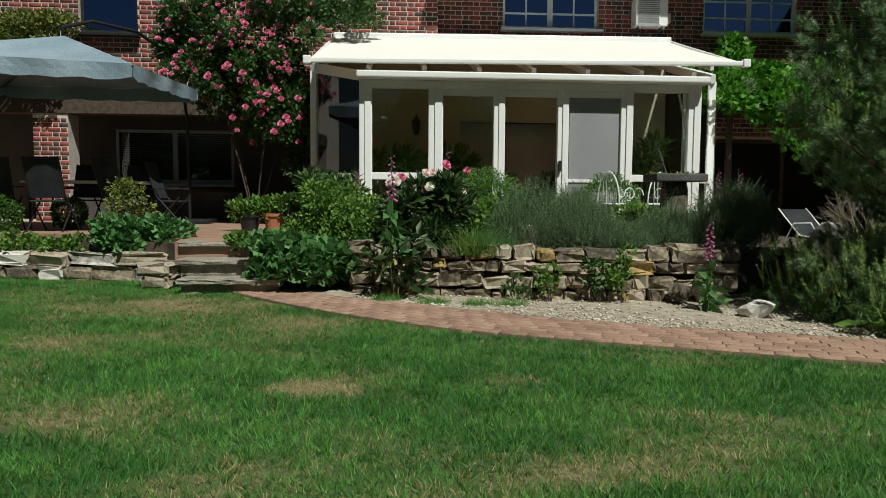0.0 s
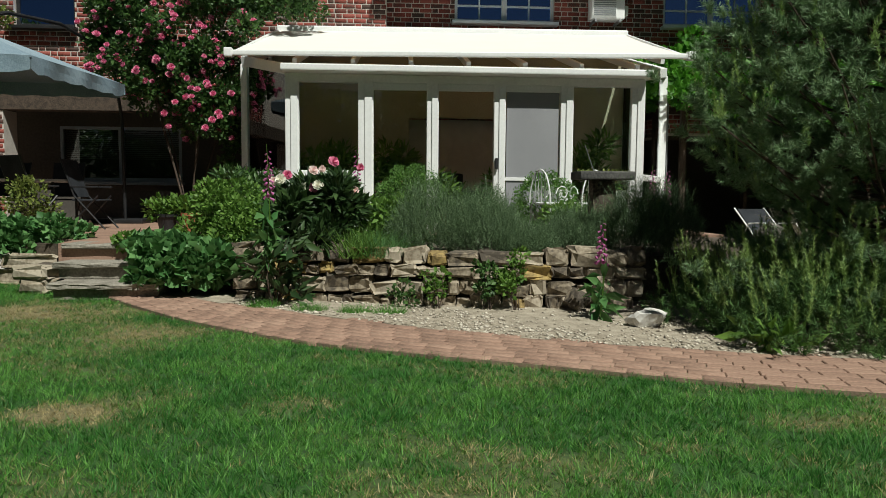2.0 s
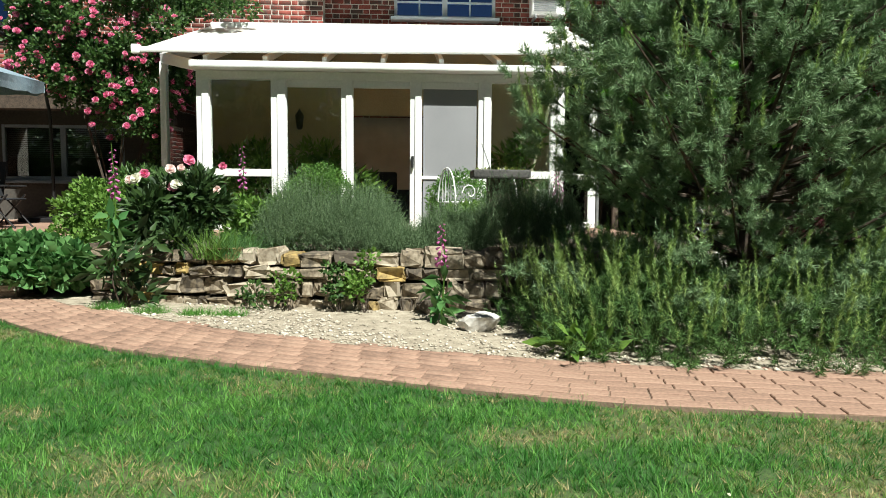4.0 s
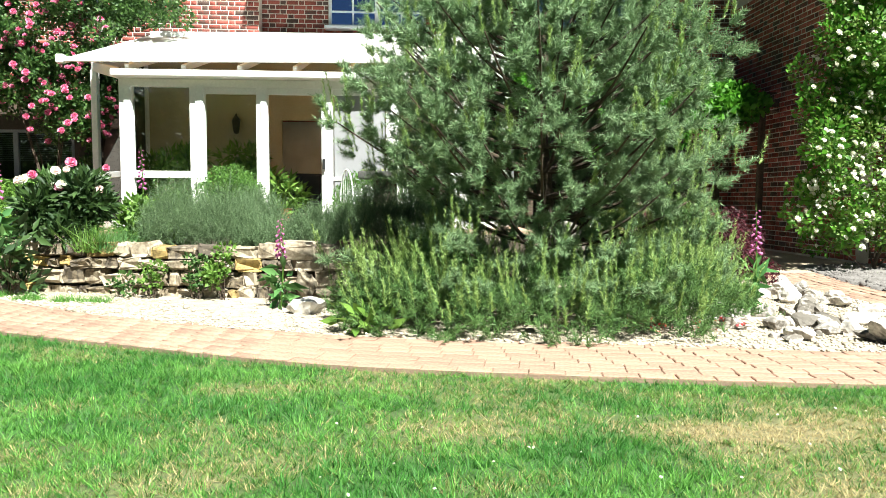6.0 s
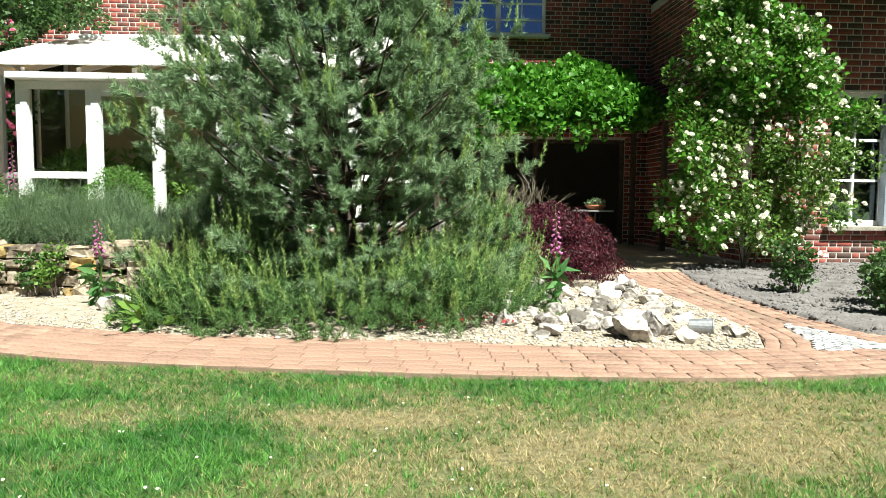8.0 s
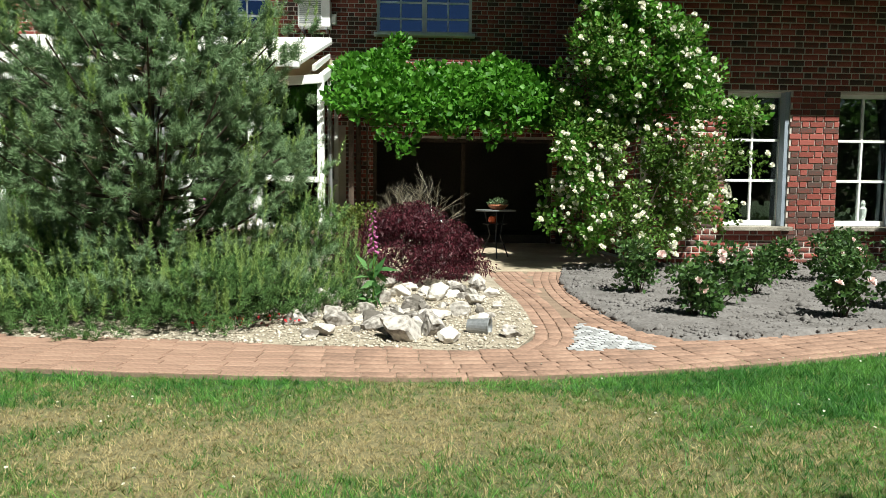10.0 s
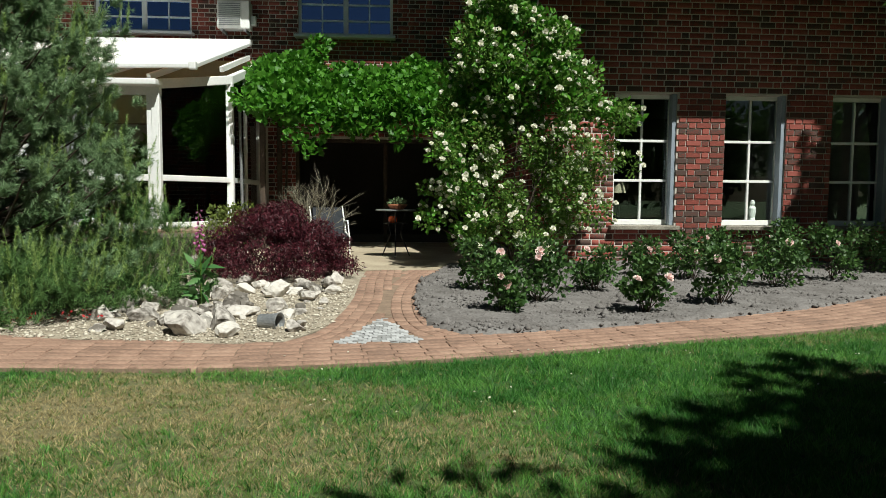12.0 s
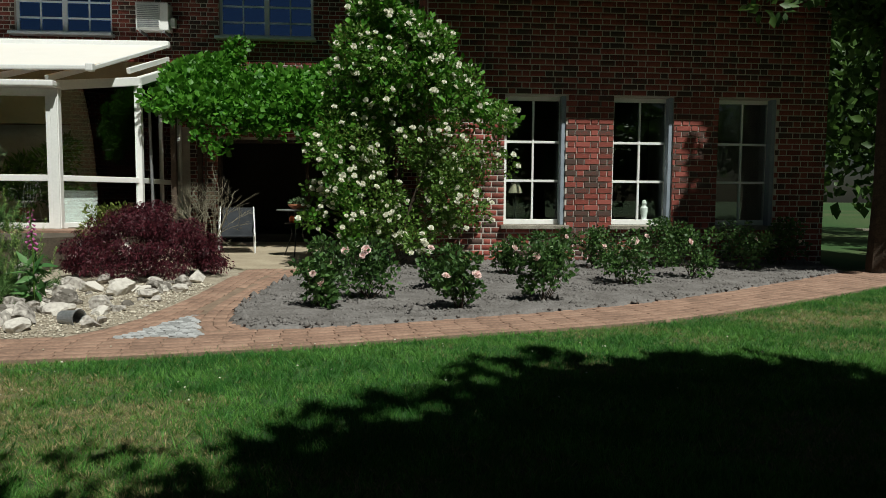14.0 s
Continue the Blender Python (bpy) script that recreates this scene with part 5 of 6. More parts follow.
def spiky(name, x, y, z, w, d, h, count, mat, label, seed, blade=(0.3, 0.006), lean=0.5, group="", fluffy=False):
    """A cushion of upright shoots: lavender and the like."""
    rng = np.random.default_rng(seed)
    p = thing(name, x, y, z, label, "shrub", group)
    a, q = rng.uniform(0, 6.283, count), np.sqrt(rng.random(count))
    at = np.stack([np.cos(a) * q * w / 2, np.sin(a) * q * d / 2, rng.uniform(0, 1, count) ** 0.6 * np.maximum(h * rng.uniform(0.75, 1.15, count) - blade[0] * 0.8, 0.0) * (1 - (0.62) * q ** (3 if fluffy else 2))], 1)
    part("foliage", blades("foliage", at[::2] if fluffy else at, blade[0], blade[1], rng, lean), mat, p)["kind"] = "stuff"
    if fluffy:
        ax = np.stack([at[:, 0] * 1.2 / w, at[:, 1] * 1.2 / d, np.ones(count)], 1) + rng.normal(0, 0.35, (count, 3))
        ax /= np.linalg.norm(ax, axis=1, keepdims=True)
        part("fine_foliage", brushes("fine_foliage", at, ax, np.full(count, 0.13), 0.026, 16, rng, 0.0045, 0.8), mat, p)["kind"] = "stuff"



for i, (x, y, w, d, h) in enumerate(((1.45, 7.5, 0.85, 0.75, 0.86), (1.95, 7.4, 0.8, 0.7, 0.74), (2.4, 7.25, 0.55, 0.5, 0.40), (2.1, 8.2, 0.7, 0.65, 0.78), (2.95, 7.4, 0.7, 0.6, 0.58), (3.5, 7.3, 0.75, 0.65, 0.84), (4.0, 7.8, 0.75, 0.65, 0.84))):
    spiky("lavender_bush", x, y, 0.44, w, d, h, 2400, LAVENDER, "grey-green lavender cushion, not yet in flower", 500 + i, (0.22, 0.006), 0.6, "lavender bushes", True)
spiky("grass_tuft", 0.95, 6.95, 0.44, 0.4, 0.3, 0.26, 500, BLUE_LEAF, "blue-green fescue tuft on the stone wall", 520, (0.22, 0.005), 0.9)
spiky("day_lily", 0.75, 6.98, 0.44, 0.4, 0.3, 0.25, 260, LIGHT_LEAF, "fresh green strap-leaved clump on the wall", 521, (0.26, 0.014), 0.9)


def box_ball(x, y, z, rad, seed, label="clipped round box bush", mat=BOX_LEAF):
    rng = np.random.default_rng(seed)
    r = random.Random(seed)
    p = thing("box_ball", x, y, z, label, "bush", "box balls")
    part("stem", tube(bmesh.new(), [(0, 0, -0.03), (0.01, 0, rad)], 0.02, 6), BARK, p)
    at, out = in_clumps([(0, 0, rad)], [(rad, rad, rad * 0.95)], int(14000 * rad), rng, 0.72)
    part("foliage", leaves("foliage", at * (1 + 0.05 * np.sin(at * 23).sum(1, keepdims=True) * 0.5), 0.032, 0.022, rng, 0.2, out), mat, p)["kind"] = "stuff"


box_ball(1.28, 10.3, 0.5, 0.49, 90)
box_ball(3.23, 10.45, 0.5, 0.46, 91)
box_ball(-5.6, 10.2, 0.46, 0.3, 92)
box_ball(-6.35, 10.1, 0.46, 0.26, 93)
box_ball(-4.95, 10.9, 0.5, 0.25, 94)

shrub("ladys_mantle", -1.0, 7.7, 0.1, [(random.Random(i).uniform(-0.55, 0.8), random.Random(i + 50).uniform(-0.45, 0.1), 0.1 + random.Random(i + 90).random() * 0.3, 0.2, 0.16, 0.13) for i in range(26)], 3600, (0.10, 0.10), BLUE_LEAF, "broad-leaved ladys mantle spilling over the bed edge", "perennial", 0.005, seed=95, up=0.8, shell=0.5)
shrub("mound_shrub", -0.78, 8.2, 0.44, round_clumps(34, 0.42, 0.36, 0.1, 0.62, 0.17, 96, 0.35), 6500, (0.05, 0.034), LIGHT_LEAF, "bright green rounded shrub beside the steps", "shrub", 0.008, seed=96)
shrub("mound_shrub", -0.35, 7.75, 0.44, round_clumps(28, 0.42, 0.36, 0.05, 0.48, 0.16, 97, 0.3), 5000, (0.05, 0.032), LIGHT_LEAF, "yellow-green shrub in the raised bed", "shrub", 0.008, seed=97)
shrub("mullein", 0.02, 6.75, 0.02, [(0.1 * math.cos(i), 0.1 * math.sin(i), 0.12 + 0.07 * i, 0.2, 0.18, 0.1) for i in range(8)], 150, (0.17, 0.06), DARK_LEAF, "tall dark broad-leaved plant before the wall", "perennial", 0.01, seed=98)
shrub("tall_shrub", -0.9, 10.3, 0.48, round_clumps(14, 0.4, 0.3, 0.3, 0.85, 0.15, 99, 0.0), 1500, (0.13, 0.035), ROSE_LEAF, "tall lance-leaved perennial at the conservatory corner", "perennial", 0.007, seed=99)
shrub("bed_perennials", 0.95, 7.9, 0.44, round_clumps(24, 0.45, 0.35, 0.1, 0.5, 0.15, 101, 0.2), 3000, (0.08, 0.04), LIGHT_LEAF, "mixed fresh green perennials with red flowers", "perennial", 0.006, seed=101)
for i, (x, y, n) in enumerate(((1.45, 6.55, 6), (1.9, 6.48, 9), (2.15, 6.45, 13), (1.15, 6.62, 4))):
    shrub("wall_plant", x, y, 0.02 if i else 0.02, round_clumps(n // 2 + 1, 0.15, 0.06, 0.05, 0.14 + 0.03 * n, 0.085, 110 + i, 0.2), n * 32, (0.045, 0.034), ROSE_LEAF if i % 2 else LIGHT_LEAF, "leafy plant growing out of the stone wall", "perennial", 0.004, "wall plants", seed=110 + i)
for i, (x, y) in enumerate(((0.35, 6.45), (0.75, 6.35), (1.05, 6.28), (-0.1, 6.65))):
    spiky("weed_tuft", x, y, 0.01, 0.3, 0.16, 0.09, 420, GRASS, "short grass tuft at the gravel edge", 540 + i, (0.08, 0.005), 0.9, "grass tufts")
shrub("dock_plant", 3.62, 4.82, 0.02, [(0.05, 0, 0.08, 0.14, 0.12, 0.07), (-0.08, 0.03, 0.1, 0.12, 0.12, 0.08)], 60, (0.16, 0.06), LIGHT_LEAF, "broad-leaved weed at the path edge", "perennial", 0.004, seed=120)
shrub("hosta", -3.2, 8.85, 0.36, [(random.Random(i).uniform(-0.5, 0.5), random.Random(i + 5).uniform(-0.3, 0.15), random.Random(i + 9).uniform(0.0, 0.3), 0.18, 0.16, 0.12) for i in range(20)], 2600, (0.085, 0.075), BLUE_LEAF, "blue-green leafy clump spilling over the low wall", "perennial", 0.005, seed=121, up=0.6)
shrub("ivy_edging", -5.6, 9.0, 0.33, [(random.Random(i).uniform(-1.9, 1.7), random.Random(i + 5).uniform(-0.35, 0.1), random.Random(i + 9).uniform(-0.05, 0.14), 0.2, 0.16, 0.1) for i in range(40)], 4200, (0.07, 0.06), LIGHT_LEAF, "low ivy edging over the stone slabs", "ground cover", 0.004, seed=122, up=0.6)
shrub("step_weeds", -1.62, 8.0, 0.44, [(random.Random(i).uniform(-0.3, 0.35), random.Random(i + 5).uniform(-0.1, 0.1), 0.08, 0.12, 0.1, 0.08) for i in range(8)], 500, (0.07, 0.05), LIGHT_LEAF, "leafy plants beside the top step", "perennial", 0.004, seed=123)
shrub("dry_shrub", -3.55, 9.6, 0.46, round_clumps(18, 0.28, 0.24, 0.1, 0.7, 0.12, 124, 0.0), 900, (0.06, 0.035), OLIVE, "sparse half-dry shrub on the terrace edge", "shrub", 0.008, seed=124, shell=0.1)


def bare_shrub(x, y, z):
    """Forking grey twigs from one foot."""
    p = thing("bare_shrub", x, y, z, "bare twiggy grey shrub behind the maple", "shrub")
    r = random.Random(125)

    def grow(bm, a, d, L, rad, depth):
        b = a + d * L
        tube(bm, curved(a, b, (r.uniform(-0.03, 0.03), r.uniform(-0.03, 0.03), 0.01), 3), [rad, rad * 0.9, rad * 0.78, rad * 0.66], 4)
        if depth:
            for _ in range(3 if depth > 1 else 4):
                w = (d + Vector((r.gauss(0, 0.5), r.gauss(0, 0.4), r.gauss(0.05, 0.35)))).normalized()
                grow(bm, a.lerp(b, r.uniform(0.55, 1.0)), w, L * r.uniform(0.5, 0.8), rad * 0.62, depth - 1)
    for i in range(9):
        bm = bmesh.new()
        grow(bm, Vector((r.uniform(-0.06, 0.06), r.uniform(-0.06, 0.06), -0.02)), Vector((-0.7 + 1.4 * i / 8, r.uniform(-0.4, 0.4), 1.1)).normalized(), r.uniform(0.58, 0.78), 0.011, 3)
        part("branch", bm, DRY_TWIG, p)


bare_shrub(7.4, 10.5, 0.03)
shrub("yellow_shrub", 6.5, 8.55, 0.03, round_clumps(16, 0.32, 0.26, 0.35, 0.85, 0.12, 127, 0.1), 1500, (0.05, 0.03), OLIVE, "yellow-green shrub behind the purple maple", "shrub", 0.007, seed=127)
shrub("red_flowers", 5.9, 4.75, 0.02, [(random.Random(i).uniform(-0.4, 0.6), random.Random(i + 5).uniform(-0.1, 0.2), 0.06, 0.1, 0.08, 0.05) for i in range(10)], 60, (0.03, 0.02), RED, "small red flowers at the foot of the pine", "flower", 0.003, seed=126)


# ---- garden furniture and small things ----
def parasol():
    p = thing("parasol", -5.0, 10.75, TERRACE_Z, "faded grey-blue cantilever parasol with scalloped valance", "parasol")
    corners = [Vector(c) for c in ((-6.5, 9.1, 2.78), (-3.42, 9.4, 2.72), (-3.4, 12.3, 2.82), (-6.6, 12.3, 2.85))]
    top = Vector((-4.9, 10.8, 3.36))
    o = Vector((-5.0, -10.75, TERRACE_Z))
    off = Vector((5.0, -10.75, -TERRACE_Z))
    bm = bmesh.new()
    n = 10
    for i in range(4):
        a, b = corners[i], corners[(i + 1) % 4]
        grid = []
        for j in range(7):
            t = j / 6
            grid.append([bm.verts.new(top.lerp(a.lerp(b, k / n), t) - Vector((0, 0, 0.07 * math.sin(math.pi * t) * math.sin(math.pi * k / n)))) for k in range(n + 1)])
        for j in range(6):
            for k in range(n):
                bm.faces.new((grid[j][k], grid[j][k + 1], grid[j + 1][k + 1], grid[j + 1][k]))
    bmesh.ops.remove_doubles(bm, verts=bm.verts, dist=0.001)
    bmesh.ops.recalc_face_normals(bm, faces=bm.faces)
    part("canopy", bm, PARASOL_CLOTH, p).location = off
    for i in range(4):
        a, b = corners[i], corners[(i + 1) % 4]
        bm = bmesh.new()
        prev = None
        for k in range(n * 2 + 1):
            q = a.lerp(b, k / (2 * n))
            drop = 0.21 + 0.012 * math.sin(k * 1.9)
            out = (q - Vector((-5, 10.75, q.z))).normalized() * 0.02 * math.sin(k * 0.9)
            cur = [bm.verts.new(q + Vector((0, 0, 0.004))), bm.verts.new(q + out - Vector((0, 0, drop / 2))), bm.verts.new(q + out * 1.5 - Vector((0, 0, drop - (0.05 if k in (0, 2 * n) else 0))))]
            if prev:
                bm.faces.new((prev[0], cur[0], cur[1], prev[1]))
                bm.faces.new((prev[1], cur[1], cur[2], prev[2]))
            prev = cur
        part("valance", bm, PARASOL_CLOTH, p).location = off
        part("rib", tube(bmesh.new(), [top - Vector((0, 0, 0.04)), a - Vector((0, 0, 0.03))], 0.012, 6), BLACK_METAL, p).location = off
    arm = [(-4.97, 10.85, 3.3), (-4.97, 10.88, 3.5), (-4.75, 11.4, 3.72), (-4.4, 12.3, 3.78), (-4.15, 13.0, 3.6), (-4.0, 13.4, 3.2), (-3.95, 13.55, 2.4), (-3.95, 13.6, 0.55)]
    part("arm", tube(bmesh.new(), arm, 0.03, 8), BLACK_METAL, p, "curved dark metal arm").location = off
    part("foot", one_box(-4.4, 13.2, TERRACE_Z, -3.5, 14.0, TERRACE_Z + 0.08, 0.02), BLACK_METAL, p).location = off


parasol()


def garden_table(x, y):
    t = thing("garden_table", x, y, TERRACE_Z, "long terrace table with a white cloth under the parasol", "table")
    part("tabletop", one_box(-0.9, -0.45, 0.70, 0.9, 0.45, 0.74, 0.012), WHITE_METAL, t)
    for sx in (-0.8, 0.8):
        for sy in (-0.36, 0.36):
            part("leg", tube(bmesh.new(), [(sx, sy, 0), (sx, sy, 0.7)], 0.02, 8), BLACK_METAL, t)


def folding_chair(x, y, rz):
    c = thing("terrace_chair", x, y, TERRACE_Z, "dark folding terrace chair with high slatted back", "chair", "terrace chairs", rz=rz)
    for sx in (-0.24, 0.24):
        part("leg", tube(bmesh.new(), [(sx, -0.28, 0), (sx, 0.16, 0.5), (sx, 0.34, 1.05)], 0.013, 6), BLACK_METAL, c)
        part("leg", tube(bmesh.new(), [(sx, 0.28, 0), (sx, -0.18, 0.5)], 0.013, 6), BLACK_METAL, c)
        part("armrest", one_box(sx - 0.025, -0.2, 0.62, sx + 0.025, 0.2, 0.645, 0.006), BLACK_METAL, c)
    part("seat", one_box(-0.23, -0.2, 0.42, 0.23, 0.2, 0.445, 0.01), CHARCOAL, c)
    bm = bmesh.new()
    bar(bm, (0, 0.16, 0.48), (0, 0.34, 1.04), 0.46, 0.015)
    part("backrest", bm, CHARCOAL, c)


garden_table(-4.75, 11.3)
for x, y, a in ((-4.0, 10.5, 150), (-4.9, 10.3, 180), (-5.7, 10.4, 190), (-3.55, 11.3, 90), (-5.3, 12.2, 0), (-4.4, 12.2, 5)):
    folding_chair(x, y, a)


def pot(x, y, z, rad, h, mat, label, seed, plant=None):
    p = thing("plant_pot", x, y, z, label, "pot", "terrace pots")
    part("pot", lathe(bmesh.new(), [(rad * 0.68, 0), (rad * 0.9, h * 0.82), (rad * 1.02, h * 0.84), (rad * 1.02, h), (rad * 0.88, h), (rad * 0.85, h * 0.9)], 18), mat, p)
    if plant:
        rng = np.random.default_rng(seed)
        at, out = in_clumps([(0, 0, h + 0.08), (0.12, 0, h + 0.1), (-0.14, 0.02, h + 0.08)], [(0.2, 0.18, 0.16)] * 3, 420, rng, 0.2)
        part("foliage", leaves("foliage", at, 0.085, 0.055, rng, 0.5, out), plant, p)["kind"] = "stuff"


pot(-1.84, 10.55, TERRACE_Z, 0.16, 0.27, TERRACOTTA, "terracotta pot with leafy green plant", 130, LIGHT_LEAF)
pot(-2.2, 10.6, TERRACE_Z, 0.17, 0.25, BLACK_METAL, "dark grey pot with trailing green plant", 131, LIGHT_LEAF)
pot(-1.5, 10.5, TERRACE_Z, 0.18, 0.32, CHARCOAL, "dark brown pot with tall leafy plant", 132, ROSE_LEAF)
pot(3.35, 9.6, TERRACE_Z, 0.12, 0.2, TERRACOTTA, "small terracotta pot beside the white chair", 133, LIGHT_LEAF)


def bird_bath():
    b = thing("stone_trough", 3.62, 8.9, 0.45, "square dark slate trough on a rough stone foot", "planter")
    bm = bmesh.new()
    box(bm, -0.34, -0.25, 0.80, 0.34, 0.25, 0.90, 0.02)
    part("basin", bm, DARK_STONE, b)
    part("foot", block_mesh("foot", 0.30, 0.26, 0.80, 5), STONE, b)
    rng = np.random.default_rng(9)
    at = np.stack([rng.uniform(-0.3, 0.3, 60), rng.uniform(-0.2, 0.2, 60), np.full(60, 0.9)], 1)
    part("sedum", leaves("sedum", at, 0.05, 0.03, rng, 0.8), OLIVE, b)["kind"] = "stuff"
    part("stake", tube(bmesh.new(), [(-0.1, 0, 0.88), (-0.22, 0.02, 1.22)], 0.006, 5), ZINC, b)


bird_bath()


def iron_chair(x, y, rz):
    c = thing("iron_chair", x, y, TERRACE_Z, "white scrolled wrought-iron garden chair", "chair", "iron chairs", rz=rz)
    for sx in (-0.19, 0.19):
        part("leg", tube(bmesh.new(), curved((sx * 1.15, -0.2, 0), (sx, -0.17, 0.44), (0, 0.03, 0)), 0.011, 6), WHITE_METAL, c)
        part("leg", tube(bmesh.new(), curved((sx * 1.15, 0.24, 0), (sx, 0.17, 0.44), (0, -0.03, 0)), 0.011, 6), WHITE_METAL, c)
        spiral = [(sx, -0.06 + (0.13 - 0.011 * i) * math.cos(i * 0.62), 0.58 + (0.13 - 0.011 * i) * math.sin(i * 0.62)) for i in range(11)]
        part("scroll", tube(bmesh.new(), spiral, 0.008, 5), WHITE_METAL, c)
    part("seat", lathe(bmesh.new(), [(0.2, 0.43), (0.21, 0.44), (0.21, 0.452), (0.2, 0.46)], 20), WHITE_METAL, c)
    hoop = [(0.21 * math.cos(t), 0.19, 0.45 + 0.46 * math.sin(t)) for t in np.linspace(0, math.pi, 13)]
    part("back_hoop", tube(bmesh.new(), hoop, 0.011, 6), WHITE_METAL, c)
    for k in (-0.1, -0.035, 0.035, 0.1):
        part("spindle", tube(bmesh.new(), [(k, 0.19, 0.45), (k, 0.19, 0.45 + 0.46 * math.sqrt(1 - (k / 0.21) ** 2))], 0.006, 5), WHITE_METAL, c)


iron_chair(3.2, 9.95, 120)
iron_chair(3.75, 10.1, 200)


def deck_lounger():
    c = thing("deck_chair", 7.55, 12.0, 0.024, "reclined garden lounger with white frame and charcoal cloth", "chair", rz=12)
    part("backrest", bar(bmesh.new(), (0, 0.1, 0.36), (0.02, 0.62, 0.82), 0.56, 0.03, 0.01), CHARCOAL, c)
    part("seat", bar(bmesh.new(), (0, 0.1, 0.36), (0, -0.42, 0.32), 0.56, 0.03, 0.01), CHARCOAL, c)
    for sx in (-0.31, 0.31):
        part("side_rail", tube(bmesh.new(), [(sx, -0.45, 0.32), (sx, 0.1, 0.37), (sx, 0.64, 0.84)], 0.014, 6), WHITE_METAL, c)
        part("arm_loop", tube(bmesh.new(), [(sx, -0.4, 0.0), (sx, -0.36, 0.35), (sx, -0.15, 0.6), (sx, 0.25, 0.58), (sx, 0.42, 0.3), (sx, 0.5, 0.0)], 0.014, 6), WHITE_METAL, c)


deck_lounger()


def bistro_table():
    t = thing("bistro_table", 8.77, 11.1, 0.024, "round iron bistro table with lower shelf under the pergola", "table")
    part("tabletop", lathe(bmesh.new(), [(0.33, 0.80), (0.345, 0.805), (0.345, 0.82), (0.33, 0.825)], 28), ZINC, t)
    part("shelf", lathe(bmesh.new(), [(0.2, 0.58), (0.21, 0.585), (0.2, 0.595)], 20), BLACK_METAL, t)
    for k in range(3):
        a = k * 2.094 + 0.5
        part("leg", tube(bmesh.new(), [(0.28 * math.cos(a), 0.28 * math.sin(a), 0), (0.1 * math.cos(a), 0.1 * math.sin(a), 0.4), (0.2 * math.cos(a), 0.2 * math.sin(a), 0.8)], 0.011, 6), BLACK_METAL, t)
    rng = np.random.default_rng(14)
    b = thing("flower_bowl", 8.8, 11.05, 0.849, "shallow clay bowl of silvery succulents", "pot")
    part("bowl", lathe(bmesh.new(), [(0.1, 0), (0.17, 0.07), (0.165, 0.09), (0.14, 0.08)], 20), TERRACOTTA, b)
    at, out = in_clumps([(0, 0, 0.12)], [(0.16, 0.14, 0.06)], 160, rng, 0.1)
    part("succulents", leaves("succulents", at, 0.05, 0.025, rng, 0.7, out), LAVENDER, b)
    j = thing("lantern", 8.72, 11.05, 0.619, "small orange-red glass lantern on the shelf", "lantern")
    part("glass_body", lathe(bmesh.new(), [(0.05, 0), (0.075, 0.03), (0.075, 0.09), (0.05, 0.12)], 14), ORANGE_GLASS, j)
    part("cap", lathe(bmesh.new(), [(0.05, 0.12), (0.03, 0.14), (0.015, 0.15)], 14), BLACK_METAL, j)


bistro_table()


def zinc_bucket():
    b = thing("zinc_bucket", 7.86, 4.57, 0.078, "small zinc bucket lying among the stones", "bucket", rz=-20)
    bm = bmesh.new()
    lathe(bm, [(0.055, 0), (0.07, 0.16), (0.076, 0.164), (0.076, 0.174), (0.066, 0.17), (0.05, 0.02)], 20)
    part("body", bm, ZINC, b).matrix_basis = pose(-0.1, 0, 0, 0, 90, 0)


zinc_bucket()


def air_conditioner():
    a = thing("air_conditioner", 5.28, 14.6, 4.62, "white outdoor air-conditioning unit on wall brackets", "air conditioner")
    part("case", one_box(-0.34, -0.16, 0, 0.34, 0.16, 0.58, 0.02), WHITE_METAL, a)
    part("grille_frame", one_box(-0.32, -0.175, 0.03, 0.17, -0.16, 0.55, 0.008), WHITE_METAL, a)
    for k in range(12):
        part("slat", one_box(-0.3, -0.188, 0.06 + k * 0.04, 0.15, -0.175, 0.075 + k * 0.04), ZINC, a)
    for x in (-0.25, 0.25):
        part("bracket", one_box(x - 0.02, -0.16, -0.06, x + 0.02, 0.285, -0.002, 0.004), ZINC, a)
    part("pipe_cover", one_box(0.345, -0.04, 0.1, 0.45, 0.1, 0.3, 0.02), WHITE_METAL, a)


air_conditioner()


def small_statue():
    s = part("figurine", lathe(bmesh.new(), [(0.06, 0), (0.065, 0.03), (0.045, 0.1), (0.06, 0.19), (0.065, 0.26), (0.03, 0.30), (0.042, 0.34), (0.03, 0.385), (0.01, 0.40)], 14), WHITE_METAL)
    s.location = (14.72, 10.42, 0.66)
    tagged(s, "small pale figurine on the window sill", "figurine")
    lamp = thing("table_lamp", 12.55, 10.75, 0.66, "small lamp with pale shade behind the window", "lamp")
    part("shade", lathe(bmesh.new(), [(0.12, 0.5), (0.07, 0.68)], 18), PLASTER, lamp)
    part("base", lathe(bmesh.new(), [(0.07, 0), (0.03, 0.08), (0.015, 0.5)], 14), BLACK_METAL, lamp)
    part("shelf_board", one_box(-0.9, -0.3, -0.04, 3.3, 0.25, -0.002, 0.005), SHADE_DARK, lamp)


small_statue()


def indoor_plant(x, y, h, seed, label):
    p = shrub("indoor_plant", x, y, TERRACE_Z + 0.02, round_clumps(16, 0.36, 0.3, h * 0.35, h, 0.16, seed, 0.0), 700, (0.2, 0.05), LIGHT_LEAF, label, "plant", 0.01, "indoor plants", seed=seed)
    part("pot", lathe(bmesh.new(), [(0.12, 0.0), (0.17, 0.28), (0.18, 0.3), (0.15, 0.29)], 16), TERRACOTTA, p)


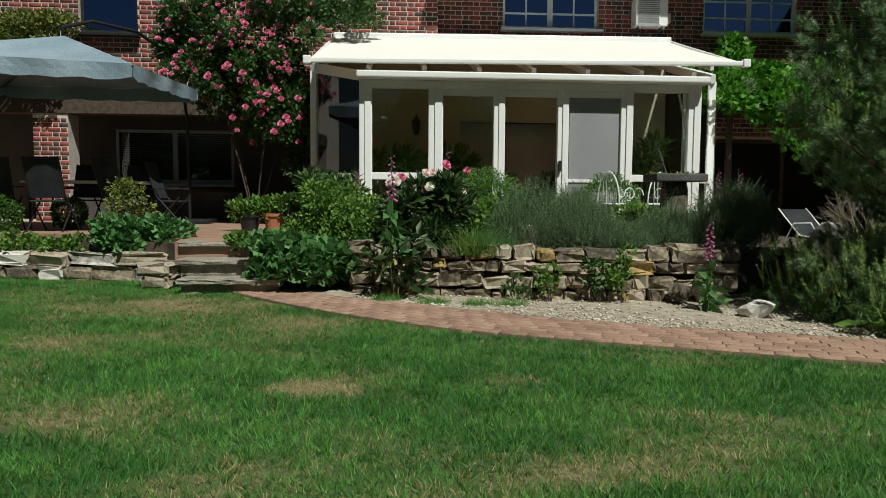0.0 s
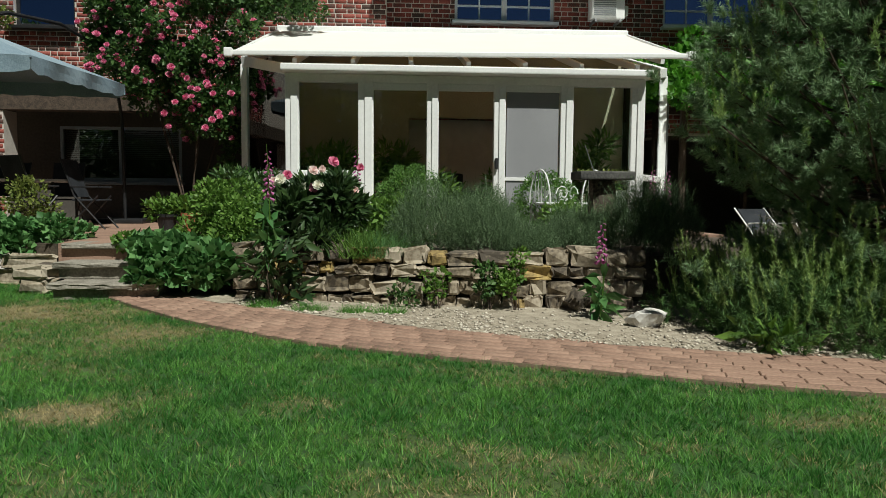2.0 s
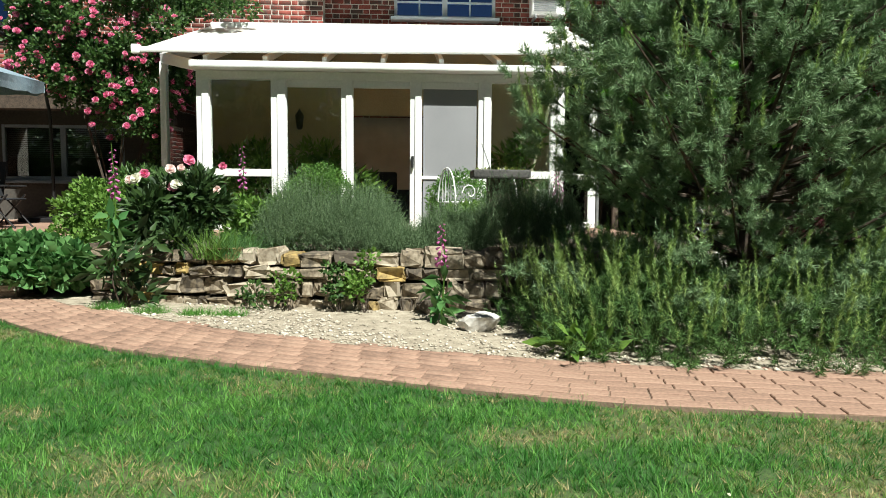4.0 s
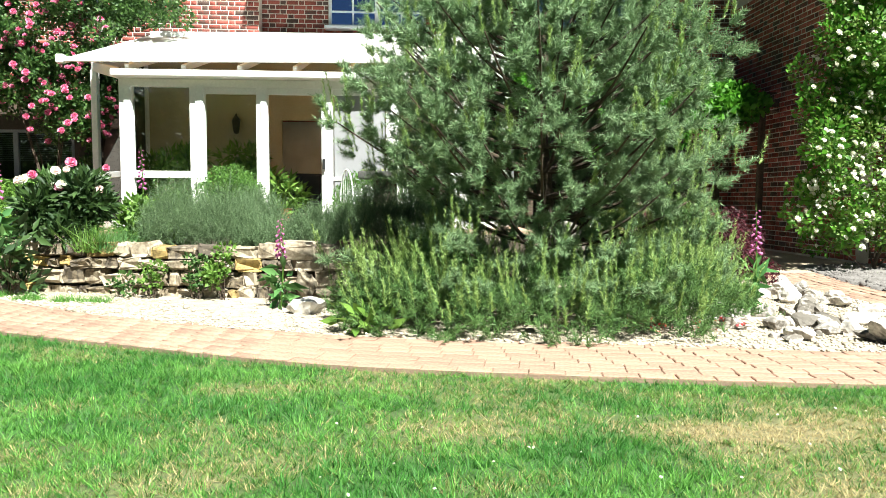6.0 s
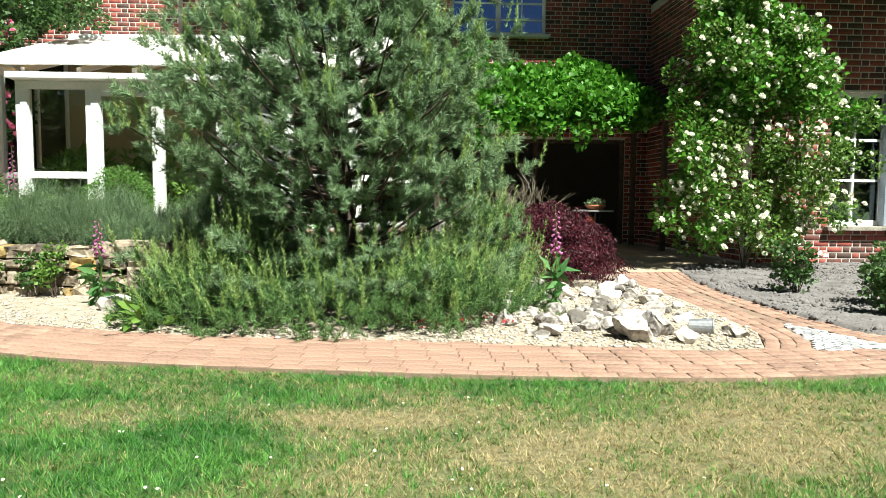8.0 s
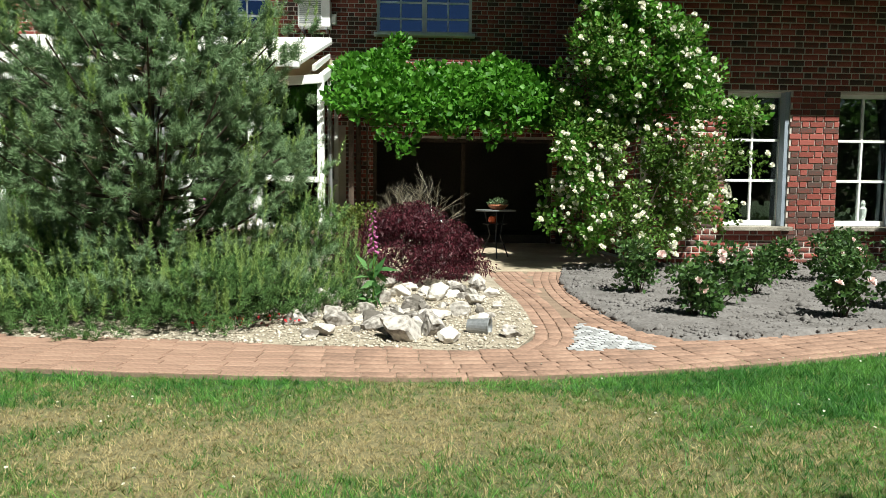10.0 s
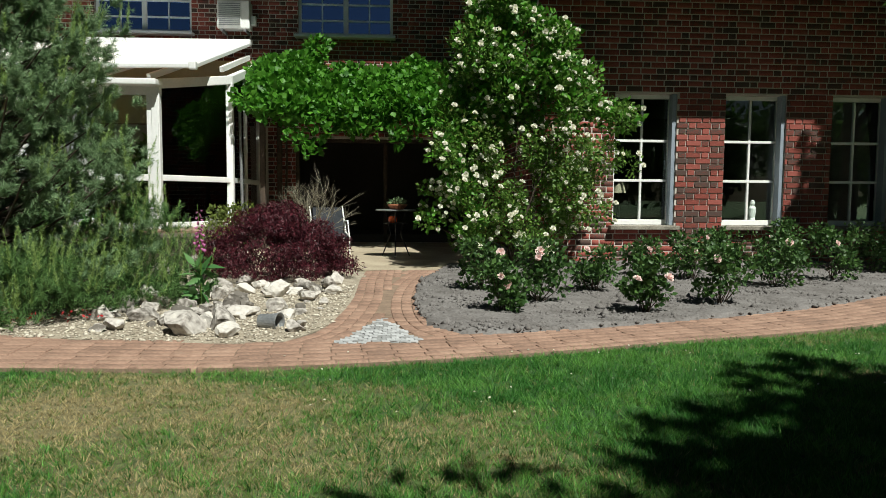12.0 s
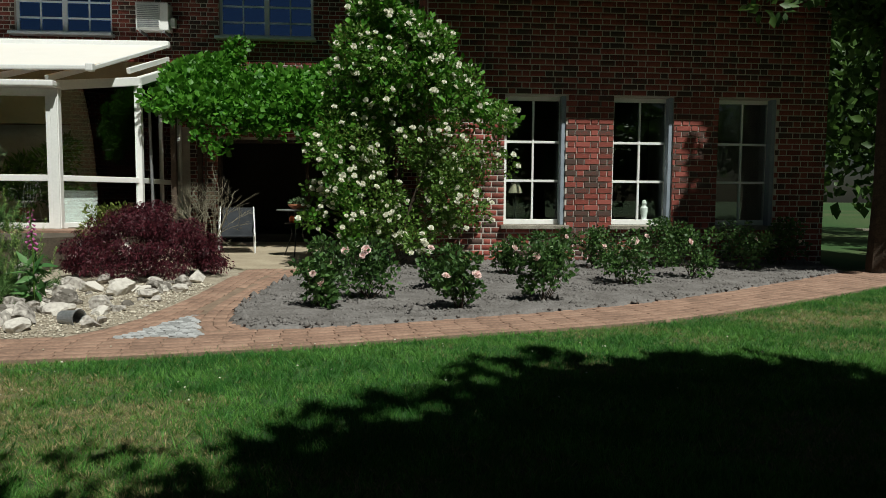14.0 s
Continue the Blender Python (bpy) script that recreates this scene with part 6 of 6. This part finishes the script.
for x, y, h, s in ((0.0, 12.2, 1.3, 140), (1.0, 12.4, 1.5, 141), (-0.8, 12.7, 1.2, 142), (3.2, 13.0, 1.2, 144), (4.3, 12.2, 1.5, 145), (1.75, 11.9, 0.8, 146)):
    indoor_plant(x, y, h, s, "leafy green pot plant inside the conservatory")


def wicker_seat(x, y, rz):
    c = thing("armchair", x, y, TERRACE_Z + 0.02, "dark wicker armchair inside the conservatory", "chair", "conservatory chairs", rz=rz)
    part("seat", one_box(-0.32, -0.3, 0.2, 0.32, 0.3, 0.42, 0.05), CHARCOAL, c)
    part("backrest", one_box(-0.32, 0.22, 0.42, 0.32, 0.34, 0.95, 0.05), CHARCOAL, c)
    for sx in (-0.36, 0.36):
        part("armrest", one_box(sx - 0.05, -0.3, 0.02, sx + 0.05, 0.34, 0.62, 0.04), CHARCOAL, c)


wicker_seat(2.1, 13.3, 20)
wicker_seat(0.4, 13.5, -15)


def wall_lantern():
    w = thing("wall_lamp", 0.39, 14.52, 2.3, "black lantern lamp on the beige conservatory wall", "lamp")
    part("bracket", one_box(-0.03, -0.05, 0.02, 0.03, -0.002, 0.3, 0.006), BLACK_METAL, w)
    part("lantern_body", lathe(bmesh.new(), [(0.03, 0.0), (0.06, 0.04), (0.085, 0.26), (0.095, 0.27), (0.03, 0.36), (0.012, 0.40)], 12), BLACK_METAL, w).location = (0, -0.14, 0)
    part("arm", tube(bmesh.new(), [(0, -0.03, 0.28), (0, -0.09, 0.42), (0, -0.14, 0.40)], 0.008, 6), BLACK_METAL, w)


wall_lantern()


def window_blind():
    b = thing("window_blind", -5.0, 16.30, 1.35, "half-lowered pale slatted blind behind the glass", "blind")
    for k in range(22):
        part("slat", one_box(-1.2, -0.012, 0.45 + k * 0.042, 1.2, 0.012, 0.462 + k * 0.042), GREY_SCREEN, b)


window_blind()
side = thing("sideboard", 5.0, 11.85, TERRACE_Z, "low white sideboard behind the corner glazing", "cabinet", rz=57)
part("body", one_box(-0.6, -0.14, 0.02, 0.6, 0.14, 0.62, 0.012), WHITE, side)
part("top", one_box(-0.63, -0.16, 0.622, 0.63, 0.16, 0.65, 0.006), WHITE, side)

# ---- trees around the garden ----
def leafy_tree(name, x, y, trunk_h, crown, count, leaf, label, seed, limbs=14, rad=0.16):
    rng, r = np.random.default_rng(seed), random.Random(seed)
    p = thing(name, x, y, 0.0, label, "tree")
    part("trunk", tube(bmesh.new(), [(0, 0, -0.1), (0.05, 0.02, trunk_h * 0.5), (0, 0, trunk_h), (0.1, 0.1, trunk_h * 1.6)], [rad * 1.2, rad, rad * 0.85, rad * 0.4], 9), BARK, p)
    c = np.array(crown, float)
    for k in range(min(limbs, len(c))):
        e = c[k * len(c) // limbs]
        part("limb", tube(bmesh.new(), curved((0, 0, trunk_h * r.uniform(0.8, 1.2)), e[:3], (0, 0, 0.3), 6), [rad * 0.4 * (1 - 0.13 * j) for j in range(7)], 6), BARK, p)
    at, out = in_clumps(c[:, :3], c[:, 3:], count, rng, 0.35)
    part("crown", leaves("crown", at, leaf[0], leaf[1], rng, 0.2, out), TREE_LEAF, p)["kind"] = "stuff"


def crown_list(n, rx, ry, rz, zc, k, seed, dx=0.0, dy=0.0):
    r = random.Random(seed)
    out = []
    for _ in range(n):
        d = Vector((r.gauss(0, 1), r.gauss(0, 1), r.gauss(0, 1))).normalized() * r.uniform(0.45, 1.0)
        e = k * r.uniform(0.6, 1.25)
        out.append((dx + d.x * rx, dy + d.y * ry, zc + d.z * rz, e, e, e * 0.8))
    return out


leafy_tree("garden_tree", 15.7, -3.35, 2.6, crown_list(60, 1.9, 1.9, 1.8, 5.5, 0.85, 150, -1.7, 1.1) + crown_list(90, 2.9, 2.5, 2.2, 5.8, 1.0, 151, 1.2, -0.5), 34000, (0.26, 0.19), "broad-crowned tree casting deep shade on the lawn", 150, 18, 0.24)
leafy_tree("garden_tree", 11.7, -4.6, 2.6, crown_list(80, 2.9, 2.6, 2.0, 5.0, 0.9, 151) + crown_list(22, 1.2, 0.55, 0.4, 5.0, 0.42, 153, -0.6, 2.45), 16500, (0.2, 0.11), "leafy tree behind the lawn", 151, 14, 0.22)
# unseen tree added to throw shade on the wing corner and house tree
leafy_tree("garden_tree", 22.25, 4.2, 4.2, crown_list(80, 2.6, 2.4, 2.0, 9.0, 0.9, 155, -1.8, 1.4), 17000, (0.26, 0.19), "unseen tall tree added to shade the corner of the wing", 155, 14, 0.26)
leafy_tree("house_tree", 17.5, 8.4, 2.4, crown_list(80, 1.9, 1.6, 1.9, 4.7, 0.7, 152, 1.3, -0.5) + [(-2.3, -0.9, 3.55, 0.28, 0.2, 0.16), (-1.7, -0.8, 3.9, 0.4, 0.3, 0.3), (-0.9, -0.6, 4.1, 0.5, 0.4, 0.4), (-0.6, -0.4, 3.6, 0.4, 0.4, 0.3)], 24000, (0.17, 0.10), "tree at the corner of the wing with drooping leaves", 152, 14, 0.16)
for i, (x, y, s) in enumerate(((23, 15, 1.2), (28, 19, 1.5), (22, 22, 1.4), (31, 12, 1.3), (26, 26, 1.6))):
    leafy_tree("far_tree", x, y, 1.6 * s, crown_list(46, 2.4 * s, 2.2 * s, 2.4 * s, 3.4 * s, 1.0 * s, 160 + i), 4500, (0.3, 0.2), "dark broadleaf tree at the far edge of the garden", 160 + i, 8, 0.2)
for i, x in enumerate(range(-22, 40, 6)):
    leafy_tree("far_tree", x, -15 - (i % 3) * 1.5, 1.8, crown_list(50, 3.6, 2.0, 3.2, 4.0, 1.3, 180 + i), 3800, (0.42, 0.3), "dense tree of the garden boundary", 180 + i, 6, 0.2)


def picnic_bench():
    b = thing("picnic_bench", 21.5, 12.6, 0.0, "weathered wooden picnic bench on the far lawn", "bench")
    part("tabletop", one_box(-0.9, -0.35, 0.70, 0.9, 0.35, 0.74, 0.008), STEP_STONE, b)
    for sy in (-0.7, 0.7):
        part("seat", one_box(-0.9, sy - 0.13, 0.42, 0.9, sy + 0.13, 0.46, 0.008), STEP_STONE, b)
    for sx in (-0.65, 0.65):
        part("leg_frame", bar(bar(bmesh.new(), (sx, -0.7, 0), (sx, 0.1, 0.7), 0.08, 0.04), (sx, 0.7, 0), (sx, -0.1, 0.7), 0.08, 0.04), STEP_STONE, b)
        part("cross_rail", bar(bmesh.new(), (sx, -0.7, 0.39), (sx, 0.7, 0.39), 0.05, 0.05), STEP_STONE, b)


picnic_bench()


# ---- brick path ----
def brick_piece_mesh(L, W, H):
    bm = bmesh.new()
    box(bm, -L / 2, -W / 2, -H, L / 2, W / 2, 0)
    bmesh.ops.bevel(bm, geom=[g for g in bm.edges if all(v.co.z > -0.001 for v in g.verts)], offset=0.005, segments=1, affect="EDGES")
    me = bpy.data.meshes.new("brick")
    bm.to_mesh(me)
    bm.free()
    me.materials.append(PAVER_PIECE)
    return me


LINES = []  # (x, y, angle, length)


def lay_rows(edge, inner_side, rows, keep, L=0.205, W=0.1):
    """Bricks end to end in rows beside an edge line, each row shifted by half a brick."""
    d = np.gradient(edge, axis=0)
    d /= np.linalg.norm(d, axis=1, keepdims=True)
    nrm = np.stack([-d[:, 1], d[:, 0]], 1) * inner_side
    for k in range(rows):
        line = edge + nrm * (k + 0.5) * W
        s = np.concatenate([[0], np.cumsum(np.linalg.norm(np.diff(line, axis=0), axis=1))])
        q = (k % 2) * L / 2 + random.Random(k).uniform(-0.02, 0.02)
        while q < s[-1]:
            x, y = np.interp(q, s, line[:, 0]), np.interp(q, s, line[:, 1])
            i = min(int(np.searchsorted(s, q)), len(d) - 1)
            if keep(x, y, k):
                LINES.append((float(x), float(y), math.atan2(d[i, 1], d[i, 0])))
            q += L


def dist_to(line, x, y):
    return float(np.min(np.hypot(line[:, 0] - x, line[:, 1] - y)))


bed_x = BED_EDGE[:, 0]


def in_cobbles(x, y):
    return bool(inside(np.array([x]), np.array([y]), COBBLE_TRI)[0])


COBBLE_TRI = [(8.40, 3.93), (9.03, 4.02), (8.72, 4.97)]


def in_main(x, y, k):
    return y < np.interp(x, bed_x, BED_EDGE[:, 1]) + 0.02 and not in_cobbles(x, y)


lay_rows(LAWN_EDGE, 1, 12, in_main)
LEFT = smooth_line([(7.95, 3.92), (8.12, 4.15), (8.28, 4.62), (8.38, 6.04), (8.36, 7.6), (8.38, 8.95)])
RIGHT = smooth_line([(9.6, 4.18), (9.34, 4.32), (9.17, 4.61), (9.08, 5.39), (9.1, 6.6), (9.25, 7.87), (9.48, 8.95)])


def junction_mid(y):
    a, b = np.interp(y, LEFT[:, 1], LEFT[:, 0]), np.interp(y, RIGHT[:, 1], RIGHT[:, 0])
    return (a + b) / 2


def above_main(x, y):
    return y > np.interp(x, bed_x, BED_EDGE[:, 1]) + 0.03


lay_rows(LEFT, -1, 6, lambda x, y, k: above_main(x, y) and x < junction_mid(y) - 0.02 and not in_cobbles(x, y))
lay_rows(RIGHT, 1, 7, lambda x, y, k: above_main(x, y) and x > junction_mid(y) + 0.04 and not in_cobbles(x, y))


def brick_path():
    road = thing("pavement_path", 5.0, 4.0, 0.0, "red clay brick garden path laid in running bond", "path", kind="structure")
    pts = [tuple(p) for p in LAWN_EDGE[::6]] + [tuple(p) for p in BED_EDGE[::-6]]
    base = part("sand_bed", polygon_mesh(pts, -0.05, 0.026), JOINT_SAND, road)
    base.location = (-5, -4, 0)
    pts = [tuple(p) for p in LEFT[::5]] + [tuple(p) for p in RIGHT[::-5]]
    base = part("sand_bed", polygon_mesh(pts, -0.06, 0.024), JOINT_SAND, road)
    base.location = (-5, -4, 0)
    shapes = [brick_piece_mesh(0.198, 0.093, 0.05) for _ in range(1)]
    r = random.Random(77)
    near, rest = [], []
    for b in LINES:
        (near if 3.0 < b[0] < 6.6 and b[1] < 4.6 and len(near) < 300 else rest).append(b)
    for x, y, a in near:
        ob = part("brick", shapes[0], PAVER_PIECE, road)
        ob.matrix_basis = pose(x - 5, y - 4, 0.034 + r.uniform(-0.003, 0.003), r.uniform(-1, 1), r.uniform(-1, 1), math.degrees(a) + r.uniform(-1.2, 1.2))
    L, W = 0.099, 0.0465
    v, f = [], []
    for x, y, a in rest:
        a += r.uniform(-0.02, 0.02)
        c, s = math.cos(a), math.sin(a)
        z = 0.034 + r.uniform(-0.003, 0.003)
        i = len(v)
        for zz, e in ((z - 0.05, 0.0), (z - 0.004, 0.0), (z, 0.005)):
            for px, py in ((-L + e, -W + e), (L - e, -W + e), (L - e, W - e), (-L + e, W - e)):
                v.append((x - 5 + px * c - py * s, y - 4 + px * s + py * c, zz))
        for b in (0, 4):
            for k in range(4):
                f.append((i + b + k, i + b + (k + 1) % 4, i + b + 4 + (k + 1) % 4, i + b + 4 + k))
        f.append((i + 8, i + 9, i + 10, i + 11))
    tagged(part("far_bricks", raw("far_bricks", v, f), PAVER, road), kind="stuff")
    # triangle of grey cobbles in the fork
    cobbles = []
    for i in range(5):
        bm = one_box(-0.031, -0.028, 0, 0.031, 0.028, 0.05, 0.009)
        for v in bm.verts:
            v.co += Vector((r.uniform(-1, 1), r.uniform(-1, 1), r.uniform(-0.6, 0.6))) * 0.0045
        me = bpy.data.meshes.new("cobble")
        bm.to_mesh(me)
        bm.free()
        me.materials.append(COBBLE)
        cobbles.append(me)
    k = 0
    y = 3.96
    while y < 4.95:
        x = 8.4 + (k % 2) * 0.03
        while x < 9.05:
            if in_cobbles(x, y):
                ob = part("cobble", cobbles[r.randrange(5)], COBBLE, road)
                ob.matrix_basis = pose(x - 5, y - 4, -0.012, 0, 0, r.uniform(-12, 12))
            x += 0.067
        y += 0.06
        k += 1


brick_path()


# ---- lawn blades ----
def tuft_blades(name, x, y, dry, per, height, width, rng, lean):
    """Grass in small tufts: per blades to a tuft, leaning out of its middle, each tuft with its own height."""
    n = len(x)
    a = rng.uniform(0, 2 * np.pi, (n, per, 1))
    out = np.concatenate([np.cos(a), np.sin(a), np.zeros_like(a)], 2)
    comb = rng.normal(0, 0.45, (n, 1, 3)) * np.array([1, 1, 0])
    root = np.stack([x, y, np.full(n, -0.003)], 1)[:, None, :] + out * rng.uniform(0, 0.019, (n, per, 1))
    h = height * rng.uniform(0.45, 1.5, (n, 1, 1)) * rng.uniform(0.6, 1.2, (n, per, 1)) * (1.1 - 0.45 * dry[:, None, None])
    tip = root + (np.array([0, 0, 1.0]) + out * rng.uniform(0.1, lean, (n, per, 1)) + comb) * h
    b = a + 1.5708 + rng.normal(0, 0.5, a.shape)
    side = np.concatenate([np.cos(b), np.sin(b), np.zeros_like(b)], 2) * width * rng.uniform(0.7, 1.25, (n, per, 1)) / 2
    v = np.stack([root - side, root + side, tip], 2).reshape(-1, 3)
    return raw(name, v, np.arange(n * per * 3).reshape(-1, 3))


def lawn_blades():
    rng = np.random.default_rng(31)
    n = 400000
    x = rng.uniform(-7.0, 19.0, n)
    y = 0.9 + 8.2 * rng.random(n) ** 1.6
    edge = np.interp(x, LAWN_EDGE[:, 0], LAWN_EDGE[:, 1])
    edge = np.where(x < -2.9, 8.75 + np.maximum(0, -3 - x) * 0.1, edge)
    ok = (y < edge + rng.normal(0.0, 0.025, n))
    soft = np.abs(rng.normal(0, 0.5, n))
    walked = (x > -0.8 * y - 0.4 - soft) & (x < 11.2 + 0.85 * (y + 1.2) + soft) & (y > np.maximum(2.15 - np.maximum(x - 2, 0) * 0.13, 1.0) - soft)
    ok &= walked | (rng.random(n) < 0.08)
    x, y = x[ok], y[ok]
    dry = dryness(x, y)
    is_dry = rng.random(len(x)) < np.clip((dry - 0.25) * 1.6, 0.015, 0.94)
    tone = np.sin(x * 2.7 + 1.4 * np.sin(y * 3.3)) * np.sin(y * 5.1 + 1.2 * np.sin(x * 1.7)) + 0.6 * np.sin(x * 9.1 + y * 4) * np.sin(y * 11.3 - x * 3)
    deep = rng.random(len(x)) < np.clip(0.46 + 0.55 * tone, 0.06, 0.95)
    lawn = thing("lawn_grass", 0, 0, 0, "short mown grass blades, green with straw patches", "grass", kind="stuff")
    faded = ~is_dry & (rng.random(len(x)) < np.clip((dry - 0.2) * 1.6, 0.08, 0.85))
    green = ~is_dry & ~faded
    for name, k, mat, h, w, lean in (("green_blades", green & ~deep, GRASS, 0.036, 0.0046, 1.0), ("deep_green_blades", green & deep, GRASS_DEEP, 0.04, 0.0045, 1.0), ("faded_blades", faded, GRASS_FADED, 0.033, 0.0044, 1.3), ("dry_blades", is_dry, STRAW, 0.025, 0.0044, 1.7)):
        part(name, tuft_blades(name, x[k], y[k], dry[k], 6, h, w, rng, lean), mat, lawn)["kind"] = "stuff"
    at = [(rng.uniform(3.5, 7.0), rng.uniform(1.4, 2.9), 0.04) for _ in range(50)] + [(rng.uniform(8, 13), rng.uniform(2.3, 4.0), 0.04) for _ in range(40)]
    daisies = thing("daisies", 0, 0, 0, "scattered white daisies in the grass", "flower")
    blossoms(daisies, at, 0.013, CREAM, 33, "daisy", 1, (0, 0, 1))


lawn_blades()
